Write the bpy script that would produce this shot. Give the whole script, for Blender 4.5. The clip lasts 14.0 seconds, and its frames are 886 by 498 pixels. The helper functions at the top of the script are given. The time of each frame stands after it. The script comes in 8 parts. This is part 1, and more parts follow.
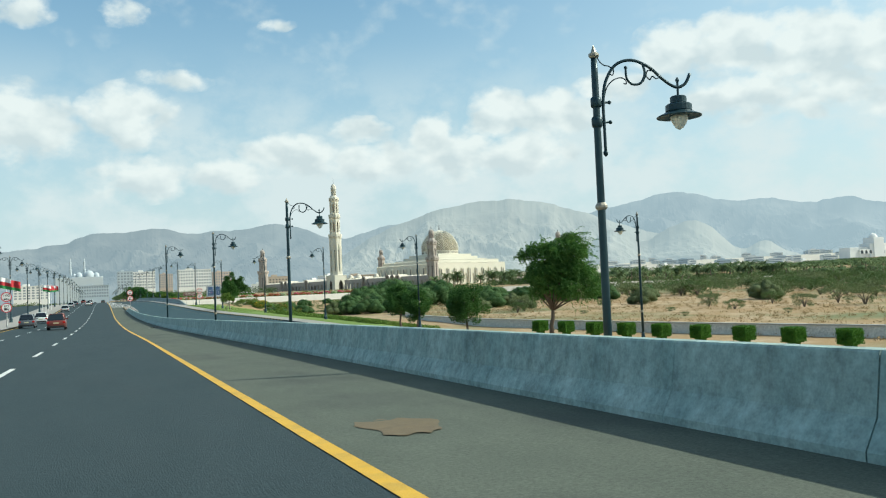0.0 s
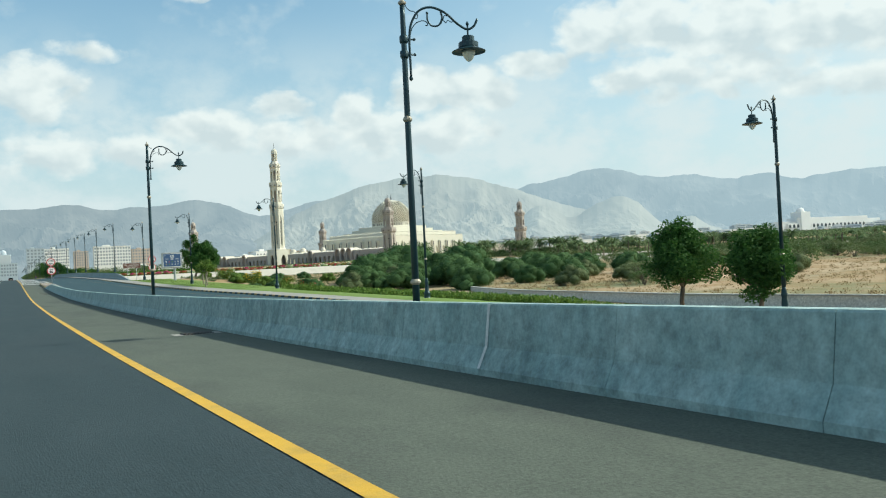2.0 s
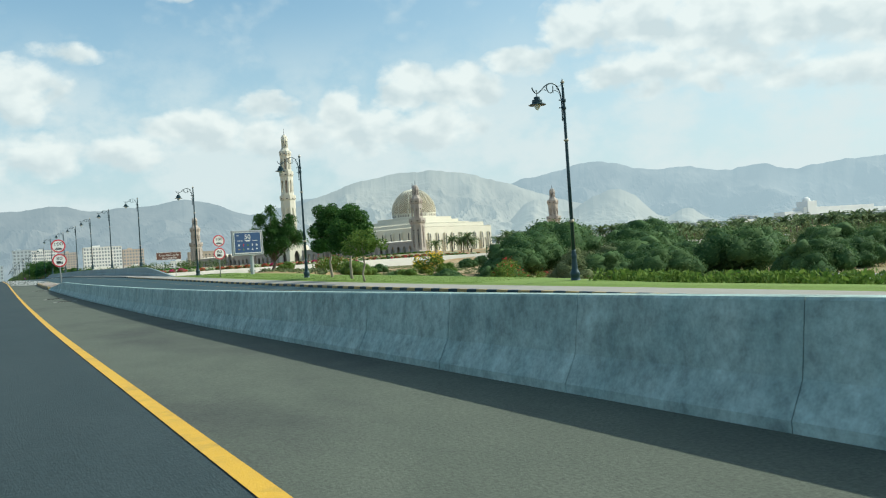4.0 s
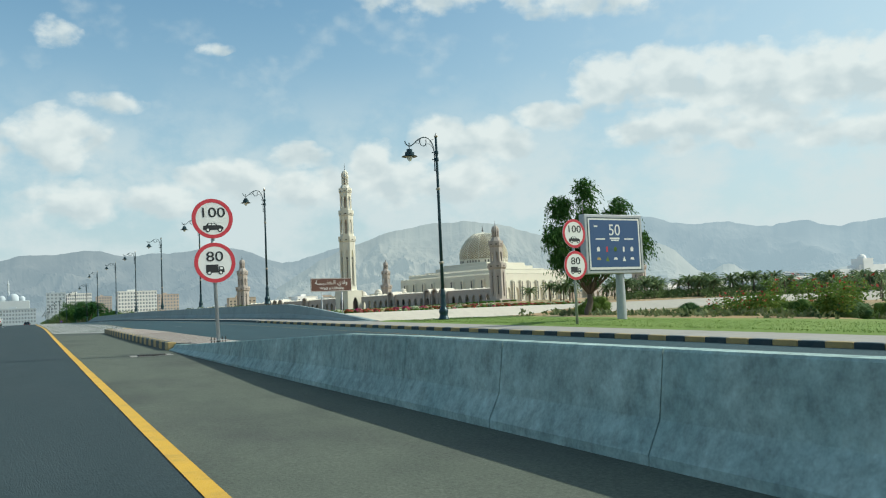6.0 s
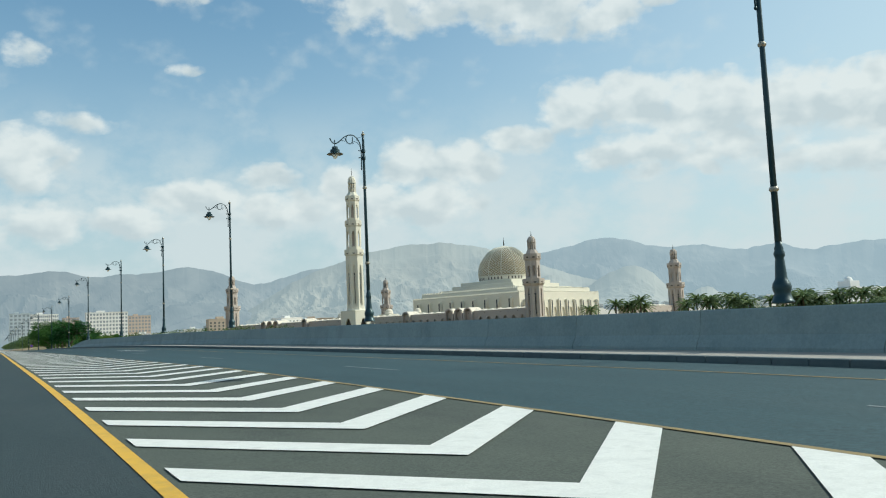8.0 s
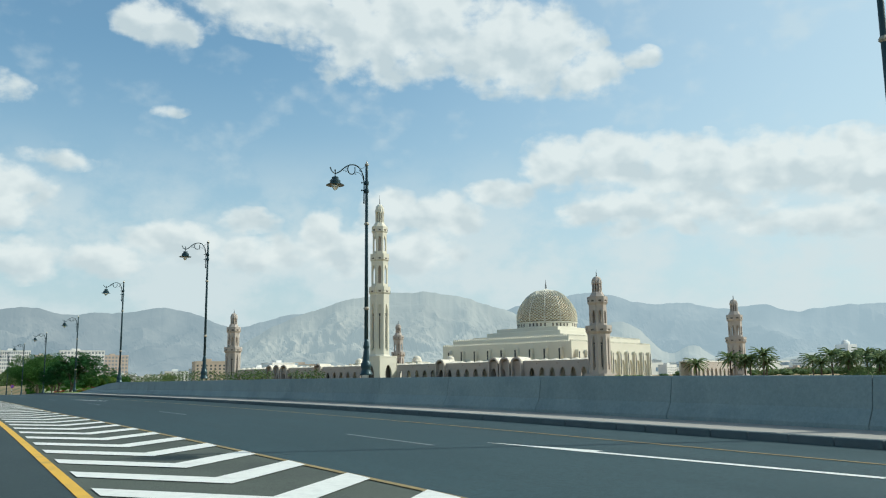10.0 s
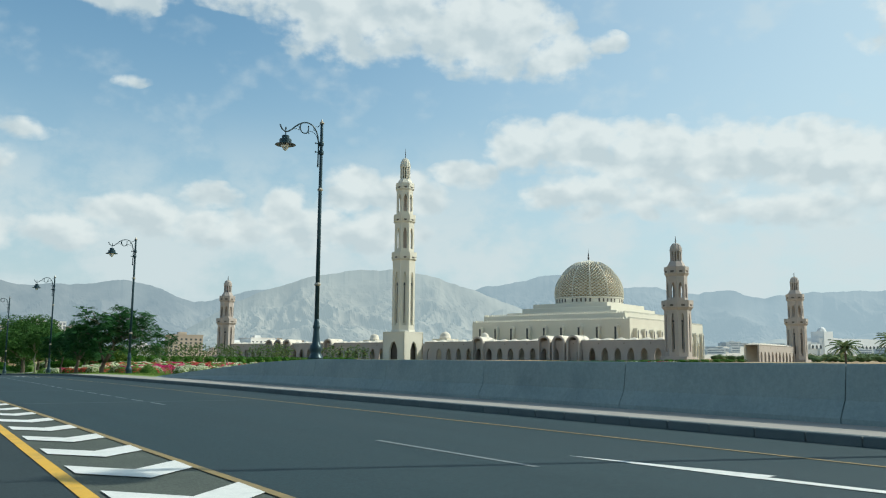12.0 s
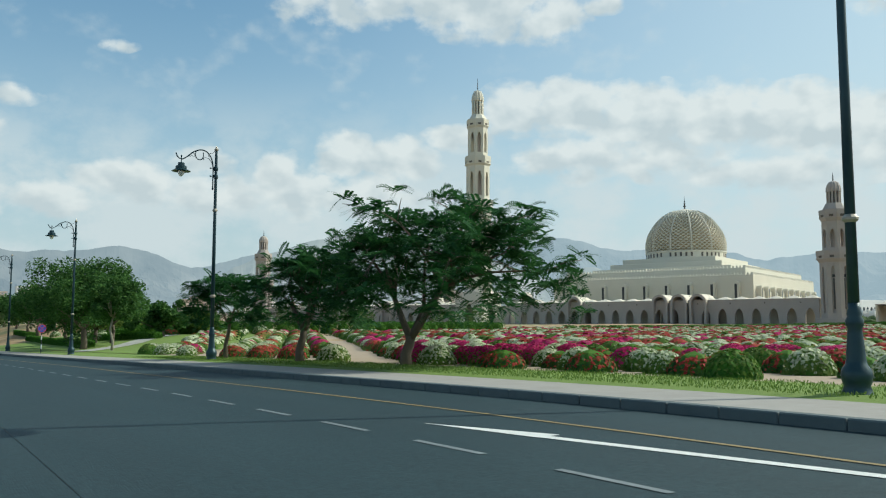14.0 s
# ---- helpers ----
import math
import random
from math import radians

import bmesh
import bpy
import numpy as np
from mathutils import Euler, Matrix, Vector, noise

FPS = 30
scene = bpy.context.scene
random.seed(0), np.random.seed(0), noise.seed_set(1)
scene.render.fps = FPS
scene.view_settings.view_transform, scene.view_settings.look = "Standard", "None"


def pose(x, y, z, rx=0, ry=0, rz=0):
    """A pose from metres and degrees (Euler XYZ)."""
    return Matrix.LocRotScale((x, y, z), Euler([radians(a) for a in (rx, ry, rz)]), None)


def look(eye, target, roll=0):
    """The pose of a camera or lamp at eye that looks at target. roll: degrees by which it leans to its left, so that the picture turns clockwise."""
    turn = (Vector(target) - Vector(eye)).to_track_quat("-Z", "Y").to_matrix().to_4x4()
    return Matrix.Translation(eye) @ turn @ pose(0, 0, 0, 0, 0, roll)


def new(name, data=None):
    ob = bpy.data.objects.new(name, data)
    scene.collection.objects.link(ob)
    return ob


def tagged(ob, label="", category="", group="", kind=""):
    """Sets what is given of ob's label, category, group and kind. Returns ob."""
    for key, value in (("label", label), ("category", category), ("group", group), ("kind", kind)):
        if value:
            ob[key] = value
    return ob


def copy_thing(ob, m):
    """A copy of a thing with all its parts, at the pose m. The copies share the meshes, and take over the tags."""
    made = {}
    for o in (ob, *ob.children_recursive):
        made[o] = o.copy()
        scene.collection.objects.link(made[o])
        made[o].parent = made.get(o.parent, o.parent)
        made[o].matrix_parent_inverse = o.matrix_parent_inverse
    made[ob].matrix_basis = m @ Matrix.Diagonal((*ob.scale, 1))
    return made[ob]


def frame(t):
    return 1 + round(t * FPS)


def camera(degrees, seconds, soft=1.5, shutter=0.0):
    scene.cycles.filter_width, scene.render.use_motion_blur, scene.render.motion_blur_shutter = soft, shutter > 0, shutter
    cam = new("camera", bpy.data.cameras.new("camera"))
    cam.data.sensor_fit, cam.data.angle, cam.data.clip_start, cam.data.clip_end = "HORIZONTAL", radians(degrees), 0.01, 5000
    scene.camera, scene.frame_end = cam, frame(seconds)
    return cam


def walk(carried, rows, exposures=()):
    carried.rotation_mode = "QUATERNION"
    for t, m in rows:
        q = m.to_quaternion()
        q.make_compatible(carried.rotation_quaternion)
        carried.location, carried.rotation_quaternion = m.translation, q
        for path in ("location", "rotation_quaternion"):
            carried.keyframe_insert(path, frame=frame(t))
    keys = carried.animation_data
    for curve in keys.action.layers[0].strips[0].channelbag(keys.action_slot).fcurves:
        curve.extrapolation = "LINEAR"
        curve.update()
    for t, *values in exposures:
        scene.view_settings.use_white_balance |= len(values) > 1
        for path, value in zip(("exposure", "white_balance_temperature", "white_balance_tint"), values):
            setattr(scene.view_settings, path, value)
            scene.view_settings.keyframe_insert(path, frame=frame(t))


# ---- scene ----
cam = camera(55.13, 14.0, soft=1.15)
# seconds, x, y, z, tilt, lean, turn
PATH = [
    (0, -0.019, 0.007, 1.490, 92.55, 2.47, -21.78),
    (0.5, 0.043, 14.861, 1.200, 91.25, 1.76, -21.98),
    (1, 0.073, 29.730, 0.925, 89.99, 1.66, -22.32),
    (1.5, 0.088, 44.642, 0.682, 89.71, 1.76, -24.25),
    (2, 0.039, 59.555, 0.479, 90.77, 2.84, -26.95),
    (2.5, 0.120, 74.552, 0.281, 90.76, 2.66, -27.41),
    (2.7, 0.147, 80.558, 0.205, 90.09, 2.45, -27.38),
    (4.8, 0.529, 142.859, -0.159, 92.18, 4.75, -27.87),
    (5, 0.535, 148.891, -0.124, 92.81, 4.47, -27.97),
    (5.5, 0.531, 164.054, -0.019, 93.47, 3.48, -26.87),
    (6, 0.530, 179.319, 0.131, 94.13, 2.58, -25.87),
    (6.5, 0.550, 194.499, 0.325, 93.96, 2.37, -25.55),
    (7, 0.543, 209.605, 0.535, 94.78, 2.17, -25.97),
    (7.5, 0.505, 224.714, 0.776, 94.98, 1.52, -27.02),
    (8, 0.413, 239.747, 1.044, 95.57, 2.51, -27.90),
    (8.5, 0.334, 254.664, 1.316, 95.92, 1.23, -28.22),
    (8.7, 0.308, 260.607, 1.421, 97.08, 1.09, -27.40),
    (10.8, -0.176, 324.127, 2.067, 99.18, 0.11, -31.24),
    (11, -0.198, 330.176, 2.097, 98.93, 0.02, -31.47),
    (11.5, -0.261, 345.303, 2.169, 98.69, 0.09, -31.42),
    (12, -0.313, 360.417, 2.224, 97.58, -0.45, -32.28),
    (12.5, -0.317, 375.473, 2.265, 97.79, 0.53, -32.97),
    (13, -0.210, 390.464, 2.289, 97.07, 0.57, -32.93),
    (13.5, -0.032, 405.332, 2.298, 96.28, 0.21, -32.06),
    (14, 0.077, 420.008, 2.300, 95.21, -0.04, -32.67),
]
walk(cam, [(t, pose(*p)) for t, *p in PATH], [(0, .44, 6340, -1), (5.4, .42, 6340, 0), (6, .3, 6340, 0), (6.5, .4, 6340, 0), (7.2, .36, 6300, 0), (8, .26, 6290, 1), (8.6, .31, 6260, 1), (12, .26, 6260, 1), (14, .22, 6260, 1)])

# ---------------------------------------------------------------- world and sun
SUN_AZ, SUN_EL = 108.4, 38.0      # degrees clockwise from +y, and above the horizon
sun_way = Vector((math.sin(radians(SUN_AZ)) * math.cos(radians(SUN_EL)), math.cos(radians(SUN_AZ)) * math.cos(radians(SUN_EL)), math.sin(radians(SUN_EL))))
sun = new("sun", bpy.data.lights.new("sun", "SUN"))
sun.data.energy, sun.data.angle, sun.data.color = 3.6, radians(0.6), (1.0, 0.94, 0.84)
sun.matrix_world = look((0, 0, 300), Vector((0, 0, 300)) - sun_way)

CLOUDS = [  # bearing, height, half width, half height (degrees), thickness
    (-4.5, 11.0, 3.6, 2.6, 1.0), (2.0, 11.6, 3.2, 2.2, .95), (4.6, 13.9, 2.8, .8, .8), (-4.5, 17.6, 2.2, 1.2, .7), (1.6, 18.0, 1.8, 1.1, .65), (11.4, 17.5, 1.1, .5, .65), (21.4, 10.5, 1.5, 1.4, 1.0),
    (25.6, 11.2, 2.3, 2.0, 1.1), (29.6, 11.0, 2.7, 1.9, 1.05), (28.0, 9.0, 4.2, 1.8, .95), (23.5, 8.6, 5.0, 1.7, .9), (33.6, 12.4, 3.0, 1.2, .9), (37.4, 14.5, 2.8, 2.0, 1.1), (41.5, 14.6, 3.6, 2.1, 1.15), (46, 13.8, 4.5, 2.4, 1.15),
    (51, 13.5, 4.5, 2.4, 1.15), (55.5, 13.0, 4.2, 2.3, 1.1), (60.5, 11.8, 5.5, 2.8, 1.0), (45, 11.2, 8, 1.8, .85), (41.6, 9.9, 1.4, .8, .8), (46.0, 9.9, 1.5, .9, .85), (55, 9.6, 7, 1.4, .75),
    (27, 23.6, 9, 4.0, 1.1), (35, 22.0, 6, 3.4, 1.1), (39.5, 20.2, 3.2, 1.7, 1.0), (18.5, 24.8, 6, 2.6, 1.0), (10.5, 22.9, 3.6, 1.6, .9), (43.6, 20.9, 1.5, .8, .75), (16.6, 10.6, 2.2, 1.2, .85), (12, 9.0, 4.0, 1.5, .95), (17.3, 8.6, 3.2, 1.6, .9), (2.5, 7.6, 3.5, 1.6, .9), (7.8, 7.8, 2.5, 1.3, .85),
    (-13, 12, 6, 3, 1.0), (68, 20, 9, 3.5, 1.0), (-30, 16, 12, 3.5, 1.0), (92, 25, 14, 5, .9), (150, 22, 20, 6, .9), (-80, 20, 18, 5, .9), (215, 24, 18, 5, .9)]

world = bpy.data.worlds.new("sky")
scene.world = world
world.use_nodes = True
wt = world.node_tree
wt.nodes.clear()


def wmath(op, a, b=None, c=None, clamp=False):
    n = wt.nodes.new("ShaderNodeMath")
    n.operation, n.use_clamp = op, clamp
    for i, v in enumerate((a, b, c)):
        if v is None:
            continue
        if isinstance(v, (int, float)):
            n.inputs[i].default_value = v
        else:
            wt.links.new(v, n.inputs[i])
    return n.outputs[0]


SKY_LIFT = (.98, 1.24, 1.22)
sky = wt.nodes.new("ShaderNodeTexSky")
sky.sky_type, sky.sun_disc = "NISHITA", False
sky.sun_elevation, sky.sun_rotation = radians(SUN_EL), radians(SUN_AZ)
sky.altitude, sky.air_density, sky.dust_density, sky.ozone_density = 0, 1.0, 1.8, 1.6
tc = wt.nodes.new("ShaderNodeTexCoord")
sep = wt.nodes.new("ShaderNodeSeparateXYZ")
wt.links.new(tc.outputs["Generated"], sep.inputs[0])
bearing = wmath("MULTIPLY", wmath("ARCTAN2", sep.outputs[0], sep.outputs[1]), 180 / math.pi)
height = wmath("MULTIPLY", wmath("ARCSINE", sep.outputs[2]), 180 / math.pi)


def billow(scale, detail, right=0.0, up=0.0, rough=.55):
    """Rolling noise over bearing and height, looked up a little to one side if asked."""
    c = wt.nodes.new("ShaderNodeCombineXYZ")
    wt.links.new(wmath("ADD", bearing, right), c.inputs[0])
    wt.links.new(wmath("MULTIPLY", wmath("ADD", height, up), 1.35), c.inputs[1])
    n = wt.nodes.new("ShaderNodeTexNoise")
    n.inputs["Scale"].default_value, n.inputs["Detail"].default_value, n.inputs["Roughness"].default_value = scale, detail, rough
    wt.links.new(c.outputs[0], n.inputs["Vector"])
    return n.outputs["Fac"]


def smooth_step(v, lo, hi):
    n = wt.nodes.new("ShaderNodeMapRange")
    n.interpolation_type = "SMOOTHSTEP"
    n.inputs[1].default_value, n.inputs[2].default_value = lo, hi
    wt.links.new(v, n.inputs[0])
    return n.outputs[0]


broad = billow(.22, 3.0)
fine = billow(.42, 9.0, rough=.54)
fine_sunward = billow(.4, 3.0, .8, .7, .45)
fine_plain = billow(.4, 3.0, rough=.45)
deck = billow(.16, 7.0, 40.0, 9.0, .6)
wob = wmath("MULTIPLY", wmath("SUBTRACT", broad, 0.5), 4.0)
bearing_w, height_w = wmath("ADD", bearing, wob), wmath("ADD", height, wmath("MULTIPLY", wob, 0.3))
body = None
under = None
for az, el, wa, we, thick in CLOUDS:
    dx = wmath("DIVIDE", wmath("SUBTRACT", bearing_w, az), wa * 1.12)
    dy = wmath("DIVIDE", wmath("SUBTRACT", height_w, el), we * 1.12)
    d2 = wmath("ADD", wmath("MULTIPLY", dx, dx), wmath("MULTIPLY", dy, dy))
    lump = wmath("MULTIPLY", wmath("SUBTRACT", 1.0, d2, clamp=True), thick)
    shade = wmath("MULTIPLY", lump, wmath("MULTIPLY", dy, -1.0))
    body = lump if body is None else wmath("MAXIMUM", body, lump)
    under = shade if under is None else wmath("ADD", under, shade)
mass = wmath("ADD", body, wmath("MULTIPLY", wmath("SUBTRACT", fine, 0.5), 2.1))
mass = wmath("MULTIPLY", mass, smooth_step(body, .0, .16))
cover = wmath("MULTIPLY", smooth_step(mass, .08, .78), .9)
# thin wisps all over, and a broken deck of cloud that thickens towards the horizon
wisp = wmath("MULTIPLY", smooth_step(wmath("MULTIPLY", broad, wmath("ADD", fine, .3)), .4, .66), .35)
low_deck = wmath("MULTIPLY", smooth_step(deck, .36, .6), smooth_step(wmath("MULTIPLY", height, -1.0), -17.0, -7.0))
thin = wmath("MAXIMUM", wisp, wmath("MULTIPLY", low_deck, .85))
# pale bright air low over the horizon
veil = wmath("SUBTRACT", 1.0, wmath("DIVIDE", height, 22.0), clamp=True)
veil = wmath("ADD", wmath("MULTIPLY", wmath("POWER", veil, 1.5), 1.05), 0.05, clamp=True)
lit = wmath("MULTIPLY", wmath("SUBTRACT", fine_plain, fine_sunward), 3.0)
grey = wmath("ADD", wmath("ADD", wmath("MULTIPLY", under, .95), .38), wmath("MULTIPLY", lit, -1.0), clamp=True)


def wmix(fac, a, b):
    n = wt.nodes.new("ShaderNodeMix")
    n.data_type = "RGBA"
    for i, v in ((0, fac), (6, a), (7, b)):
        if isinstance(v, (int, float)):
            n.inputs[i].default_value = v
        elif isinstance(v, tuple):
            n.inputs[i].default_value = v
        else:
            wt.links.new(v, n.inputs[i])
    return n.outputs[2]


c_cloud = wmix(grey, (6.7, 6.82, 6.85, 1), (4.9, 5.35, 5.65, 1))
lift = wt.nodes.new("ShaderNodeVectorMath")
lift.operation = "MULTIPLY"
lift.inputs[1].default_value = SKY_LIFT
wt.links.new(sky.outputs[0], lift.inputs[0])
c_sky = wmix(veil, lift.outputs[0], (4.8, 5.5, 5.95, 1))
# dusty air that brightens towards the sun's side
sunward = wmath("MULTIPLY", smooth_step(bearing, 14.0, 74.0), .62)
c_sky = wmix(sunward, c_sky, (5.5, 6.15, 6.5, 1))
c_sky = wmix(thin, c_sky, (5.6, 6.0, 6.25, 1))
c_all = wmix(cover, c_sky, c_cloud)
bg = wt.nodes.new("ShaderNodeBackground")
bg.inputs["Strength"].default_value = 0.1
wt.links.new(c_all, bg.inputs["Color"])
wo = wt.nodes.new("ShaderNodeOutputWorld")
wt.links.new(bg.outputs[0], wo.inputs[0])

# ---------------------------------------------------------------- materials


def mat(name, col, rough=0.8, col2=None, scale=3.0, mixin=0.5, bump=0.0, bscale=40.0, metal=0.0, world_space=False, per_piece=0.0, stain=None, stain_scale=0.6, stain_amount=0.5, stretch=(1, 1, 1), spec=0.5, grain=0.0, grain_scale=70.0, y_darken=None):
    """A surface with two scales of variation: a broad stain and a fine grain, with relief."""
    m = bpy.data.materials.new(name)
    m.use_nodes = True
    t = m.node_tree
    b = t.nodes["Principled BSDF"]
    b.inputs["Roughness"].default_value, b.inputs["Metallic"].default_value = rough, metal
    b.inputs["Specular IOR Level"].default_value = spec
    if world_space:
        src = t.nodes.new("ShaderNodeNewGeometry").outputs["Position"]
    else:
        src = t.nodes.new("ShaderNodeTexCoord").outputs["Object"]
    mp = t.nodes.new("ShaderNodeMapping")
    mp.inputs["Scale"].default_value = stretch
    t.links.new(src, mp.inputs[0])

    def noise_at(s, detail=5.0):
        n = t.nodes.new("ShaderNodeTexNoise")
        n.inputs["Scale"].default_value, n.inputs["Detail"].default_value, n.inputs["Roughness"].default_value = s, detail, 0.62
        t.links.new(mp.outputs[0], n.inputs["Vector"])
        return n.outputs["Fac"]

    def ramp(f, lo, hi):
        n = t.nodes.new("ShaderNodeMapRange")
        n.inputs[1].default_value, n.inputs[2].default_value = lo, hi
        t.links.new(f, n.inputs[0])
        return n.outputs[0]

    def mix(f, a, c):
        n = t.nodes.new("ShaderNodeMix")
        n.data_type = "RGBA"
        for i, v in ((0, f), (6, a), (7, c)):
            if isinstance(v, tuple):
                n.inputs[i].default_value = (*v, 1)
            elif isinstance(v, float):
                n.inputs[i].default_value = v
            else:
                t.links.new(v, n.inputs[i])
        return n.outputs[2]

    out = col
    if col2:
        out = mix(ramp(noise_at(scale), 0.5 - mixin * 0.4, 0.5 + mixin * 0.4), out, col2)
    if stain:
        s = ramp(noise_at(stain_scale, 8.0), 0.5, 0.75)
        n = t.nodes.new("ShaderNodeMath")
        n.operation = "MULTIPLY"
        n.inputs[1].default_value = stain_amount
        t.links.new(s, n.inputs[0])
        out = mix(n.outputs[0], out, stain)
    if per_piece:
        oi = t.nodes.new("ShaderNodeObjectInfo")
        h = t.nodes.new("ShaderNodeHueSaturation")
        r = t.nodes.new("ShaderNodeMapRange")
        r.inputs[3].default_value, r.inputs[4].default_value = 1 - per_piece, 1 + per_piece
        t.links.new(oi.outputs["Random"], r.inputs[0])
        t.links.new(r.outputs[0], h.inputs["Value"])
        if isinstance(out, tuple):
            h.inputs["Color"].default_value = (*out, 1)
        else:
            t.links.new(out, h.inputs["Color"])
        out = h.outputs[0]
    if grain:
        h = t.nodes.new("ShaderNodeHueSaturation")
        g_ = t.nodes.new("ShaderNodeTexNoise")
        g_.inputs["Scale"].default_value, g_.inputs["Detail"].default_value, g_.inputs["Roughness"].default_value = grain_scale, 3.0, .8
        t.links.new(src, g_.inputs["Vector"])
        r = t.nodes.new("ShaderNodeMapRange")
        r.inputs[1].default_value, r.inputs[2].default_value = .3, .7
        r.inputs[3].default_value, r.inputs[4].default_value = 1 - grain, 1 + grain
        t.links.new(g_.outputs["Fac"], r.inputs[0])
        t.links.new(r.outputs[0], h.inputs["Value"])
        t.links.new(out, h.inputs["Color"])
        out = h.outputs[0]
    if y_darken:                                # asphalt gets darker over a span of y, farther along the road
        h = t.nodes.new("ShaderNodeHueSaturation")
        xyz = t.nodes.new("ShaderNodeSeparateXYZ")
        r = t.nodes.new("ShaderNodeMapRange")
        r.inputs[1].default_value, r.inputs[2].default_value, r.inputs[3].default_value, r.inputs[4].default_value = y_darken[0], y_darken[1], 1.0, y_darken[2]
        t.links.new(src, xyz.inputs[0])
        t.links.new(xyz.outputs[1], r.inputs[0])
        t.links.new(r.outputs[0], h.inputs["Value"])
        t.links.new(out, h.inputs["Color"])
        out = h.outputs[0]
    if isinstance(out, tuple):
        b.inputs["Base Color"].default_value = (*out, 1)
    else:
        t.links.new(out, b.inputs["Base Color"])
    if bump:
        n = t.nodes.new("ShaderNodeBump")
        n.inputs["Strength"].default_value, n.inputs["Distance"].default_value = bump, 0.02
        t.links.new(noise_at(bscale, 6.0), n.inputs["Height"])
        t.links.new(n.outputs[0], b.inputs["Normal"])
    return m


def leaf_mat(name, col, col2, light=0.35):
    """Leaves: each leaf its own shade, a little light passing through."""
    m = bpy.data.materials.new(name)
    m.use_nodes = True
    t = m.node_tree
    b = t.nodes["Principled BSDF"]
    b.inputs["Roughness"].default_value, b.inputs["Specular IOR Level"].default_value = 0.75, 0.2
    g = t.nodes.new("ShaderNodeNewGeometry")
    n = t.nodes.new("ShaderNodeMix")
    n.data_type = "RGBA"
    n.inputs[6].default_value, n.inputs[7].default_value = (*col, 1), (*col2, 1)
    t.links.new(g.outputs["Random Per Island"], n.inputs[0])
    t.links.new(n.outputs[2], b.inputs["Base Color"])
    if light:
        tr = t.nodes.new("ShaderNodeBsdfTranslucent")
        t.links.new(n.outputs[2], tr.inputs[0])
        ad = t.nodes.new("ShaderNodeMixShader")
        ad.inputs[0].default_value = light
        t.links.new(b.outputs[0], ad.inputs[1])
        t.links.new(tr.outputs[0], ad.inputs[2])
        t.links.new(ad.outputs[0], t.nodes["Material Output"].inputs[0])
    return m


M_ASPHALT = mat("asphalt_lane", (.025, .042, .046), .8, (.039, .058, .063), 1.2, .8, .5, 60, world_space=True, stain=(.044, .056, .059), stain_scale=.35, stain_amount=.5, stretch=(1, .25, 1), spec=.28, grain=.3, grain_scale=28, y_darken=(330, 420, .62))
M_SHOULDER = mat("asphalt_shoulder", (.08, .093, .073), .92, (.117, .13, .102), 1.5, .9, .25, 45, world_space=True, stain=(.045, .048, .046), stain_scale=.4, stain_amount=.75, stretch=(1, .5, 1), spec=.3, grain=.32, grain_scale=30)
M_RAMP = mat("asphalt_ramp", (.022, .05, .058), .7, (.036, .075, .086), .8, .8, .3, 60, world_space=True, stain=(.05, .078, .085), stain_scale=.25, stain_amount=.5, stretch=(1, .12, 1), spec=.28, grain=.35, grain_scale=14, y_darken=(280, 345, .62))
M_GORE = mat("asphalt_gore", (.062, .075, .064), .9, (.092, .105, .087), 1.5, .9, .3, 45, world_space=True, stain=(.036, .042, .041), stain_scale=.4, stain_amount=.6, stretch=(1, .5, 1), spec=.3, grain=.35, grain_scale=30)
M_JOINT = mat("pale_joint_sealant", (.09, .115, .12), .8, (.055, .075, .08), 3, .9, world_space=True)
M_YELLOW = mat("yellow_road_paint", (.72, .42, .03), .6, (.6, .34, .03), 4, .8, .3, 50, world_space=True, stain=(.2, .15, .06), stain_scale=2.5, stain_amount=.5)
M_YELLOW_OLD = mat("worn_yellow_paint", (.33, .23, .07), .7, (.16, .13, .07), 5, .9, world_space=True)
M_WHITE = mat("white_road_paint", (.74, .74, .7), .65, (.66, .66, .62), 6, .8, .3, 50, world_space=True, stain=(.3, .31, .3), stain_scale=5.0, stain_amount=.3, grain=.1, grain_scale=40)
M_WHITE_OLD = mat("worn_white_paint", (.24, .27, .275), .7, (.11, .13, .135), 4, .9, world_space=True)
M_CONC = mat("barrier_concrete", (.235, .34, .325), .85, (.4, .505, .47), 2.2, .5, .6, 22, world_space=True, per_piece=.06, stain=(.1, .14, .125), stain_scale=1.7, stain_amount=.55, stretch=(1, .8, .45), grain=.3, grain_scale=6)
M_PARAPET = mat("parapet_concrete", (.2, .26, .26), .85, (.28, .335, .325), 1.0, .9, .3, 25, world_space=True, per_piece=.05, stain=(.12, .16, .165), stain_scale=.7, stain_amount=.6, stretch=(1, .6, .5), grain=.1, grain_scale=9)
M_CONC2 = mat("pale_concrete", (.36, .365, .34), .85, (.45, .45, .42), 1.2, .9, .4, 25, world_space=True, stain=(.24, .245, .23), stain_scale=.7, stain_amount=.6)
M_BANK = mat("pale_bank_stone", (.46, .42, .35), .9, (.56, .51, .43), 1.0, .9, .5, 8, world_space=True, stain=(.36, .33, .27), stain_scale=.3, stain_amount=.5)
M_PAVE = mat("sidewalk_paving", (.285, .265, .235), .85, (.365, .34, .305), 2.5, .9, .3, 18, world_space=True, stain=(.23, .22, .2), stain_scale=.6, stain_amount=.5)
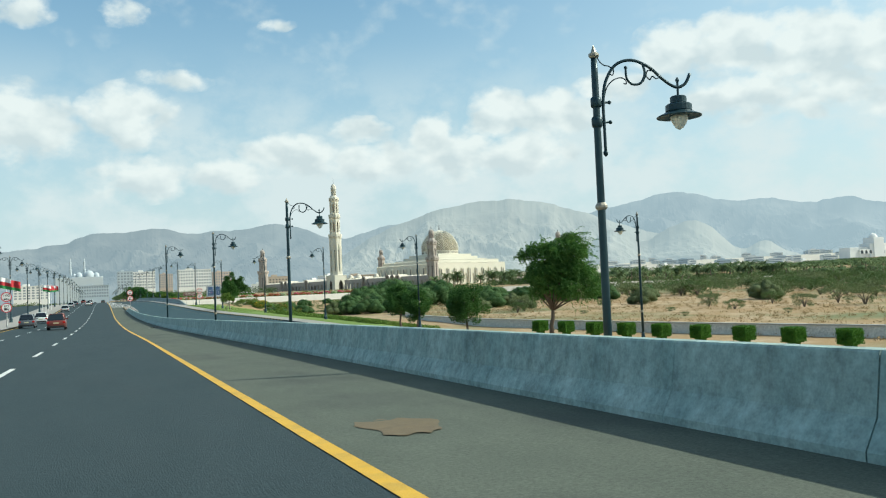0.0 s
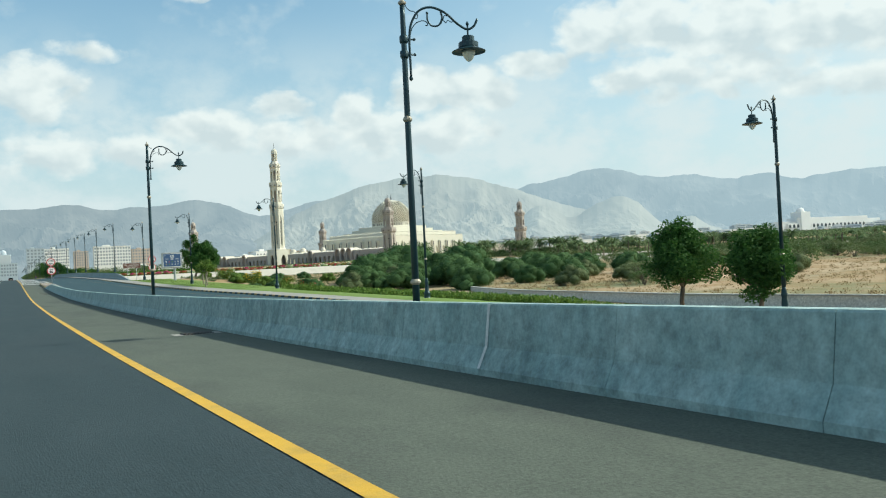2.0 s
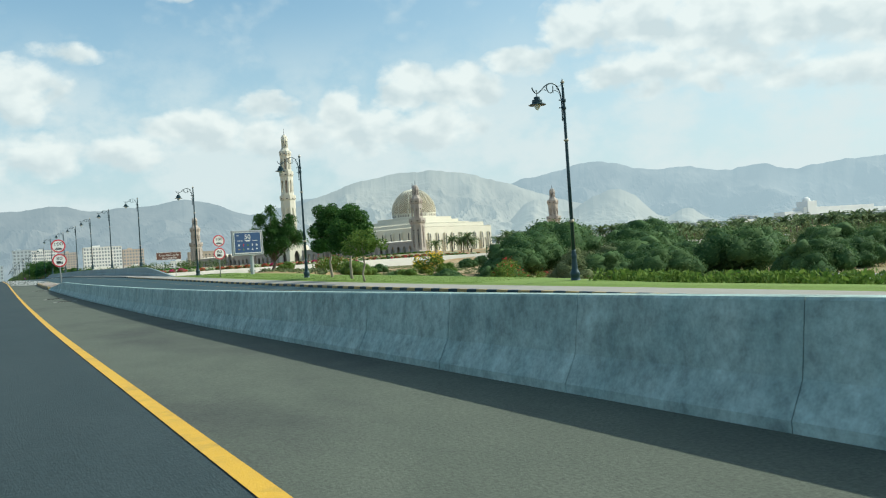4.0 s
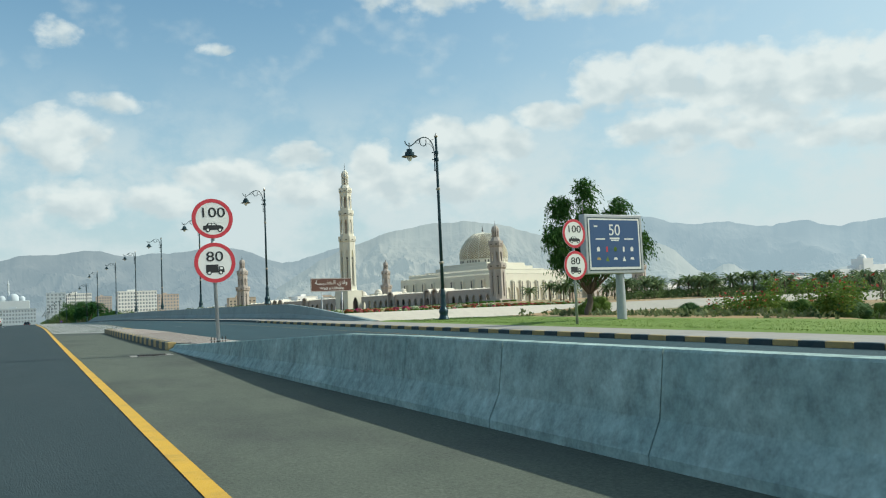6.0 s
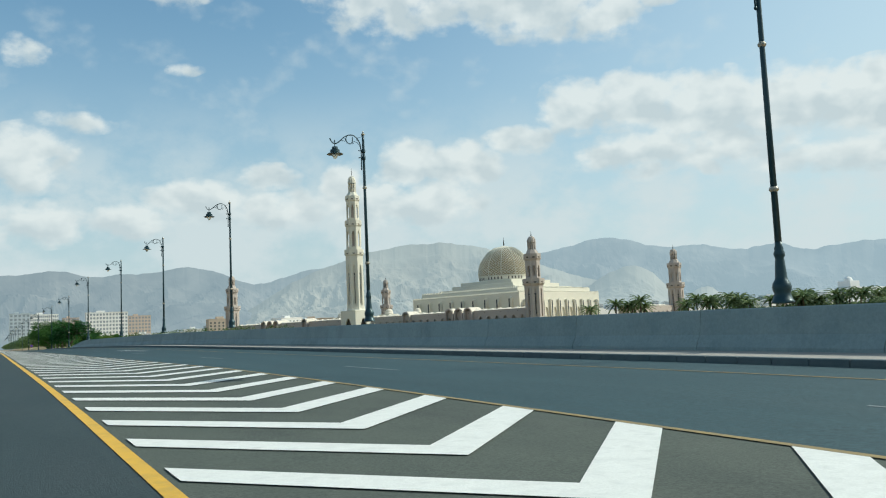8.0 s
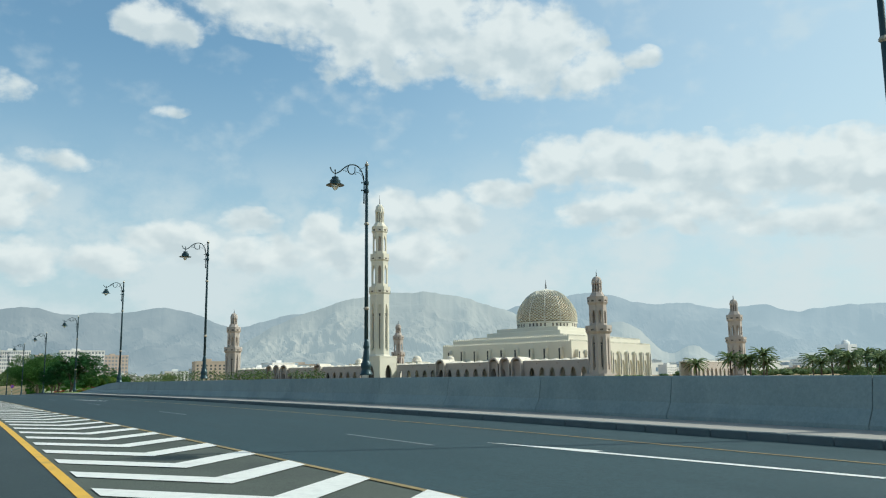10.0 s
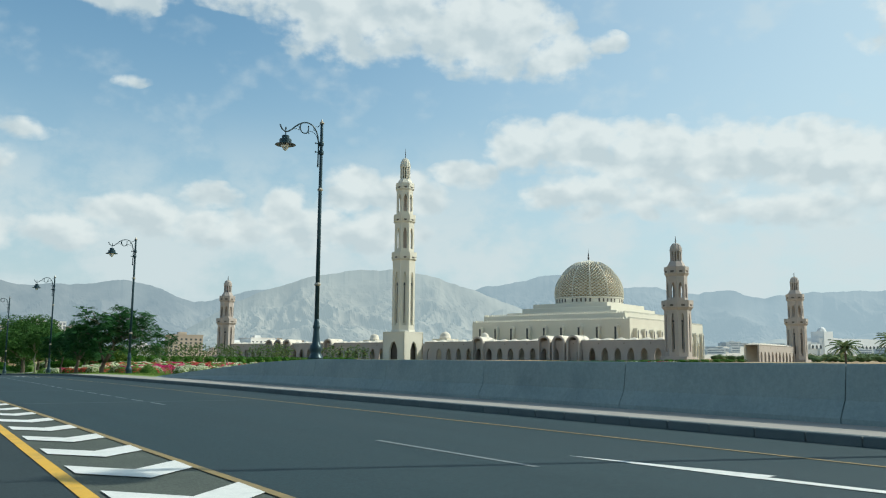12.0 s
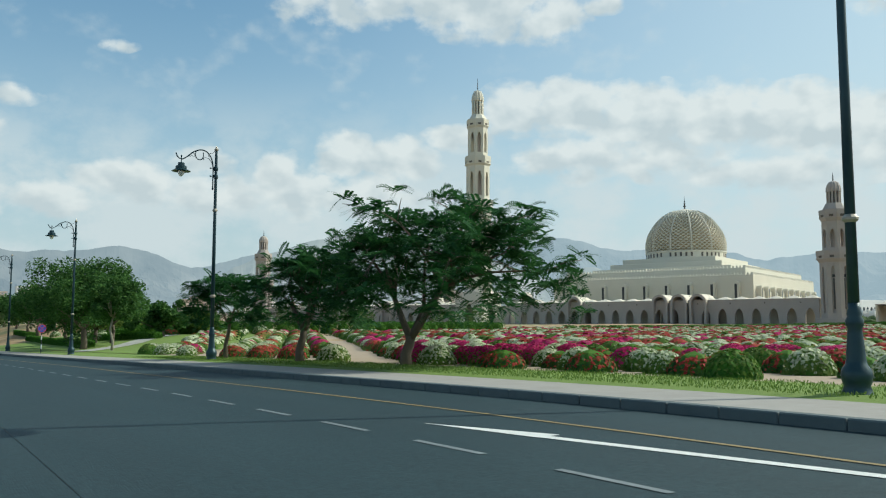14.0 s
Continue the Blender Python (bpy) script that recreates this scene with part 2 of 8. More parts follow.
M_KBLACK = mat("black_kerb_paint", (.008, .031, .041), .6, (.018, .045, .055), 5, .8, .3, 25, stain=(.12, .12, .11), stain_scale=2, stain_amount=.35)
M_KYEL = mat("yellow_kerb_paint", (.36, .25, .085), .65, (.44, .32, .13), 5, .8, .3, 25, stain=(.17, .14, .09), stain_scale=2, stain_amount=.55)
M_KGREY = mat("grey_kerb_concrete", (.075, .1, .105), .85, (.12, .15, .152), 2.0, .9, .4, 25, world_space=True, stain=(.1, .12, .125), stain_scale=.8, stain_amount=.6)
M_PINK = mat("pink_paver", (.3, .24, .215), .85, (.355, .285, .25), 8, .9, .3, 60, per_piece=.08)
M_PALEPAVE = mat("pale_paver", (.34, .31, .275), .85, (.4, .365, .325), 8, .9, .3, 60, per_piece=.08)
M_LAMP = mat("dark_green_cast_iron", (.01, .036, .048), .4, (.018, .05, .06), 6, .8, .15, 40, metal=.3)
M_LAMP_RING = mat("pale_bronze_ring", (.4, .36, .28), .5, (.3, .27, .22), 8, .8, metal=.4)
M_GLOBE = mat("milky_lamp_glass", (.75, .74, .66), .25)
M_STEEL = mat("galvanised_steel", (.42, .44, .45), .5, (.34, .36, .37), 6, .8, .1, 50, metal=.5)
M_SIGNWHITE = mat("sign_white", (.72, .72, .69), .5, (.66, .66, .63), 1.5, .8)
M_SIGNRED = mat("sign_red", (.52, .03, .05), .45, (.46, .03, .045), 2, .8)
M_SIGNBLACK = mat("sign_black", (.012, .014, .016), .5)
M_SIGNBROWN = mat("sign_brown", (.115, .05, .035), .5, (.1, .042, .03), 2, .8)
M_SIGNBLUE = mat("sign_blue", (.035, .085, .2), .4, (.03, .075, .18), 2, .8)
M_BLUE = mat("round_sign_blue", (.03, .06, .32), .45)
M_STONE = mat("pink_sandstone", (.385, .335, .295), .88, (.445, .39, .345), .35, .9, .3, 3, stain=(.35, .29, .25), stain_scale=.12, stain_amount=.4)
M_CREAM = mat("cream_stone", (.61, .575, .475), .85, (.69, .655, .55), .2, .9, .2, 3, stain=(.54, .5, .4), stain_scale=.1, stain_amount=.35)
M_CREAMROOF = mat("cream_roof", (.72, .66, .55), .85, (.64, .58, .48), .3, .9)
# stone darkened so its colour carries the dimness inside openings
M_DARKIN = mat("recess_shade_stone", (.1, .085, .07), .9, (.14, .12, .1), .5, .9)
M_GOLD = mat("gilded_inner_dome", (.5, .4, .23), .5, (.4, .31, .17), .6, .9, metal=.2)
M_IRON = mat("dark_finial", (.06, .06, .06), .5, metal=.6)
M_SOIL = mat("garden_soil", (.42, .33, .24), .95, (.34, .26, .18), 1.2, .9, .4, 8, world_space=True)
M_LAWN = mat("mown_lawn", (.125, .2, .03), .95, (.19, .275, .05), 1.6, .9, .9, 25, world_space=True, stain=(.24, .26, .08), stain_scale=.35, stain_amount=.3)
M_BARK = mat("tree_bark", (.16, .125, .09), .9, (.1, .08, .06), 6, .9, .6, 20, stretch=(1, 1, .3))
M_PALEBARK = mat("pale_bark", (.33, .29, .23), .9, (.22, .19, .15), 6, .9, .6, 20, stretch=(1, 1, .3))
M_LEAF = leaf_mat("dark_green_leaves", (0.03, 0.09, 0.022), (0.085, 0.18, 0.04))
M_LEAF2 = leaf_mat("bright_green_leaves", (0.075, 0.155, 0.028), (0.2, 0.28, 0.06))
M_LEAF3 = leaf_mat("feathery_dark_leaves", (0.016, 0.075, 0.024), (0.055, 0.16, 0.042), .32)
M_BUSH = leaf_mat("dense_bush_leaves", (0.04, 0.1, 0.034), (0.115, 0.195, 0.065), .3)
M_GHAF = leaf_mat("fine_green_leaves", (0.045, 0.13, 0.028), (0.13, 0.25, 0.06), .35)
M_SCRUB = leaf_mat("grey_green_scrub", (0.1, 0.14, 0.058), (0.2, 0.235, 0.11), .3)
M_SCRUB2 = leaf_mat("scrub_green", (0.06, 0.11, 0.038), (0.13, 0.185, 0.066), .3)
M_DRY = leaf_mat("dry_grass", (.3, .22, .11), (.42, .31, .17), .2)
M_PALM = leaf_mat("palm_frond", (0.08, 0.14, 0.055), (0.2, 0.25, 0.11), .25)
M_HEDGE = leaf_mat("clipped_hedge_leaves", (0.04, 0.13, 0.018), (0.1, 0.23, 0.03))
M_MAGENTA = leaf_mat("magenta_blossom", (.42, .012, .1), (.62, .05, .2), .3)
M_REDBLOOM = leaf_mat("red_blossom", (.3, .028, .025), (.55, .11, .075), .3)
M_WHITEBLOOM = leaf_mat("white_blossom", (.42, .48, .28), (.72, .73, .54), .3)
M_YELBLOOM = leaf_mat("yellow_blossom", (.7, .42, .02), (.8, .55, .05), .3)
M_RUBBER = mat("tyre_rubber", (.02, .02, .021), .8)
M_GLASS_DARK = mat("tinted_car_glass", (.012, .016, .018), .08, spec=.8)
M_CHROME = mat("bright_metal", (.6, .6, .6), .25, metal=.9)
M_TAIL = mat("tail_lamp_red", (.4, .01, .01), .2)
M_PLATE = mat("plate_plain", (.55, .5, .3), .5)
M_WIN = mat("far_window_glass", (.06, .075, .085), .2, (.1, .115, .12), .3, .9)
# window glass paled so its colour carries the distance haze
M_FARWIN = mat("hazy_window_glass", (.2, .24, .27), .3, (.28, .31, .33), .3, .9)
# near-black colour stands for the shade inside deep slots
M_SLOT = mat("deep_slot_shade", (.02, .022, .025), .3, (.035, .037, .04), .5, .9)
M_GRATE = mat("rusty_drain_iron", (.05, .045, .04), .7, (.09, .075, .06), 9, .9, .3, 30, metal=.4)
M_FLAGRED = mat("flag_red", (.5, .03, .04), .8)
M_FLAGWHITE = mat("flag_white", (.75, .75, .73), .8)
M_FLAGGREEN = mat("flag_green", (.03, .22, .06), .8)
M_OIL = mat("dried_mud_stain", (.185, .135, .07), .85, (.11, .085, .052), 6, .9, .3, 30, world_space=True)

# ---------------------------------------------------------------- small helpers


def part(name, bm, material, parent=None, label="", smooth=False):
    me = bpy.data.meshes.new(name)
    if smooth:
        for f in bm.faces:
            f.smooth = True
    bm.to_mesh(me)
    bm.free()
    for m in material if isinstance(material, (list, tuple)) else (material,):
        me.materials.append(m)
    ob = new(name, me)
    ob.parent = parent
    if label:
        ob["label"] = label
    return ob


def piece(name, me, parent, m):
    ob = new(name, me)
    ob.parent = parent
    ob.matrix_basis = m
    return ob


def mesh_of(name, verts, faces, material, smooth=False, index=None):
    me = bpy.data.meshes.new(name)
    me.from_pydata([tuple(v) for v in verts], [], faces)
    for m in material if isinstance(material, (list, tuple)) else (material,):
        me.materials.append(m)
    if index is not None:
        me.polygons.foreach_set("material_index", np.asarray(index, dtype=np.int32))
    if smooth:
        me.polygons.foreach_set("use_smooth", np.ones(len(me.polygons), dtype=bool))
    me.update()
    return me


def thing(name, m, label, category, group="", kind=""):
    ob = new(name)
    ob.empty_display_size = 0.3
    ob.matrix_basis = m
    return tagged(ob, label, category, group, kind)


def box(bm, x0, x1, y0, y1, z0, z1, bevel=0.0):
    r = bmesh.ops.create_cube(bm, size=1, matrix=Matrix.Translation(((x0 + x1) / 2, (y0 + y1) / 2, (z0 + z1) / 2)) @ Matrix.Diagonal((x1 - x0, y1 - y0, z1 - z0, 1)))
    if bevel:
        es = list({e for v in r["verts"] for e in v.link_edges})
        bmesh.ops.bevel(bm, geom=es, offset=bevel, segments=1, affect="EDGES")
    return bm


def lathe(bm, profile, sides=12, at=(0, 0, 0)):
    """Turns a list of (radius, height) about the upright."""
    rings = []
    for r, z in profile:
        rings.append([bm.verts.new((at[0] + r * math.cos(2 * math.pi * k / sides), at[1] + r * math.sin(2 * math.pi * k / sides), at[2] + z)) for k in range(sides)])
    for a, b in zip(rings, rings[1:]):
        for k in range(sides):
            bm.faces.new((a[k], a[(k + 1) % sides], b[(k + 1) % sides], b[k]))
    bm.faces.new(list(reversed(rings[0])))
    bm.faces.new(rings[-1])
    return bm


def tube(bm, pts, radii, sides=6):
    """A round bar along a line of points."""
    pts = [Vector(p) for p in pts]
    if isinstance(radii, (int, float)):
        radii = [radii] * len(pts)
    rings = []
    side = None
    for i, p in enumerate(pts):
        d = (pts[min(i + 1, len(pts) - 1)] - pts[max(i - 1, 0)]).normalized()
        if side is None or abs(side.dot(d)) > 0.9:
            side = d.orthogonal().normalized()
        side = (side - d * side.dot(d)).normalized()
        up = d.cross(side)
        rings.append([bm.verts.new(p + radii[i] * (side * math.cos(2 * math.pi * k / sides) + up * math.sin(2 * math.pi * k / sides))) for k in range(sides)])
    for a, b in zip(rings, rings[1:]):
        for k in range(sides):
            bm.faces.new((a[k], a[(k + 1) % sides], b[(k + 1) % sides], b[k]))
    bm.faces.new(list(reversed(rings[0])))
    bm.faces.new(rings[-1])
    return bm


def smooth_line(pts, n):
    """A Catmull-Rom line through points."""
    p = [np.array(q, float) for q in pts]
    p = [2 * p[0] - p[1]] + p + [2 * p[-1] - p[-2]]
    out = []
    for i in range(1, len(p) - 2):
        for k in range(n):
            t = k / n
            out.append(0.5 * (2 * p[i] + (p[i + 1] - p[i - 1]) * t + (2 * p[i - 1] - 5 * p[i] + 4 * p[i + 1] - p[i + 2]) * t * t + (3 * p[i] - p[i - 1] - 3 * p[i + 1] + p[i + 2]) * t ** 3))
    out.append(p[-2])
    return out


def words(text, size, depth, material, parent, m, name="lettering", align="CENTER"):
    c = bpy.data.curves.new(name, "FONT")
    c.body, c.size, c.align_x, c.align_y, c.extrude, c.offset = text, size, align, "CENTER", depth, .004 * size
    tmp = bpy.data.objects.new(name, c)
    scene.collection.objects.link(tmp)
    bpy.context.view_layer.update()
    me = bpy.data.meshes.new_from_object(tmp.evaluated_get(bpy.context.evaluated_depsgraph_get()))
    bpy.data.objects.remove(tmp)
    me.materials.clear()
    me.materials.append(material)
    return piece(name, me, parent, m)

# ---------------------------------------------------------------- the lie of the land


def smoothed(ys, vs, lo=-120, hi=2600):
    """A function of y through a few values, rounded at the knees."""
    grid = np.arange(lo, hi, 2.0)
    v = np.interp(grid, ys, vs)
    k = np.hanning(15)
    k /= k.sum()
    v = np.convolve(np.pad(v, 7, mode="edge"), k, "valid")
    return lambda y: float(np.interp(y, grid, v))


road_z = smoothed([-60, 0, 30, 60, 80, 110, 143, 164, 180, 195, 210, 225, 240, 255, 262, 300, 325, 345, 375, 405, 430, 460, 490, 525, 560, 700, 2600],
                  [1.3, .18, -.38, -.84, -1.1, -1.36, -1.46, -1.32, -1.17, -.98, -.77, -.53, -.26, .01, .12, .5, .77, .87, .96, 1.0, .95, .5, -.04, -.6, -1.0, -2.2, -4])
ramp_z = smoothed([-60, 20, 50, 87, 121, 156, 189, 212, 232, 250, 300, 325, 345, 405, 430, 460, 490, 525, 560, 700, 2600],
                  [-5.0, -4.7, -4.25, -3.5, -2.7, -2.0, -1.35, -.85, -.45, -.08, .5, .77, .87, 1.0, .95, .5, -.04, -.6, -1.0, -2.2, -4])
line_x = smoothed([-60, 7, 25, 45, 60, 75, 95, 155, 205, 250, 265, 300, 340, 370, 400, 450, 2600],
                  [1.85, 1.88, 2.0, 2.05, 1.95, 1.82, 1.76, 1.68, 1.7, 1.68, 1.63, 1.45, 1.26, 1.25, 1.36, 1.4, 1.4])
barrier_x = smoothed([-60, 5, 12, 21, 30, 45, 58, 72, 85, 100, 155, 205, 600], [4.9, 5.0, 5.22, 5.36, 5.38, 5.32, 5.24, 5.05, 4.92, 4.95, 4.82, 4.64, 4.64])
kerb_x = smoothed([-60, 50, 88, 121, 150, 165, 190, 215, 240, 270, 310, 345, 368, 390, 416, 432, 460, 492, 560, 700, 2600],
                  [41, 31.5, 28, 25.6, 22.4, 20.3, 18.6, 17.4, 16.5, 15.9, 14.7, 13.6, 12.9, 11.9, 10.8, 10.4, 9.4, 8.2, 6.4, 5.8, 5.8])
gore_x = lambda y: float(np.interp(y, [235, 268, 339, 354, 360, 410], [7.05, 7.05, 3.62, 3.28, 3.1, 1.55]))        # the ramp's thin left line
plain_z = smoothed([-120, 430, 500, 550, 600, 650, 900, 2600], [.8, .8, .9, 1.1, 2.2, 3.0, 3.0, 3.0])
BRIDGE0, BRIDGE1 = 229.0, 417.0


def ease(t):
    t = min(1.0, max(0.0, t))
    return t * t * (3 - 2 * t)


def base_z(x, y):
    bank = float(np.interp(x, [18, 100, 165, 230, 300, 420], [409, 416, 423, 365, 300, 250]))
    slope = float(np.interp(y, [412, 424, 438, 470, 540, 600, 640], [.3, .45, .75, .88, 1.2, 2.6, 3.0]))
    high = plain_z(max(y, 430))
    high += (slope - high) * ease((x - 20) / 22)
    high += (0.2 + 2.8 * ease((y - bank - 14) / 140) - high) * ease((x - 110) / 90)
    low = float(np.interp(y, [-120, 110, 180, 230, 300, 500], [-4.7, -4.4, -3.6, -2.9, -2.6, -2.4]))
    z = low + (high - low) * ease((y - bank + 1) / 5)
    far = ease((x - 300) / 500)
    return z * (1 - far) + (6.0 + 0.004 * x) * far


def side_z(x, y):
    """The ground right of the ramp's pavement."""
    edge = ramp_z(y) + 0.13
    on_bridge = ease((y - 226) / 8) * (1 - ease((y - 409) / 10))
    d = x - kerb_x(y) - 2.5
    wide = 12 if y < 300 else 20
    flat_lawn = 1.5 + (4 * ease((y - 148) / 16) + 6 * ease((y - 196) / 12)) * (1 - ease((y - 300) / 20))
    z = edge + (base_z(x, y) - edge) * ease((d - flat_lawn) / wide)
    drop = min(z, edge - 1.2 * ease((d - 1.0) / 1.0))
    low = z + (min(base_z(x, y), -1.2) - z) * ease((d - 1.0) / 6)
    return z * (1 - on_bridge) + min(drop, low) * on_bridge


def left_z(x, y):
    return road_z(y) - 0.25 - 0.8 * ease((-x - 33) / 20)


# ---------------------------------------------------------------- ground: one sheet to the horizon


def ground_mat():
    m = bpy.data.materials.new("dry_plain_ground")
    m.use_nodes = True
    t = m.node_tree
    b = t.nodes["Principled BSDF"]
    b.inputs["Roughness"].default_value = .95
    g = t.nodes.new("ShaderNodeNewGeometry")

    def nz_(s, d=6):
        n = t.nodes.new("ShaderNodeTexNoise")
        n.inputs["Scale"].default_value, n.inputs["Detail"].default_value, n.inputs["Roughness"].default_value = s, d, .65
        t.links.new(g.outputs["Position"], n.inputs["Vector"])
        return n.outputs["Fac"]

    def rng(f, lo, hi):
        n = t.nodes.new("ShaderNodeMapRange")
        n.inputs[1].default_value, n.inputs[2].default_value = lo, hi
        t.links.new(f, n.inputs[0])
        return n.outputs[0]

    def mx(f, a, c):
        n = t.nodes.new("ShaderNodeMix")
        n.data_type = "RGBA"
        t.links.new(f, n.inputs[0])
        for i, v in ((6, a), (7, c)):
            if isinstance(v, tuple):
                n.inputs[i].default_value = (*v, 1)
            else:
                t.links.new(v, n.inputs[i])
        return n.outputs[2]
    sand = mx(rng(nz_(.9), .35, .65), (.46, .345, .215), (.36, .255, .145))
    dry = mx(rng(nz_(.12), .4, .56), sand, (.33, .215, .1))
    green = mx(rng(nz_(.02, 8), .5, .62), dry, (.16, .17, .07))
    t.links.new(green, b.inputs["Base Color"])
    bp = t.nodes.new("ShaderNodeBump")
    bp.inputs["Strength"].default_value, bp.inputs["Distance"].default_value = .8, .15
    t.links.new(nz_(2.5, 8), bp.inputs["Height"])
    t.links.new(bp.outputs[0], b.inputs["Normal"])
    return m


M_GROUND = ground_mat()
ys = list(np.arange(-100, 520, 4.0)) + list(np.arange(520, 900, 20.0)) + [950, 1050, 1200, 1400, 1700, 2100, 2600, 3300, 4100, 5200]
ys = [-2500, -1000, -400, -200] + ys
cols_left = [-5200, -3500, -2000, -1100, -600, -300, -160, -100, -70, -50, -40, -33.5]
cols_right = [2.45, 2.9, 3.6, 4.6, 6, 8, 10.5, 13.5, 17, 22, 30, 40, 55, 75, 100, 130, 170, 220, 300, 420, 600, 900, 1400, 2200, 3500, 5600]
verts, faces = [], []
for y in ys:
    k, yb = kerb_x(y), min(max(y, -100), 2000)
    row = [(x, y, left_z(x, yb)) for x in cols_left]
    bx = barrier_x(y) + .42
    row += [(bx, y, road_z(yb) - .25), (bx + .15, y, min(road_z(yb), ramp_z(yb)) - .25), (k - .2, y, ramp_z(yb) - .25), (k + 2.2, y, ramp_z(yb) - .2)]
    row += [(k + c, y, side_z(k + c, yb) + (.5 * noise.noise(Vector((k + c, y, 0)) * .06) * ease((c - 14) / 30))) for c in cols_right]
    verts += row
w = len(verts) // len(ys)
for i in range(len(ys) - 1):
    for j in range(w - 1):
        a = i * w + j
        faces.append((a, a + 1, a + w + 1, a + w))
ground = new("ground", mesh_of("ground", verts, faces, M_GROUND, True))
tagged(ground, "dry sandy plain with patches of scrub and brown grass", "ground", kind="structure")


def strip(name, y0, y1, step, xa, xb, z, material, kind="structure", parent=None, label="", category="", cols=1):
    """A long flat band between two lines, that follows the road's rise and fall."""
    n = max(1, int(round((y1 - y0) / step)))
    v, f = [], []
    for i in range(n + 1):
        y = y0 + (y1 - y0) * i / n
        for c in range(cols + 1):
            x = xa(y) + (xb(y) - xa(y)) * c / cols
            v.append((x, y, z(x, y)))
    w_ = cols + 1
    f = [(w_ * i + c, w_ * i + c + 1, w_ * (i + 1) + c + 1, w_ * (i + 1) + c) for i in range(n) for c in range(cols)]
    ob = new(name, mesh_of(name, v, f, material))
    ob.parent = parent
    return tagged(ob, label, category, kind=kind if parent is None else "")


const = lambda c: (lambda y: c)
hz = lambda lift: (lambda x, y: road_z(y) + lift)
rz = lambda lift: (lambda x, y: ramp_z(y) + lift)

# ---------------------------------------------------------------- highway, shoulder, ramp, paint
strip("road", -100, 412, 4, const(-10.6), lambda y: line_x(y), hz(0), M_ASPHALT, label="dark grey asphalt carriageway of a wide highway", category="road")
strip("road_merged", 412, 2200, 4, const(-10.6), lambda y: line_x(y), hz(0), M_RAMP, label="dark grey asphalt where the slip road has joined the highway", category="road")
strip("road_gore", 233, 410, 3, lambda y: line_x(y), lambda y: gore_x(y), hz(0), M_GORE, label="dark grey asphalt under the hatching between the roads", category="road")
strip("road_shoulder", -100, 233, 4, lambda y: line_x(y), lambda y: barrier_x(y) + .3 if y < 205 else 7.2 if y < 229 else 7.05, hz(0), M_SHOULDER, label="grey sun-bleached asphalt hard shoulder beside the barrier", category="road")
strip("road_far_side", -100, 2200, 6, const(-31), const(-16.6), hz(-.02), M_ASPHALT, label="asphalt carriageway beyond the median strip", category="road")


def ramp_left(y):
    if y < 236:
        return barrier_x(y) + (.62 if y < 207 else 2.2)
    return gore_x(y) if y < 410 else line_x(y)


strip("ramp_road", -100, 2200, 4, ramp_left, lambda y: kerb_x(y), lambda x, y: ramp_z(y) + .004, M_RAMP, label="grey asphalt slip road that joins the highway", category="road")
strip("median_strip", -100, 1600, 6, const(-16.6), const(-10.6), hz(.16), M_PAVE, label="paved median strip between the carriageways", category="median")
for x in (-10.6, -16.6):
    strip("median_kerb", -100, 1600, 6, const(x - .12), const(x + .12), hz(.17), M_CONC2, label="pale concrete kerb of the median", category="kerb")

strip("yellow_edge_line", -100, 409, 4, lambda y: line_x(y) - .08, lambda y: line_x(y) + .08, hz(.008), M_YELLOW, label="bright yellow painted edge line on asphalt", category="road marking")
strip("yellow_median_line", -100, 1500, 6, const(-10.2), const(-10.02), hz(.008), M_YELLOW, label="yellow painted line along the median", category="road marking")
strip("thin_yellow_line", 236, 412, 4, lambda y: gore_x(y) - .06, lambda y: gore_x(y) + .06, hz(.012), M_YELLOW_OLD, label="thin worn yellow line beside the hatching", category="road marking")
strip("thin_ramp_line", -40, 700, 4, lambda y: kerb_x(y) - 2.45, lambda y: kerb_x(y) - 2.35, rz(.012), M_YELLOW_OLD, label="thin worn yellow line along the slip road", category="road marking")

dash_me = mesh_of("dash", [(-.075, -2.2, 0), (.075, -2.2, 0), (.075, 2.2, 0), (-.075, 2.2, 0)], [(0, 1, 2, 3)], M_WHITE)


def lane_row(x, y0, y1, period, me, name, label):
    top = thing(name, pose(0, 0, 0), label, "road marking", kind="structure")
    y = y0
    while y < y1:
        slope = math.degrees(math.atan((road_z(y + 2) - road_z(y - 2)) / 4))
        turn = -math.degrees(math.atan((x(y + 1) - x(y - 1)) / 2))
        piece("dash", me, top, pose(x(y), y, (ramp_z(y) if x(y) > 1.6 else road_z(y)) + .010, slope, 0, turn))
        y += period


lane_row(const(-2.45), -12, 900, 12.3, dash_me, "lane_dashes", "row of white lane dashes on the highway")
lane_row(lambda y: line_x(y), 446, 900, 12.3, dash_me, "lane_dashes_inner", "row of white dashes where the slip road has joined")
lane_row(const(-6.65), -8, 900, 12.3, dash_me, "lane_dashes_outer", "row of white dashes between the outer lanes")
short_me = mesh_of("short_dash", [(-.05, -.7, 0), (.05, -.7, 0), (.05, .7, 0), (-.05, .7, 0)], [(0, 1, 2, 3)], M_WHITE_OLD)
lane_row(lambda y: float(np.interp(y, [380, 386, 400, 427, 440, 520], [6.25, 6.02, 5.5, 5.4, 5.3, 3.6])), 385.9, 414, 2.09, short_me, "merge_dashes", "row of short worn white dashes where the lanes merge")
lane_row(lambda y: float(np.interp(y, [400, 427, 440, 520], [5.5, 5.4, 5.3, 3.6])), 415.2, 520, 2.6, short_me, "merge_dashes_far", "row of short worn white dashes after the lanes have merged")
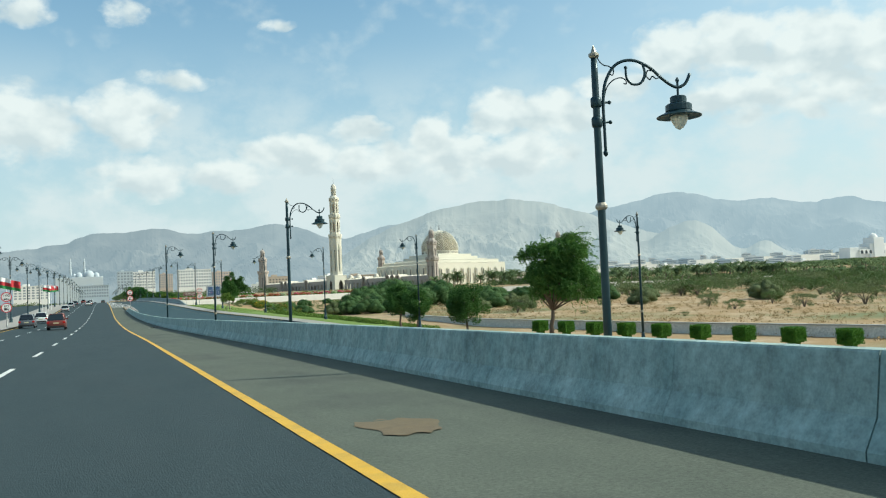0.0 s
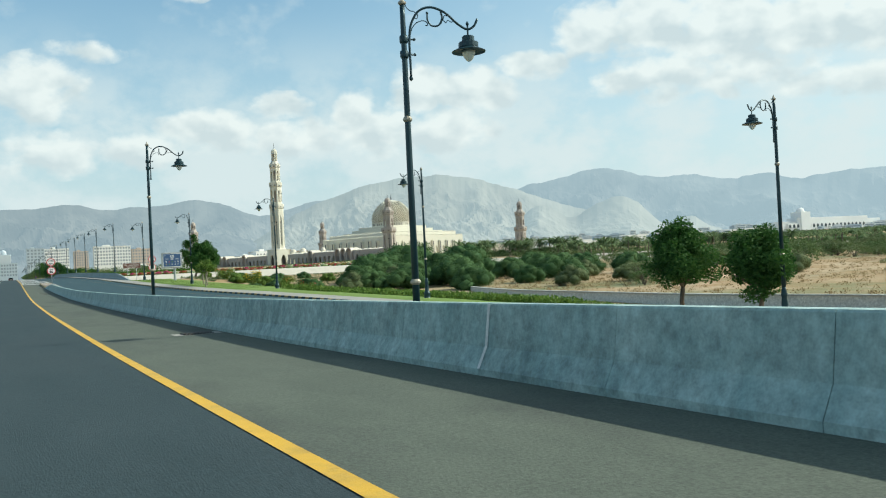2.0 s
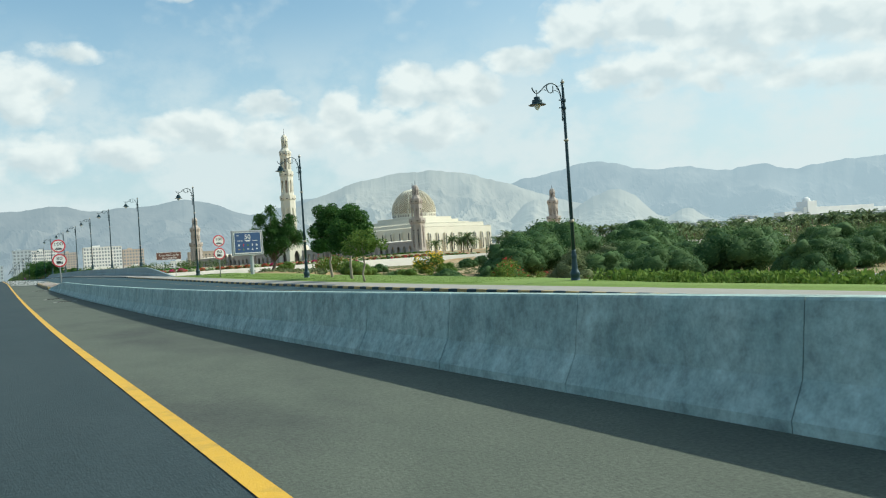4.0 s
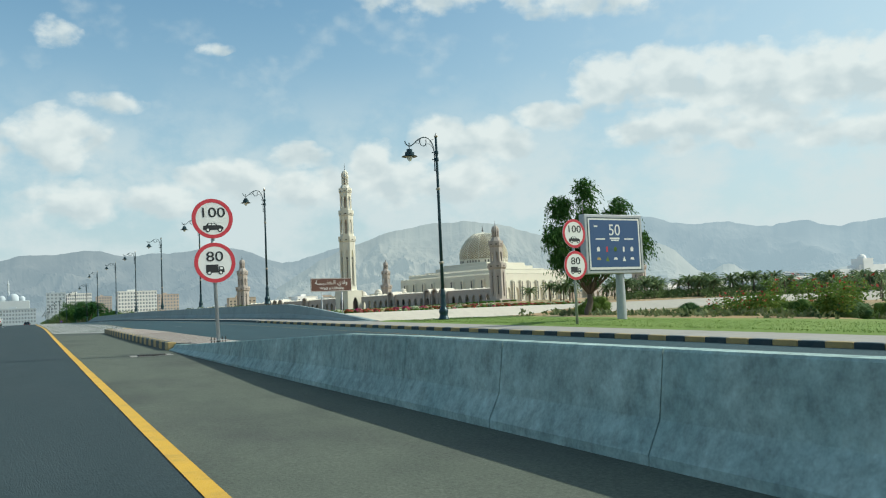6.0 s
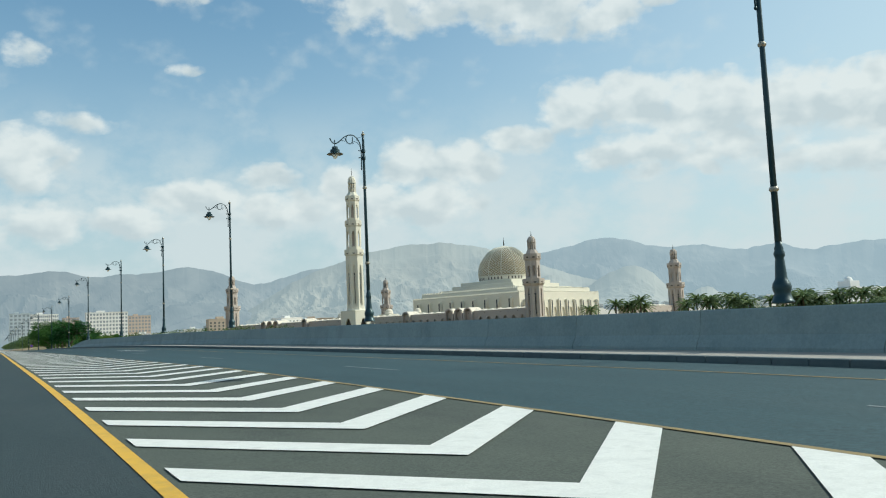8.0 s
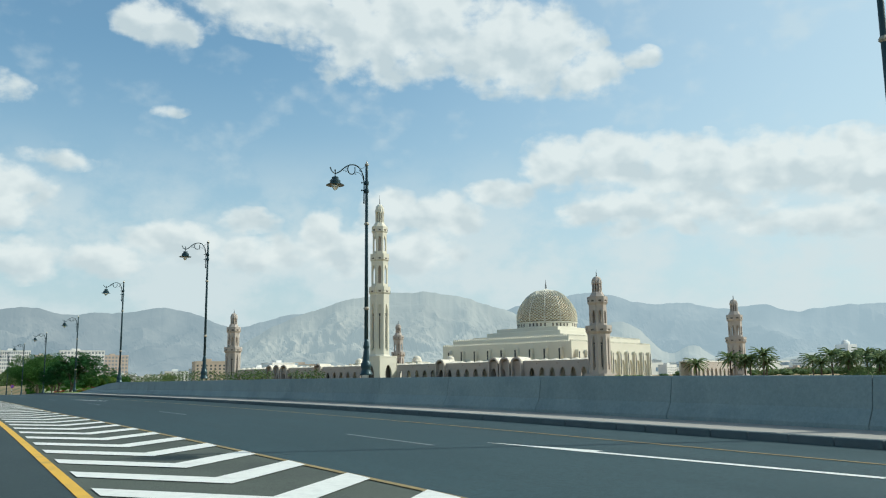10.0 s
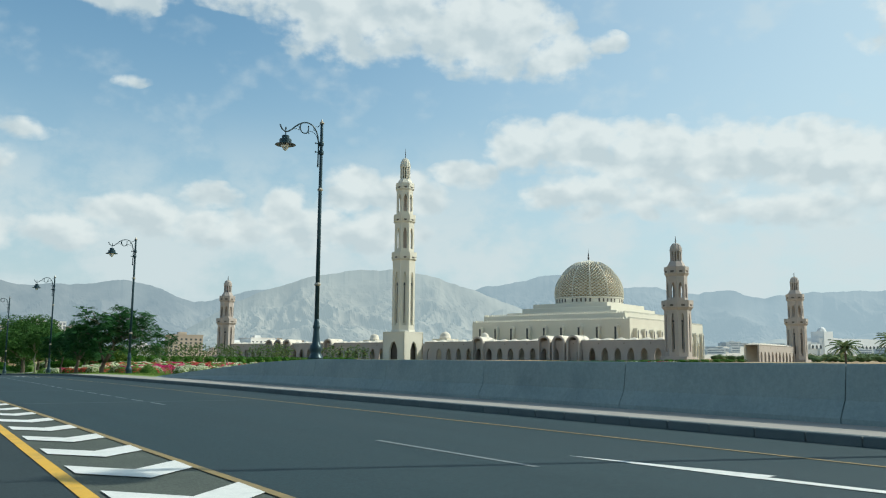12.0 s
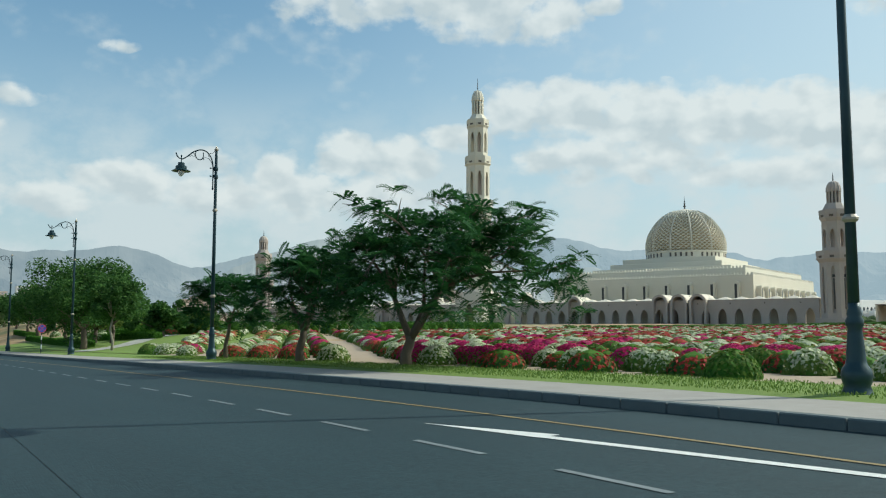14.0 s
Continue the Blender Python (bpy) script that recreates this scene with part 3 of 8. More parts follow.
long_me = mesh_of("long_dash", [(-.05, -2, 0), (.05, -2, 0), (.05, 2, 0), (-.05, 2, 0)], [(0, 1, 2, 3)], M_WHITE_OLD)
lane_row(lambda y: (gore_x(y) + kerb_x(y) - 2.4) / 2 - .1, 245, 380, 18, long_me, "ramp_dashes", "row of faint worn lane dashes on the slip road")

# hatching between the highway and the slip road: white chevrons
hatch = thing("hatched_area", pose(0, 0, 0), "white painted chevron hatching between highway and slip road", "road marking", kind="structure")
y = 236.8
while y < 402:
    xl, xr = line_x(y) + .16, gore_x(y) - .08
    if xr - xl > .5:
        xm = (xl + xr) / 2
        pts = [(xl, y + 1.15 * (xm - xl)), (xm, y), (xr, y + 1.05 * (xr - xm))]
        wd = .8
        v = []
        for px_, py_ in pts:
            v += [(px_, py_, road_z(py_) + .014), (px_, py_ + wd, road_z(py_ + wd) + .014)]
        ob = new("chevron", mesh_of("chevron", v, [(0, 2, 3, 1), (2, 4, 5, 3)], M_WHITE))
        ob.parent = hatch
    y += 2.52 if y < 299 else 2.267


def arrow(x0, y0, x1, y1):
    """A merge arrow: a long tapering shaft with a one-sided head."""
    d = Vector((x1 - x0, y1 - y0))
    n = Vector((-d.y, d.x)).normalized()
    z = lambda p: (p.x, p.y, ramp_z(p.y) + .012)
    a, b = Vector((x0, y0)), Vector((x1, y1))
    h = a + (b - a) * .36
    v = [z(a), z(h + n * .3), z(h + n * .1), z(b + n * .1), z(b - n * .1), z(h - n * .1), z(h - n * .12)]
    ob = new("merge_arrow", mesh_of("merge_arrow", v, [tuple(range(7))], M_WHITE))
    tagged(ob, "white painted merge arrow on the asphalt", "road marking", kind="structure")


arrow(6.45, 430.5, 7.6, 424.3)
arrow(7.7, 369.8, 9.0, 361.8)
arrow(9.6, 315.0, 10.8, 307.0)

# pale sealed expansion joints across the bridge deck
for y0, x1 in ((396.6, 10.6), (386.9, 9.4)):
    strip("expansion_joint", y0, y0 + .16, .16, lambda y: 2.0, lambda y, x1=x1: x1, rz(.013), M_JOINT, label="pale worn expansion joint across the slip road", category="road joint", cols=8)
# mended paint
lane_row(const(1.5), 421.0, 422, 12, dash_me, "lane_dash_first", "first white dash after the hatching")

# mud stain and tar joints on the shoulder
bm = bmesh.new()
ring = [bm.verts.new((2.88 + .4 * math.cos(a) * (1 + .22 * math.sin(3 * a + 1) + .1 * math.sin(7 * a)), 8.72 + .8 * math.sin(a) * (1 + .18 * math.cos(2 * a) + .08 * math.sin(9 * a)), road_z(8.7 + math.sin(a)) + .006)) for a in np.linspace(0, 2 * math.pi, 40, endpoint=False)]
bm.faces.new(ring)
tagged(part("mud_stain", bm, M_OIL), "brown dried mud stain on the asphalt shoulder", "stain", kind="structure")

# ---------------------------------------------------------------- concrete barriers: cast lengths with open joints
SECT = [(.0, 0), (.0, .075), (.13, .31), (.2, .78), (.215, .8), (.395, .8), (.41, .78), (.5, .31), (.6, .075), (.6, 0)]


def barrier_piece(name, x0, z0, y0, h0, x1, z1, y1, h1, gap=.012, stretch=1.0, wide=1.0, lift=0.0):
    v = []
    for x, z, y, h in ((x0, z0, y0 + gap, h0), (x1, z1, y1 - gap, h1)):
        for sx_, sz_ in SECT:
            hh = sz_ / .8 * h
            v.append((x + sx_ * wide, y, z + lift + hh))
    n = len(SECT)
    f = [(i, i + n, (i + 1) % n + n, (i + 1) % n) for i in range(n)]
    f += [tuple(range(n)), tuple(range(2 * n - 1, n - 1, -1))]
    return mesh_of(name, v, f, M_PARAPET if wide > 1 else M_CONC)


def grow(y, y0, y1):
    return min(1.0, max(0.0, (y - y0) / (y1 - y0)))


near_barrier = thing("road_barrier", pose(0, 0, 0), "grey weathered concrete safety barrier along the shoulder", "barrier", kind="structure")
y = -37.252
while y < 208.5:
    y2 = min(y + 2.464, 209.5)
    slit = .011 if int(y * 10) % 3 == 0 else .004
    h = [.19 + .68 * (1 - grow(q, 191.5, 208)) - .075 * (1 - grow(q, 5, 26)) for q in (y, y2)]
    ob = new("barrier_segment", barrier_piece("barrier_segment", barrier_x(y), road_z(y), y, h[0], barrier_x(y2), road_z(y2), y2, h[1], slit))
    ob.parent = near_barrier
    y = y2
# one joint filled with pale mortar
v = []
for y in (68.66, 68.72):
    v += [(barrier_x(y) + sx_ - .006, y, road_z(y) + sz_ / .8 * .9) for sx_, sz_ in SECT[1:4]]
ob = new("joint_mortar", mesh_of("joint_mortar", v, [(0, 3, 4, 1), (1, 4, 5, 2)], M_WHITE))
ob.parent = near_barrier
bridge_barrier = thing("bridge_parapet", pose(0, 0, 0), "smooth grey concrete parapet along the bridge's pavement", "barrier", kind="structure")
y = BRIDGE0
while y < BRIDGE1 - .5:
    y2 = min(y + 5.9, BRIDGE1)
    h = [max(.06, 1.19 * min(grow(q, BRIDGE0 - 1, 245), 1 - grow(q, 397, BRIDGE1 + 1))) for q in (y, y2)]
    ob = new("parapet_segment", barrier_piece("parapet_segment", kerb_x(y) + 2.62, ramp_z(y), y, h[0], kerb_x(y2) + 2.62, ramp_z(y2), y2, h[1], wide=1.35, lift=.14))
    ob.parent = bridge_barrier
    y = y2
# bridge deck edge under the parapet
strip("bridge_deck_edge", 228, 418, 4, lambda y: kerb_x(y) + 2.2, lambda y: kerb_x(y) + 3.9, lambda x, y: ramp_z(y) + .12, M_CONC2, label="concrete edge of the bridge deck under its parapet", category="bridge")

# pavement beside the slip road
strip("pavement", -60, 900, 4, lambda y: kerb_x(y) + .26, lambda y: kerb_x(y) + 2.72, lambda x, y: ramp_z(y) + .15, M_PAVE, label="pale dusty paved sidewalk beside the slip road", category="pavement")

# lawns
strip("lawn_verge", 100, 228, 4, lambda y: kerb_x(y) + 2.66, lambda y: kerb_x(y) + 8.2 + .8 * math.sin(y * .11) + 1.5 * ease((y - 192) / 10), lambda x, y: side_z(x, y) + .1 * ease((x - kerb_x(y) - 2.7) / .8), M_LAWN, label="mown green lawn along the slip road's pavement", category="lawn", cols=14)
for k in range(4):
    strip("lawn_strip", 411, 700, 4, lambda y, k=k: kerb_x(y) + 2.68 + k * .9, lambda y, k=k: kerb_x(y) + 3.58 + k * .9, lambda x, y: side_z(x, y) + .06 * ease((x - kerb_x(y) - 2.7) / .8), M_LAWN, label="strip of bright green lawn before the flower beds", category="lawn")
for k in range(12):
    strip("lawn_field", 484 + 4.5 * max(0, k - 3), 566, 4, lambda y, k=k: kerb_x(y) + 6.32 + k * 2.2, lambda y, k=k: kerb_x(y) + 8.52 + k * 2.2, lambda x, y: side_z(x, y) + .09, M_LAWN, label="broad lawn beside the entrance path", category="lawn")

# ---------------------------------------------------------------- mountains far off
CREST = [(-32, 2.5), (-12, 2.9), (-5.7, 3.35), (-2.3, 3.8), (-.3, 4.55), (.8, 4.45), (3.6, 4.75), (5.8, 4.25), (7, 4.5), (8.6, 4.45), (11, 4.9), (13, 4.55), (14.8, 3.75), (15.9, 3.6), (18.4, 4.35), (19.6, 4.6), (22, 4.4), (31, 4.2), (34.2, 4.95), (36, 5.2), (38.2, 5.75), (39.5, 5.7), (42.3, 4.85), (44.7, 4.9), (47, 4.4), (49.5, 4.65), (51.2, 4.05), (54, 4.4), (60, 4.4), (70, 4.0), (92, 3.0)]
FRONT = [(12, .4), (15.5, 2.2), (17.5, 3.5), (19, 4.2), (20.5, 4.7), (22.3, 5.4), (25, 5.85), (28, 5.95), (30.5, 5.6), (31.8, 5.1), (34, 4.4), (36, 3.6), (39, 2.6), (43, 1.2)]


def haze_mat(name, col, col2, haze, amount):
    """Bare rock, with the haze of miles of bright air mixed in as a glow."""
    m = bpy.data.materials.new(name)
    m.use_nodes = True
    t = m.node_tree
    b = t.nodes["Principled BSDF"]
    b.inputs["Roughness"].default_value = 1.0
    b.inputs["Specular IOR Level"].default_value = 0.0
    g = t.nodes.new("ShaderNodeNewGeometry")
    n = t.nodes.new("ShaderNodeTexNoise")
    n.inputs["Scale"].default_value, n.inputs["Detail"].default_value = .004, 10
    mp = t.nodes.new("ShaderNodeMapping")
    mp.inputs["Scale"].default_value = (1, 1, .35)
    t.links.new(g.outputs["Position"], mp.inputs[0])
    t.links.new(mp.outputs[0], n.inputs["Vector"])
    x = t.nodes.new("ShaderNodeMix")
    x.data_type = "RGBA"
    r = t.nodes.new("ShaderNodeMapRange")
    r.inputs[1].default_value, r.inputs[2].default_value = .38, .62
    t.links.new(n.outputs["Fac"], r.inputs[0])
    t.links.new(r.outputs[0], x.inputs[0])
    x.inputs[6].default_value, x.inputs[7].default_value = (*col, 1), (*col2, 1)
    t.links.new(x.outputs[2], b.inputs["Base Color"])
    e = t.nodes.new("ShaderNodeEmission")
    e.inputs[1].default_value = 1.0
    # the glow that paints the haze brightens towards the sun's side
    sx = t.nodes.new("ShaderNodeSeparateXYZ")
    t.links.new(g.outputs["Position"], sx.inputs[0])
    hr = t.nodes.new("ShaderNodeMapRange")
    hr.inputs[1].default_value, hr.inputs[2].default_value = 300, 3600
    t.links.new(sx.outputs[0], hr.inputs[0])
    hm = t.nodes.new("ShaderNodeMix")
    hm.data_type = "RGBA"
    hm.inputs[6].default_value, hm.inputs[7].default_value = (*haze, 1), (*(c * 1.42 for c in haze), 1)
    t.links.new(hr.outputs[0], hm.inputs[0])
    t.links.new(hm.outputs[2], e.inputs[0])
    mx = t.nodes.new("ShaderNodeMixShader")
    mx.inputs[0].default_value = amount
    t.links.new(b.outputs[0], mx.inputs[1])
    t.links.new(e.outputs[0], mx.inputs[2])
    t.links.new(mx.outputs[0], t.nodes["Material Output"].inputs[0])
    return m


def range_of_hills(name, peaks, r0, r1, azs, material, seed, label):
    v, f = [], []
    nr = 72
    for az in azs:
        crest = sum(float(np.interp(az + o, [p[0] for p in peaks], [p[1] for p in peaks])) for o in (-.5, -.2, .2, .5)) / 4
        jag = .09 * noise.fractal(Vector((az * 1.1, seed, 0)), 1, 2, 5)
        for k in range(nr):
            s = k / (nr - 1)
            r = r0 + (r1 - r0) * s
            px_, py_ = r * math.sin(radians(az)), 210 + r * math.cos(radians(az))
            at = Vector((px_ * .0021, py_ * .0021, seed))
            at += .35 * Vector((noise.noise(at * .7), noise.noise(at * .7 + Vector((5, 3, 1))), 0))
            ridge = noise.ridged_multi_fractal(at, .9, 2.1, 6, 1.0, 2.0)
            carve = 1 - min(1.0, ridge / 2.3)
            edge = min(1, 3.2 * (1 - s)) * min(1, 3 * s)
            shape = s ** .9 * (1 - edge * .78 * carve)
            v.append((px_, py_, -20 + (r1 * math.tan(radians(max(0, crest + jag * s ** 4))) + 20) * shape))
    n = len(azs)
    f = [(i * nr + k, (i + 1) * nr + k, (i + 1) * nr + k + 1, i * nr + k + 1) for i in range(n - 1) for k in range(nr - 1)]
    f = [tuple(reversed(q)) for q in f]
    ob = new(name, mesh_of(name, v, f, material, False))
    return tagged(ob, label, "mountains", kind="structure")


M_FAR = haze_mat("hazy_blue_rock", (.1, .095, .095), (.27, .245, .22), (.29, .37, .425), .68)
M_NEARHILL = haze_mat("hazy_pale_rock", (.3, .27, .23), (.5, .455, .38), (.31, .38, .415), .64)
FOOT = [(20, .3), (24, 1.6), (27, .9), (30, .6), (32.6, 1.6), (34.2, 3.3), (35.4, 3.6), (36.4, 2.7), (37.2, 2.3), (38.4, 3.2), (40, 3.85), (41.2, 3.7), (42.4, 2.4), (43.6, 1.4), (44.8, 2.5), (46, 1.5), (48, .8), (52, 1.6), (55, 1.0), (60, .4)]
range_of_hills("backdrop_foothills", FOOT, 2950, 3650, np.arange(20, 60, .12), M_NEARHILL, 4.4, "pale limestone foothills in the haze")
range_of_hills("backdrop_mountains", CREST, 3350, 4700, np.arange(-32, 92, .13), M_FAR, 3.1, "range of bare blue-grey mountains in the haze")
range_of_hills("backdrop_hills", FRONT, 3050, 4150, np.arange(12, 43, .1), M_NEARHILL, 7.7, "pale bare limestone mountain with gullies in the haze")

# pale bank wall of the garden terrace, along the wadi
bank_line = smooth_line([(17.5, 410.5), (60, 413.5), (100, 416), (140, 421), (168, 420), (200, 390), (230, 365), (300, 300), (400, 255)], 8)
v, f = [], []
for x, y in bank_line:
    zt = base_z(x, y + 6) + .05 if x > 30 else .9
    v += [(x - 5, y - 10, -3.2), (x, y, zt), (x + .4, y + .5, zt), (x + .4, y + .6, zt - 1.5)]
for i in range(len(bank_line) - 1):
    a = 4 * i
    f += [(a, a + 4, a + 5, a + 1), (a + 1, a + 5, a + 6, a + 2), (a + 2, a + 6, a + 7, a + 3)]
tagged(new("bank_wall", mesh_of("bank_wall", v, [tuple(reversed(q)) for q in f], M_BANK)), "pale sloping concrete bank wall along the wadi", "wall", kind="structure")

# ---------------------------------------------------------------- street lamps


def arm_parts(top, turn):
    """The curved bracket with its scroll and hanging lantern, turned about the pole."""
    R = Matrix.Rotation(turn, 4, "Z")
    bm = bmesh.new()
    line = smooth_line([(.15, 0, 8.62), (.15, 0, 9.1), (.15, 0, 9.6), (.22, 0, 10.02), (.44, 0, 10.36), (.78, 0, 10.46), (1.15, 0, 10.32), (1.46, 0, 10.05), (1.72, 0, 9.9), (1.92, 0, 9.98), (2.03, 0, 10.18)], 5)
    tube(bm, line, .032, 7)
    tube(bm, smooth_line([(1.02, 0, 10.4), (1.06, 0, 10.18), (.96, 0, 9.99), (.78, 0, 9.97), (.67, 0, 10.1), (.66, 0, 10.28)], 5), .026, 6)
    for z in (9.2, 9.6):
        tube(bm, [(-.02, 0, z), (.26, 0, z)], .024, 6)
        bmesh.ops.create_icosphere(bm, subdivisions=1, radius=.045, matrix=Matrix.Translation((.28, 0, z)))
        lathe(bm, [(.1, z - .1), (.115, z - .06), (.115, z + .06), (.1, z + .1)], 8)
    lathe(bm, [(.005, 8.5), (.05, 8.55), (.05, 8.6), (.02, 8.64)], 6, (.15, 0, 0))
    bmesh.ops.create_icosphere(bm, subdivisions=1, radius=.04, matrix=Matrix.Translation((.66, 0, 10.31)))
    bm.transform(R)
    arm = part("bracket_arm", bm, M_LAMP, top, smooth=True)
    bm = bmesh.new()
    for pts in ([(.05, 0, 10.62), (.1, 0, 10.46), (.2, 0, 10.36), (.3, 0, 10.34), (.4, 0, 10.26), (.38, 0, 10.16), (.33, 0, 10.17)], [(.17, 0, 9.68), (.24, 0, 9.9), (.38, 0, 10.05), (.54, 0, 10.1), (.64, 0, 10.06), (.66, 0, 9.98), (.6, 0, 9.98)],
                [(1.02, 0, 10.02), (1.08, 0, 10.12), (1.16, 0, 10.06), (1.22, 0, 10.13), (1.3, 0, 10.08), (1.38, 0, 10.12)], [(1.08, 0, 10.12), (1.12, 0, 10.24), (1.2, 0, 10.24)]):
        tube(bm, smooth_line(pts, 5), .013, 5)
    bm.transform(R)
    tagged(part("filigree", bm, M_LAMP, arm), kind="stuff")
    bm = bmesh.new()
    tube(bm, [(1.75, 0, 10.06), (1.75, 0, 9.68)], .024, 6)
    lathe(bm, [(.02, 10.1), (.045, 10.04), (.02, 9.98)], 6, (1.75, 0, 0))
    lathe(bm, [(.12, 9.56), (.165, 9.58), (.165, 9.69), (.14, 9.715), (.04, 9.73)], 16, (1.75, 0, 0))
    lathe(bm, [(.24, 9.39), (.265, 9.41), (.265, 9.53), (.24, 9.55), (.12, 9.585)], 18, (1.75, 0, 0))
    lathe(bm, [(.2, 9.31), (.45, 9.285), (.455, 9.3), (.3, 9.375), (.22, 9.42)], 22, (1.75, 0, 0))
    bm.transform(R)
    lan = part("lantern", bm, M_LAMP, top, smooth=False)
    bm = bmesh.new()
    lathe(bm, [(.02, 9.03), (.07, 9.06), (.13, 9.14), (.175, 9.24), (.19, 9.32)], 16, (1.75, 0, 0))
    bm.transform(R)
    part("globe", bm, M_GLOBE, lan, "milky glass globe", True)


def street_lamp(double=False):
    label = "tall dark green double-armed lamp on the median" if double else "tall dark green ornate street lamp with a hanging lantern"
    top = thing("street_lamp", pose(0, 0, 0), label, "street lamp", "median lamps" if double else "lamps along the slip road")
    bm = bmesh.new()
    lathe(bm, [(.32, 0), (.32, .05), (.28, .1), (.245, .2), (.22, .28), (.25, .36), (.265, .46), (.245, .57), (.18, .66), (.165, .75), (.15, .95), (.13, 1.2), (.12, 1.28), (.15, 1.35), (.155, 1.43), (.12, 1.5), (.13, 1.55), (.1, 1.64), (.1, 1.74)], 16)
    part("lamp_base", bm, M_LAMP, top, "cast iron vase-shaped base", True)
    bm = bmesh.new()
    lathe(bm, [(.1, 1.7), (.085, 6), (.07, 10.2), (.065, 10.5)], 10)
    pole = part("pole", bm, M_LAMP, top, smooth=True)
    for z, r in ((3.25, .125), (7.5, .11)):
        bm = bmesh.new()
        lathe(bm, [(r * .75, z - .07), (r * 1.15, z - .02), (r * 1.15, z + .02), (r * .75, z + .08)], 10)
        part("ring", bm, M_LAMP_RING, pole, "pale bronze ring")
    bm = bmesh.new()
    lathe(bm, [(.065, 10.5), (.11, 10.54), (.11, 10.58), (.06, 10.62), (.01, 10.76)], 8)
    part("finial", bm, M_LAMP_RING, pole)
    arm_parts(top, 0)
    if double:
        arm_parts(top, math.pi)
    return top


lamp = street_lamp()
spots = [(9.25, 14.5, -4.55, 0), (9.4, 46.1, -4.05, 0), (9.4, 79.6, -3.3, 0), (7.35, 111.3, -2.5, 0)]
spots += [(37.4, 53.7, -4.25, 1), (32.1, 87.7, -3.3, 1), (29.9, 121.4, -2.6, 1), (27.2, 155.3, -1.92, 1), (23.9, 189.1, -1.25, 1), (21.7, 222.9, -.4, 1)]
spots += [(20.1, 256.4, 1.42, 1), (18.9, 283.3, 1.78, 1), (18.2, 311.0, 2.15, 1), (17.4, 338.1, 2.3, 1), (16.5, 366.0, 2.4, 1), (14.9, 394.9, 2.31, 1)]
spots += [(14.4, 428.8, .98, 1), (13.1, 461.3, .52, 1), (11.6, 491.6, -.02, 1), (10.4, 524, -.5, 1), (9.6, 557, -.9, 1), (9.2, 590, -1.2, 1), (9, 623, -1.5, 1), (9, 656, -1.75, 1), (9, 690, -2.0, 1), (9, 724, -2.2, 1), (9, 758, -2.4, 1)]
for i, (x, y, z, left) in enumerate(spots):
    m = pose(x, y, z, 0, 0, (188 if y < 130 else 183) if left else -13)
    if i == 0:
        lamp.matrix_basis = m
    else:
        copy_thing(lamp, m)
lamp2 = street_lamp(True)
for k in range(20):
    y = 21 + 33 * k
    m = pose(-13.9, y, road_z(y) + .16)
    if k == 0:
        lamp2.matrix_basis = m
    else:
        copy_thing(lamp2, m)
# low lamp footings on the ramp's inner side
for x, y, z, left in spots[:4]:
    bm = bmesh.new()
    box(bm, x - .5, x + .5, y - .5, y + .5, z - 1.2, z, .03)
    tagged(part("lamp_footing", bm, M_CONC2), "square concrete footing under a street lamp", "footing")

# ---------------------------------------------------------------- speed limit signs


def disc(bm, r0, r1, y, n=40):
    """A flat ring or disc facing -y."""
    a = [bm.verts.new((r1 * math.cos(2 * math.pi * k / n), y, r1 * math.sin(2 * math.pi * k / n))) for k in range(n)]
    if r0:
        b = [bm.verts.new((r0 * math.cos(2 * math.pi * k / n), y, r0 * math.sin(2 * math.pi * k / n))) for k in range(n)]
        for k in range(n):
            bm.faces.new((a[k], a[(k + 1) % n], b[(k + 1) % n], b[k]))
    else:
        bm.faces.new(a)


def flat(bm, pts, y):
    bm.faces.new([bm.verts.new((px_, y, pz_)) for px_, pz_ in pts])


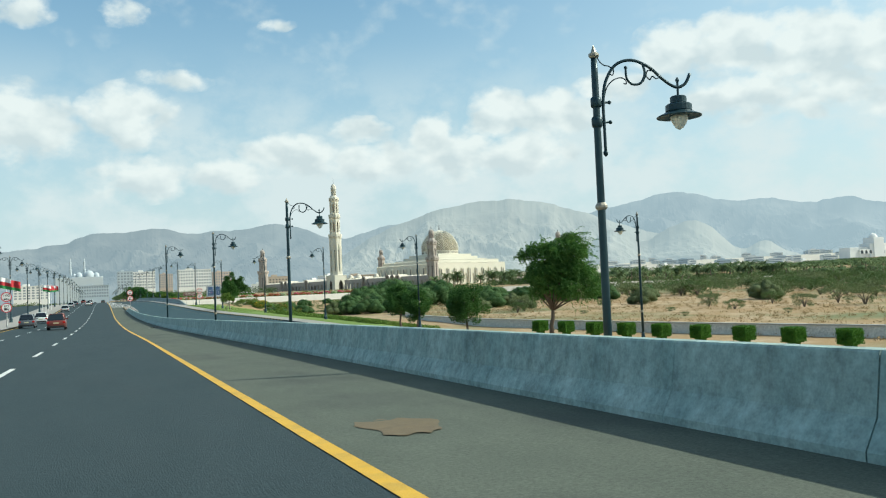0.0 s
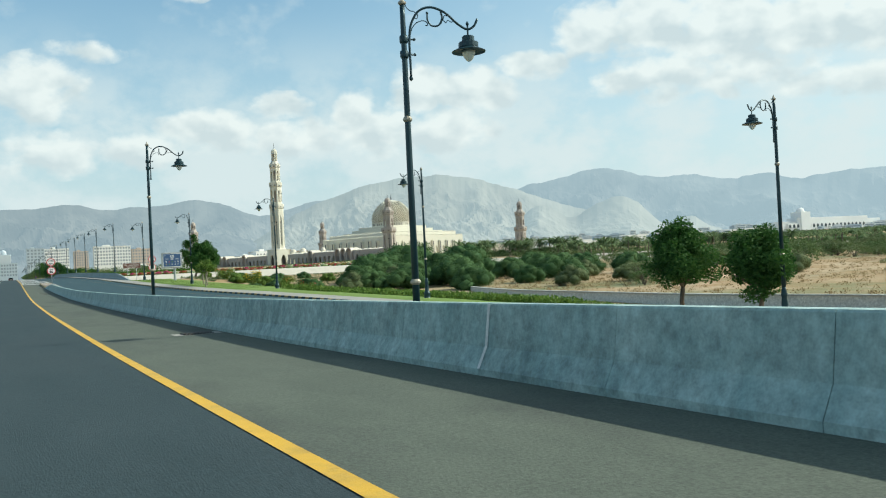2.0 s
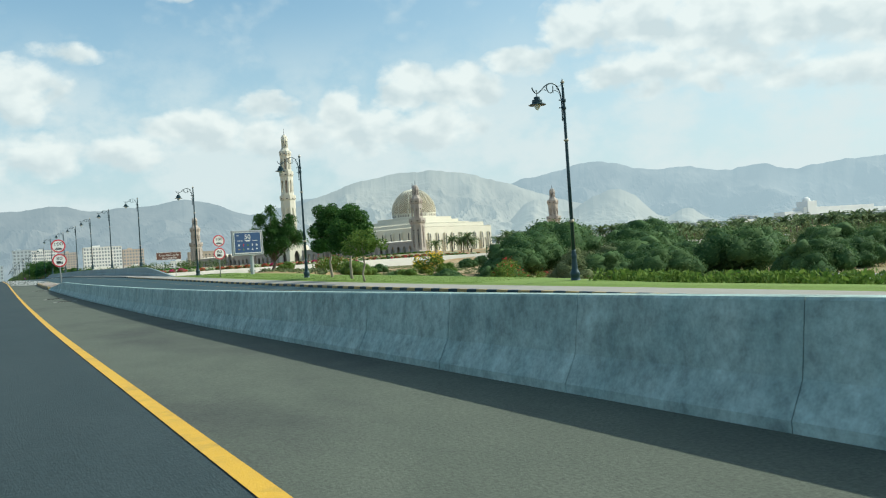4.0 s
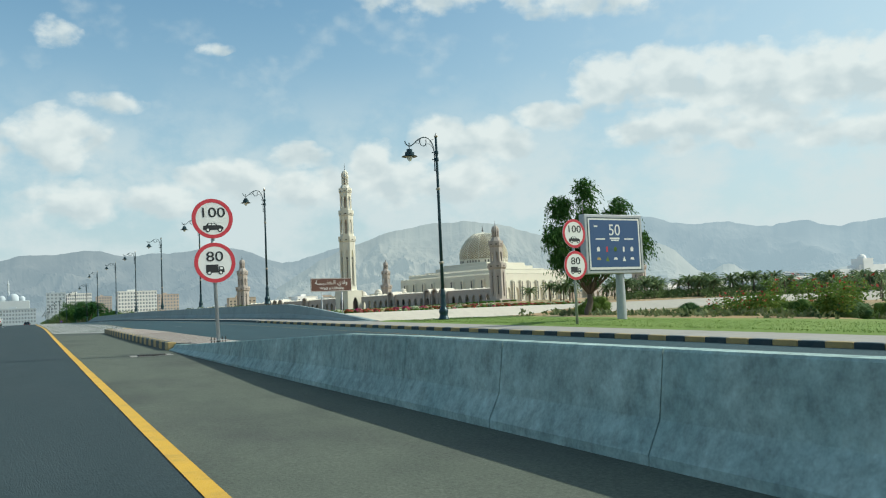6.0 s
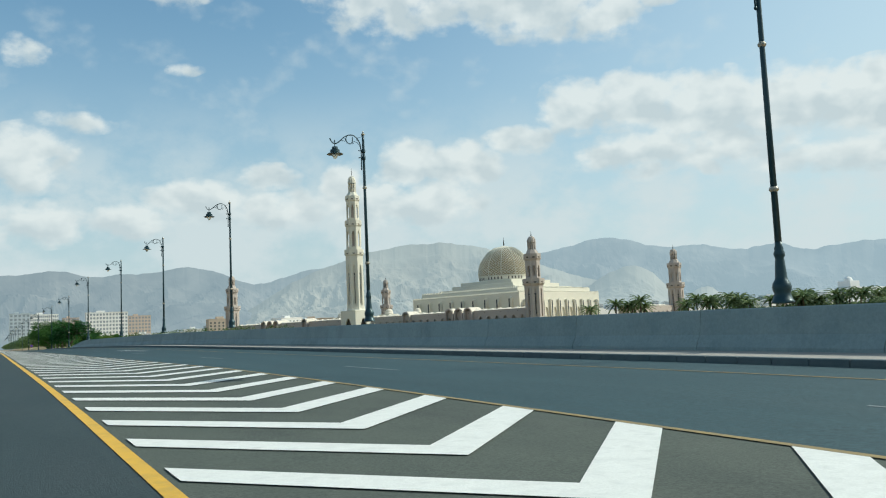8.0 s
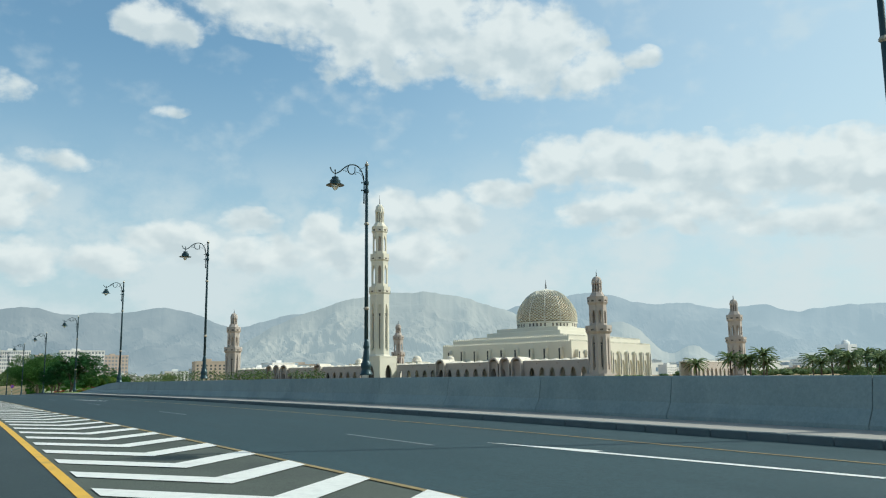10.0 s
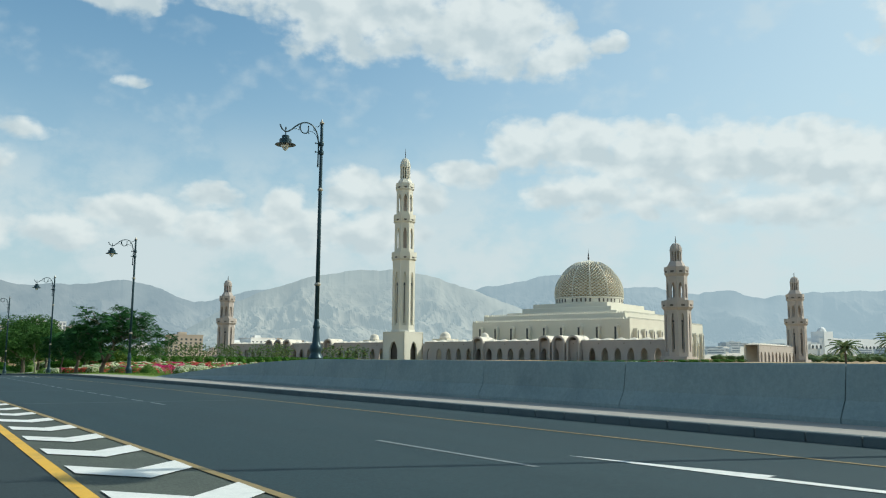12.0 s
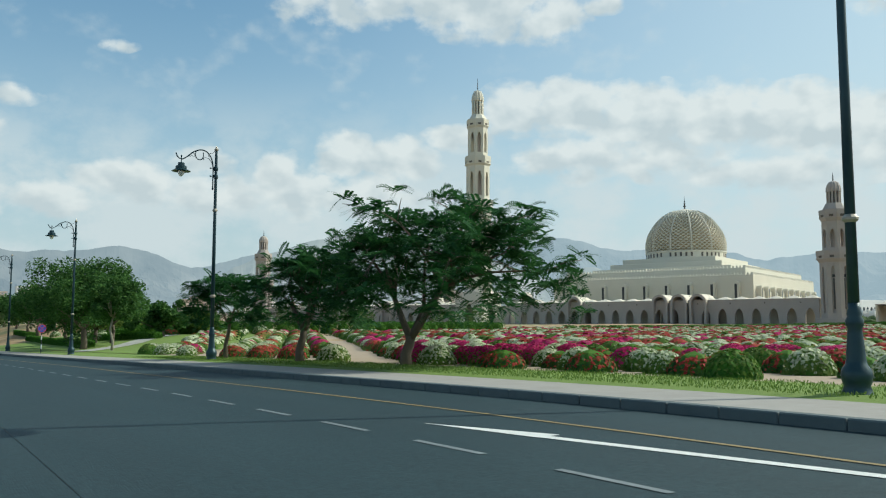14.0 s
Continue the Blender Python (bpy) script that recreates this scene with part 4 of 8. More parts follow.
def round_plate(top, z, text, truck):
    bm = bmesh.new()
    lathe(bm, [(.595, -.012), (.6, -.008), (.6, .008), (.595, .012)], 40)
    bm.transform(Matrix.Translation((0, -.09, z)) @ Matrix.Rotation(math.pi / 2, 4, "X"))
    plate = part("sign_plate", bm, M_SIGNWHITE, top, "round white speed limit plate")
    bm = bmesh.new()
    disc(bm, .485, .598, -.106)
    bm.transform(Matrix.Translation((0, 0, z)))
    part("red_border", bm, M_SIGNRED, plate, "red border ring")
    w_ = words(text, .46, .002, M_SIGNBLACK, plate, Matrix.Translation((0, -.108, z + .17)) @ Matrix.Rotation(math.pi / 2, 4, "X") @ Matrix.Diagonal((1.12, .9, 1, 1)), "number")
    bm = bmesh.new()
    if truck:
        flat(bm, [(-.3, -.3), (.1, -.3), (.1, -.02), (-.3, -.02)], -.108)
        flat(bm, [(.11, -.3), (.29, -.3), (.29, -.2), (.25, -.09), (.12, -.09)], -.1085)
        wheels = (-.2, .17)
    else:
        flat(bm, [(-.32, -.24), (.33, -.24), (.34, -.16), (.24, -.1), (.14, -.1), (.06, -.02), (-.16, -.02), (-.22, -.1), (-.32, -.11)], -.108)
        wheels = (-.17, .22)
    for cx in wheels:
        for r, yy in ((.075, -.1095),):
            flat(bm, [(cx + r * math.cos(a), (-.3 if truck else -.24) + r * math.sin(a)) for a in np.linspace(0, 2 * math.pi, 16, endpoint=False)], yy)
    down = Matrix.Translation((0, 0, z - (.04 if truck else .11))) @ Matrix.Diagonal((.9, 1, .86 if truck else .95, 1))
    bm.transform(down)
    part("pictogram", bm, M_SIGNBLACK, plate)
    bm = bmesh.new()
    for cx in wheels:
        flat(bm, [(cx + .04 * math.cos(a), (-.3 if truck else -.24) + .04 * math.sin(a)) for a in np.linspace(0, 2 * math.pi, 14, endpoint=False)], -.111)
    if truck:
        flat(bm, [(.15, -.19), (.25, -.19), (.23, -.12), (.15, -.12)], -.111)
    else:
        flat(bm, [(-.15, -.095), (-.05, -.095), (-.05, -.04), (-.13, -.04)], -.111)
        flat(bm, [(-.03, -.095), (.1, -.095), (.04, -.04), (-.03, -.04)], -.111)
    bm.transform(down)
    part("pictogram_lights", bm, M_SIGNWHITE, plate)


def speed_sign(x, y, z, turn, foot, z1, z2):
    top = thing("speed_limit_sign", pose(x, y, z, 0, -1.9 if foot else 0, turn) @ Matrix.Diagonal((1.06, 1, 1.02, 1)), "two round red-bordered speed limit plates on a steel post", "road sign", "speed limit signs")
    bm = bmesh.new()
    lathe(bm, [(.055, 0), (.055, z1 + .3), (.03, z1 + .31)], 12)
    part("post", bm, M_STEEL, top, smooth=True)
    round_plate(top, z1, "100", False)
    round_plate(top, z2, "80", True)
    if foot:
        bm = bmesh.new()
        box(bm, -.55, .55, -.42, .42, -.14, .03, .02)
        part("concrete_pad", bm, M_CONC2, top)
        bm = bmesh.new()
        box(bm, -.2, .2, -.2, .2, .095, .11)
        plate = part("base_plate", bm, M_STEEL, top)
        for bx_ in (-.16, .16):
            for by_ in (-.16, .16):
                bm = bmesh.new()
                lathe(bm, [(.012, .03), (.012, .19)], 6, (bx_, by_, 0))
                lathe(bm, [(.026, .11), (.026, .135)], 6, (bx_, by_, 0))
                part("bolt", bm, M_GRATE, plate)
    return top


speed_sign(5.67, 205.6, -.56, 6, True, 3.72, 2.4)
speed_sign(21.15, 209.0, -.75, 8, False, 3.78, 2.46)
speed_sign(-11.3, 119, road_z(119) + .16, 4, False, 3.72, 2.4)

# ---------------------------------------------------------------- brown place sign
top = thing("place_sign", pose(22.05, 243.8, -1.6, 0, 0, 4), "brown place-name sign with white lettering on two steel posts", "road sign")
for px_ in (-.82, .9):
    bm = bmesh.new()
    lathe(bm, [(.05, -.6), (.05, 4.55)], 10, (px_, .06, 0))
    part("post", bm, M_STEEL, top, smooth=True)
bm = bmesh.new()
box(bm, -1.74, 1.74, -.03, .0, 3.62, 4.68, .01)
board = part("sign_board", bm, M_SIGNBROWN, top)
bm = bmesh.new()
for a, b, c, d in ((-1.72, 1.72, 4.63, 4.66), (-1.72, 1.72, 3.64, 3.67), (-1.72, -1.69, 3.64, 4.66), (1.69, 1.72, 3.64, 4.66)):
    flat(bm, [(a, c), (b, c), (b, d), (a, d)], -.036)
part("white_border", bm, M_SIGNWHITE, board)
arabic = "\ufe94\u0640\ufe92\u0640\ufef4\u0640\ufeac\ufecc\u0640\ufedf\u0627 \ufef1\u062f\u0627\u0648"
words(arabic, .46, .001, M_SIGNWHITE, board, Matrix.Translation((0, -.036, 4.33)) @ Matrix.Rotation(math.pi / 2, 4, "X"), "upper_line")
words("Wadi al Udhaiba", .31, .001, M_SIGNWHITE, board, Matrix.Translation((.05, -.036, 3.87)) @ Matrix.Rotation(math.pi / 2, 4, "X"), "lower_line")

# ---------------------------------------------------------------- advertising panel with the large 50
top = thing("billboard", pose(24.7, 211.0, -.75, 0, 0, 4), "blue backlit advertising panel in a steel frame on one column", "billboard")
bm = bmesh.new()
lathe(bm, [(.26, -.3), (.23, 0), (.2, 2.0), (.2, 2.5)], 16, (.45, .1, 0))
part("column", bm, M_STEEL, top, smooth=True)
bm = bmesh.new()
box(bm, -1.72, 1.72, -.2, .2, 2.2, 4.92, .03)
case = part("casing", bm, M_STEEL, top)
bm = bmesh.new()
flat(bm, [(-1.58, 2.34), (1.58, 2.34), (1.58, 4.78), (-1.58, 4.78)], -.206)
part("inner_border", bm, M_KBLACK, case)
bm = bmesh.new()
flat(bm, [(-1.53, 2.39), (1.53, 2.39), (1.53, 4.73), (-1.53, 4.73)], -.21)
part("white_border", bm, M_SIGNWHITE, case)
bm = bmesh.new()
flat(bm, [(-1.45, 2.5), (1.45, 2.5), (1.45, 4.66), (-1.45, 4.66)], -.214)
part("poster", bm, M_SIGNBLUE, case, "dark blue poster with pale symbols")
words("50", .72, .001, M_SIGNWHITE, case, Matrix.Translation((0, -.218, 4.18)) @ Matrix.Rotation(math.pi / 2, 4, "X"), "number")
bm = bmesh.new()
for cx, cz, wd, hh in ((-.85, 3.8, .55, .04), (.85, 3.8, .55, .04), (0, 3.83, .6, .05), (0, 3.74, .45, .04), (-1.1, 4.38, .22, .04)):
    flat(bm, [(cx - wd / 2, cz - hh), (cx + wd / 2, cz - hh), (cx + wd / 2, cz + hh * .5), (cx - wd / 2, cz + hh * .5)], -.218)
part("text_bars", bm, M_SIGNWHITE, case)
for r in range(2):
    for c in range(5):
        bm = bmesh.new()
        cx, cz = -1.0 + .5 * c, 3.32 - .46 * r
        k = (c * 2 + r * 3) % 4
        shapes = [[(-.1, -.12), (.1, -.12), (.12, .06), (0, .15), (-.12, .06)], [(-.13, -.1), (.14, -.12), (.02, .16)], [(-.06, -.14), (.06, -.14), (.07, .14), (-.05, .14)], [(-.15, -.02), (.15, -.04), (.1, .1), (-.1, .1)]]
        flat(bm, [(cx + a * .8, cz + b * .85) for a, b in shapes[k]], -.218)
        part("symbol", bm, (M_SIGNWHITE, M_KYEL, M_LEAF2, M_SIGNWHITE, M_SIGNWHITE)[(c + r) % 5] if (r, c) != (0, 1) else M_SIGNRED, case)

# ---------------------------------------------------------------- small blue round sign on a striped post
top = thing("no_stopping_sign", pose(10.1, 496.5, .1, 0, 0, 6), "round blue no-stopping sign on a black and white post", "road sign")
for k in range(5):
    bm = bmesh.new()
    lathe(bm, [(.04, .36 * k), (.04, .36 * k + .36)], 8)
    part("post_band", bm, M_SIGNBLACK if k % 2 == 0 else M_SIGNWHITE, top)
bm = bmesh.new()
lathe(bm, [(.34, -.01), (.34, .01)], 28)
bm.transform(Matrix.Translation((0, -.06, 2.0)) @ Matrix.Rotation(math.pi / 2, 4, "X"))
pl = part("sign_plate", bm, M_BLUE, top)
bm = bmesh.new()
disc(bm, .3, .34, -.075, 28)
for a in (math.pi / 4, -math.pi / 4):
    ca, sa = math.cos(a), math.sin(a)
    flat(bm, [(-.3 * ca - .02 * sa, -.3 * sa + .02 * ca), (-.3 * ca + .02 * sa, -.3 * sa - .02 * ca), (.3 * ca + .02 * sa, .3 * sa - .02 * ca), (.3 * ca - .02 * sa, .3 * sa + .02 * ca)], -.075 - .001 * (a > 0))
bm.transform(Matrix.Translation((0, 0, 2.0)))
part("red_cross", bm, M_SIGNRED, pl)

# ---------------------------------------------------------------- drains in the shoulder


def drain(x, y, turn):
    z = road_z(y)
    sl = math.degrees(math.atan((road_z(y + 2) - road_z(y - 2)) / 4))
    top = thing("road_drain", pose(x, y, z + .006, sl, 0, turn), "iron drain grating in a pale concrete apron", "drain", "drains in the shoulder")
    bm = bmesh.new()
    flat_pts = [(-.62, -.42), (.58, -.42), (.58, .42), (-.62, .42)]
    bm.faces.new([bm.verts.new((a, b, 0)) for a, b in flat_pts])
    part("apron", bm, M_PAVE, top)
    # thin slab whose black stands for the unlit depth under the bars
    bm = bmesh.new()
    box(bm, -.4, .37, -.34, .34, .002, .012)
    part("pit", bm, M_SIGNBLACK, top)
    for k in range(9):
        bm = bmesh.new()
        box(bm, -.38 + .083 * k, -.338 + .083 * k, -.33, .33, .012, .026)
        part("bar", bm, M_GRATE, top)
    bm = bmesh.new()
    box(bm, -.4, .37, -.03, .03, .012, .027)
    part("cross_bar", bm, M_GRATE, top)


for x, y in ((3.75, 171.7), (3.5, 178.4), (3.8, 206.1), (4.3, 82.3)):
    drain(x, y, 0)

# ---------------------------------------------------------------- the mosque
# its own frame: x runs back from the road front, y along the front, z up from its forecourt
MOSQUE = pose(215.1, 556.5, 3.0, 0, 0, 19.77)


def arch_outline(w_, spring, rise, n=7):
    """Half outline of a pointed arch from the left foot over the top to the right foot."""
    pts = [(-w_ / 2, 0)]
    for k in range(n + 1):
        a = k / n
        pts.append((-w_ / 2 * (1 - a) ** .75 if a < 1 else 0, spring + rise * math.sin(a * math.pi / 2) ** 1.0 * (a ** .15 if a else 0)))
    return pts + [(-x_, z_) for x_, z_ in reversed(pts[:-1])]


def arch_panel(name, width, height, ow, spring, rise, thick, material, sill=0.0):
    """A wall panel in the yz plane (front at x=0, thickness towards +x) with a pointed arch cut through."""
    o = [(y_, z_ + sill) for y_, z_ in arch_outline(ow, spring, rise)]
    n = len(o)
    outer = []
    for y_, z_ in o:
        outer.append(None)
    v, f = [], []
    # ring of quads between the arch and the panel's edge
    edge = []
    mid = n // 2
    for i, (y_, z_) in enumerate(o):
        if i == 0:
            edge.append((-width / 2, sill))
        elif i == n - 1:
            edge.append((width / 2, sill))
        elif i == mid:
            edge.append((0, height))
        elif i < mid:
            a = i / mid
            edge.append((-width / 2, sill + (height - sill) * min(1, a * 1.4)) if a < .7 else (-width / 2 * (1 - a) / .3, height))
        else:
            a = (n - 1 - i) / mid
            edge.append((width / 2, sill + (height - sill) * min(1, a * 1.4)) if a < .7 else (width / 2 * (1 - a) / .3, height))
    # make sure both upper corners exist
    il = max(i for i in range(mid) if edge[i][0] == -width / 2)
    edge[il] = (-width / 2, height)
    edge[n - 1 - il] = (width / 2, height)
    for x_ in (0, thick):
        v += [(x_, y_, z_) for y_, z_ in o] + [(x_, y_, z_) for y_, z_ in edge]
    for i in range(n - 1):
        f.append((i, i + 1, n + i + 1, n + i))
        f.append((2 * n + i + 1, 2 * n + i, 3 * n + i, 3 * n + i + 1))
        f.append((i + 1, i, 2 * n + i, 2 * n + i + 1))
        f.append((n + i, n + i + 1, 3 * n + i + 1, 3 * n + i))
    if sill:
        b = len(v)
        for x_ in (0, thick):
            v += [(x_, -width / 2, 0), (x_, width / 2, 0), (x_, width / 2, sill), (x_, -width / 2, sill)]
        f += [(b, b + 1, b + 2, b + 3), (b + 5, b + 4, b + 7, b + 6), (b + 3, b + 2, b + 6, b + 7)]
    return mesh_of(name, v, f, material)


def octagon(bm, r, z0, z1, r2=None, sides=8):
    r2 = r2 or r
    k = 1 / math.cos(math.pi / sides)
    lo = [bm.verts.new((r * k * math.cos(2 * math.pi * (i + .5) / sides), r * k * math.sin(2 * math.pi * (i + .5) / sides), z0)) for i in range(sides)]
    hi = [bm.verts.new((r2 * k * math.cos(2 * math.pi * (i + .5) / sides), r2 * k * math.sin(2 * math.pi * (i + .5) / sides), z1)) for i in range(sides)]
    for i in range(sides):
        bm.faces.new((lo[i], lo[(i + 1) % sides], hi[(i + 1) % sides], hi[i]))
    bm.faces.new(list(reversed(lo)))
    bm.faces.new(hi)
    return bm


def minaret(m, tiers, balconies, lantern, plinth, material, label):
    """tiers: half width, foot, head, opening (width, sill, spring, rise); balconies: half width, foot, head; lantern: radius, foot, head, dome, tip."""
    top = thing("minaret", m, label, "minaret", "minarets of the mosque")
    pw, ph, plain = plinth
    if plain:
        bm = bmesh.new()
        box(bm, -pw, pw, -pw, pw, 0, ph, .05)
        part("plinth", bm, material, top)
    else:
        pl = None
        me = arch_panel("plinth_wall", 2 * pw, ph, 4.2, 4.2, 3.2, .8, material)
        for k in range(4):
            piece("plinth_wall", me, top, Matrix.Rotation(k * math.pi / 2, 4, "Z") @ Matrix.Translation((-pw, 0, 0)))
        bm = bmesh.new()
        box(bm, -pw + 1.6, pw - 1.6, -pw + 1.6, pw - 1.6, 0, ph - .3)
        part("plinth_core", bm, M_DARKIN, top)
        bm = bmesh.new()
        box(bm, -pw - .1, pw + .1, -pw - .1, pw + .1, ph - .02, ph + .5, .05)
        octagon(bm, tiers[0][0] + .5, ph + .5, ph + 1.3, tiers[0][0] + .1)
        part("plinth_roof", bm, material, top)
    for hw, z0, z1, (ow, sill, spring, rise) in tiers:
        fw = 2 * hw * math.tan(math.pi / 8)
        me = arch_panel("tier_panel", fw, z1 - z0, ow, spring, rise, .55, material, sill)
        for k in range(8):
            piece("tier_panel", me, top, Matrix.Rotation(k * math.pi / 4, 4, "Z") @ Matrix.Translation((-hw, 0, z0)))
        bm = bmesh.new()
        shut = spring > 9
        octagon(bm, hw - .62 if shut else hw * .4, z0, z1)
        # open tiers take M_STONE, darker than cream, as shade behind the openings
        part("tier_core", bm, material if shut else M_STONE, top)
        if shut:
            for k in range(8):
                # flat near-black boxes give the slit and its head an opening's shade
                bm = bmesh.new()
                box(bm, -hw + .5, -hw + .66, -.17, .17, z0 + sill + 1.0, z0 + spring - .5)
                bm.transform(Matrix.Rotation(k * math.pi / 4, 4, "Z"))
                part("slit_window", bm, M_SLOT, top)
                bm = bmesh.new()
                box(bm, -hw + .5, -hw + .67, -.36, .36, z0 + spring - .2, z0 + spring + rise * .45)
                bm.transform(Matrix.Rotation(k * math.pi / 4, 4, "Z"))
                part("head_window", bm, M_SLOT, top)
    for hw, z0, z1 in balconies:
        bm = bmesh.new()
        octagon(bm, hw * .86, z0 - .9, z0, hw * .98)
        octagon(bm, hw, z0, z0 + .35)
        octagon(bm, hw, z0 + .9, z1)
        octagon(bm, hw * .97, z0 + .3, z0 + .95)
        bal = part("balcony", bm, material, top)
        for k in range(8):
            bm = bmesh.new()
            # dark block on the face, coloured as the shade in a slot
            box(bm, -hw - .03, -hw + .2, -.55, .55, z0 + .3, z0 + .95)
            bm.transform(Matrix.Rotation(k * math.pi / 4, 4, "Z"))
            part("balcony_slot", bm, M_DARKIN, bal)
    r, z0, z1, zd, zt = lantern
    bm = bmesh.new()
    octagon(bm, r * 1.55, z0 - 2.0, z0 - .9, r * 1.25)
    octagon(bm, r * 1.25, z0 - .9, z0, r * 1.02)
    part("lantern_foot", bm, material, top)
    bm = bmesh.new()
    lathe(bm, [(r * .72, z0), (r * .72, z1)], 12)
    part("lantern_core", bm, M_DARKIN, top)
    for k in range(12):
        bm = bmesh.new()
        a = 2 * math.pi * k / 12
        lathe(bm, [(r * .15, z0), (r * .15, z1)], 6, (r * .86 * math.cos(a), r * .86 * math.sin(a), 0))
        part("column", bm, material, top)
    bm = bmesh.new()
    prof = [(r * 1.02, z1 - .2)] + [(r * 1.02 * math.cos(q) ** .8, z1 + (zd - z1) * math.sin(q)) for q in np.linspace(0, 1.45, 8)] + [(.05, zd)]
    lathe(bm, prof, 24)
    for v_ in bm.verts:
        a = math.atan2(v_.co.y, v_.co.x)
        s_ = 1 + .05 * math.cos(12 * a)
        v_.co.x, v_.co.y = v_.co.x * s_, v_.co.y * s_
    part("cupola", bm, material, top, "ribbed stone cupola")
    bm = bmesh.new()
    lathe(bm, [(.12, zd - .2), (.1, zt - .4 * (zt - zd)), (.03, zt)], 6)
    for q in (.15, .36, .55):
        bmesh.ops.create_icosphere(bm, subdivisions=1, radius=.32 * (1 - q * .7), matrix=Matrix.Translation((0, 0, zd + q * (zt - zd))))
    part("finial", bm, M_IRON, top)
    return top


small_tiers = [(4.0, 1.4, 17.2, (.9, 1.6, 11.4, 1.2)), (3.15, 19.6, 28.4, (1.3, 1.2, 3.6, 1.4))]
small_args = (small_tiers, [(4.75, 17.6, 19.9), (3.7, 28.8, 31.1)], (1.9, 33.0, 36.4, 39.2, 41.6), (4.6, 1.5, True), M_STONE)
side = minaret(MOSQUE @ pose(0, 0, 0), *small_args, "slender pinkish stone corner minaret of the mosque")
for x, y in ((0, 235.8), (137, 237.5), (135.5, 0)):
    copy_thing(side, MOSQUE @ pose(x, y, 0))
minaret(MOSQUE @ pose(1.0, 120.2, 0),
        [(4.6, 11.2, 41.2, (1.5, 3.0, 19.5, 2.6)), (4.0, 44.6, 57.2, (1.5, 1.6, 6.8, 2.0)), (3.4, 60.6, 71.2, (1.4, 1.4, 5.6, 1.8))],
        [(5.15, 41.8, 44.7), (4.5, 57.8, 60.7), (3.85, 71.8, 74.3)], (2.15, 76.3, 81.6, 85.6, 90.2), (5.9, 11.0, False), M_CREAM, "tall cream stone main minaret with three balconies")

# ---- arcades round the courtyard
bay_me = arch_panel("bay", 4.9, 7.0, 2.5, 2.7, 1.75, .7, M_STONE)
cap_me = mesh_of("roof_cap", [(-.3, -2.3, 0), (5.2, -2.3, 0), (5.2, 2.3, 0), (-.3, 2.3, 0), (2.4, 0, .95)], [(0, 1, 4), (1, 2, 4), (2, 3, 4), (3, 0, 4)], M_CREAMROOF)


def arcade(name, m, count, label):
    """A run of arched bays along local +y, facing local -x, with its roof and dim inner wall."""
    top = thing(name, m, label, "arcade", "arcades of the mosque")
    for k in range(count):
        piece("bay", bay_me, top, pose(0, 4.9 * (k + .5), 0))
        piece("roof_cap", cap_me, top, pose(.6, 4.9 * (k + .5), 7.2))
    length = 4.9 * count
    bm = bmesh.new()
    box(bm, 5.6, 6.2, 0, length, 0, 7.0)
    part("inner_wall", bm, M_CREAM, top)
    bm = bmesh.new()
    box(bm, -.12, 6.3, 0, length, 7.0, 7.22)
    part("roof_slab", bm, M_STONE, top)
    bm = bmesh.new()
    box(bm, -.6, 6.3, 0, length, -.6, -.02)
    part("stylobate", bm, M_STONE, top)
    for k in range(count // 2):
        bm = bmesh.new()
        box(bm, -.02, .12, 4.9 * (2 * k + 1) - .18, 4.9 * (2 * k + 1) + .18, 5.9, 6.25)
        part("water_spout_slot", bm, M_DARKIN, top)
    return top


arcade("front_arcade", MOSQUE @ pose(0, 4.8, 0), 21, "long pinkish stone arcade with pointed arches")
arcade("front_arcade", MOSQUE @ pose(0, 129.0, 0), 21, "long pinkish stone arcade with pointed arches")
arcade("side_arcade", MOSQUE @ pose(131, 0, 0, 0, 0, 90), 10, "pinkish stone arcade on the flank of the courtyard")
arcade("side_arcade", MOSQUE @ pose(6, 236, 0, 0, 0, -90), 25, "pinkish stone arcade on the far flank of the courtyard")


def portal(m):
    """A tall arched porch with a barrel roof."""
    top = thing("vaulted_porch", m, "arched stone porch with a rounded barrel roof", "porch", "porches of the arcade")
    v, f = [], []
    n = 12
    outline = [(-2.6, 0)] + [(-2.6 * math.cos(math.pi * k / n), 6.4 + 2.6 * math.sin(math.pi * k / n)) for k in range(n + 1)] + [(2.6, 0)]
    inner = [(-1.9, 0)] + [(-1.9 * math.cos(math.pi * k / n), 6.4 + 1.9 * math.sin(math.pi * k / n)) for k in range(n + 1)] + [(1.9, 0)]
    q = len(outline)
    for x_ in (-1.6, 6.5):
        v += [(x_, a, b) for a, b in outline] + [(x_, a, b) for a, b in inner]
    for i in range(q - 1):
        f += [(i, i + 1, q + i + 1, q + i), (2 * q + i + 1, 2 * q + i, 3 * q + i, 3 * q + i + 1), (i + 1, i, 2 * q + i, 2 * q + i + 1), (q + i, q + i + 1, 3 * q + i + 1, 3 * q + i)]
    ob = new("vault", mesh_of("vault", v, f, M_STONE))
    ob.parent = top
    ob2 = piece("inner_arch", arch_panel("inner_arch", 3.8, 8.6, 2.3, 3.4, 1.9, .4, M_CREAM), top, pose(3.2, 0, 0))
    bm = bmesh.new()
    for k in range(n):
        a, b = math.pi * k / n, math.pi * (k + 1) / n
        vs = [bm.verts.new((x_, -2.66 * math.cos(t_), 6.42 + 2.66 * math.sin(t_))) for x_, t_ in ((-1.2, a), (6.6, a), (6.6, b), (-1.2, b))]
        bm.faces.new(vs)
    part("barrel_roof", bm, M_CREAMROOF, top)
    return top


p0 = None
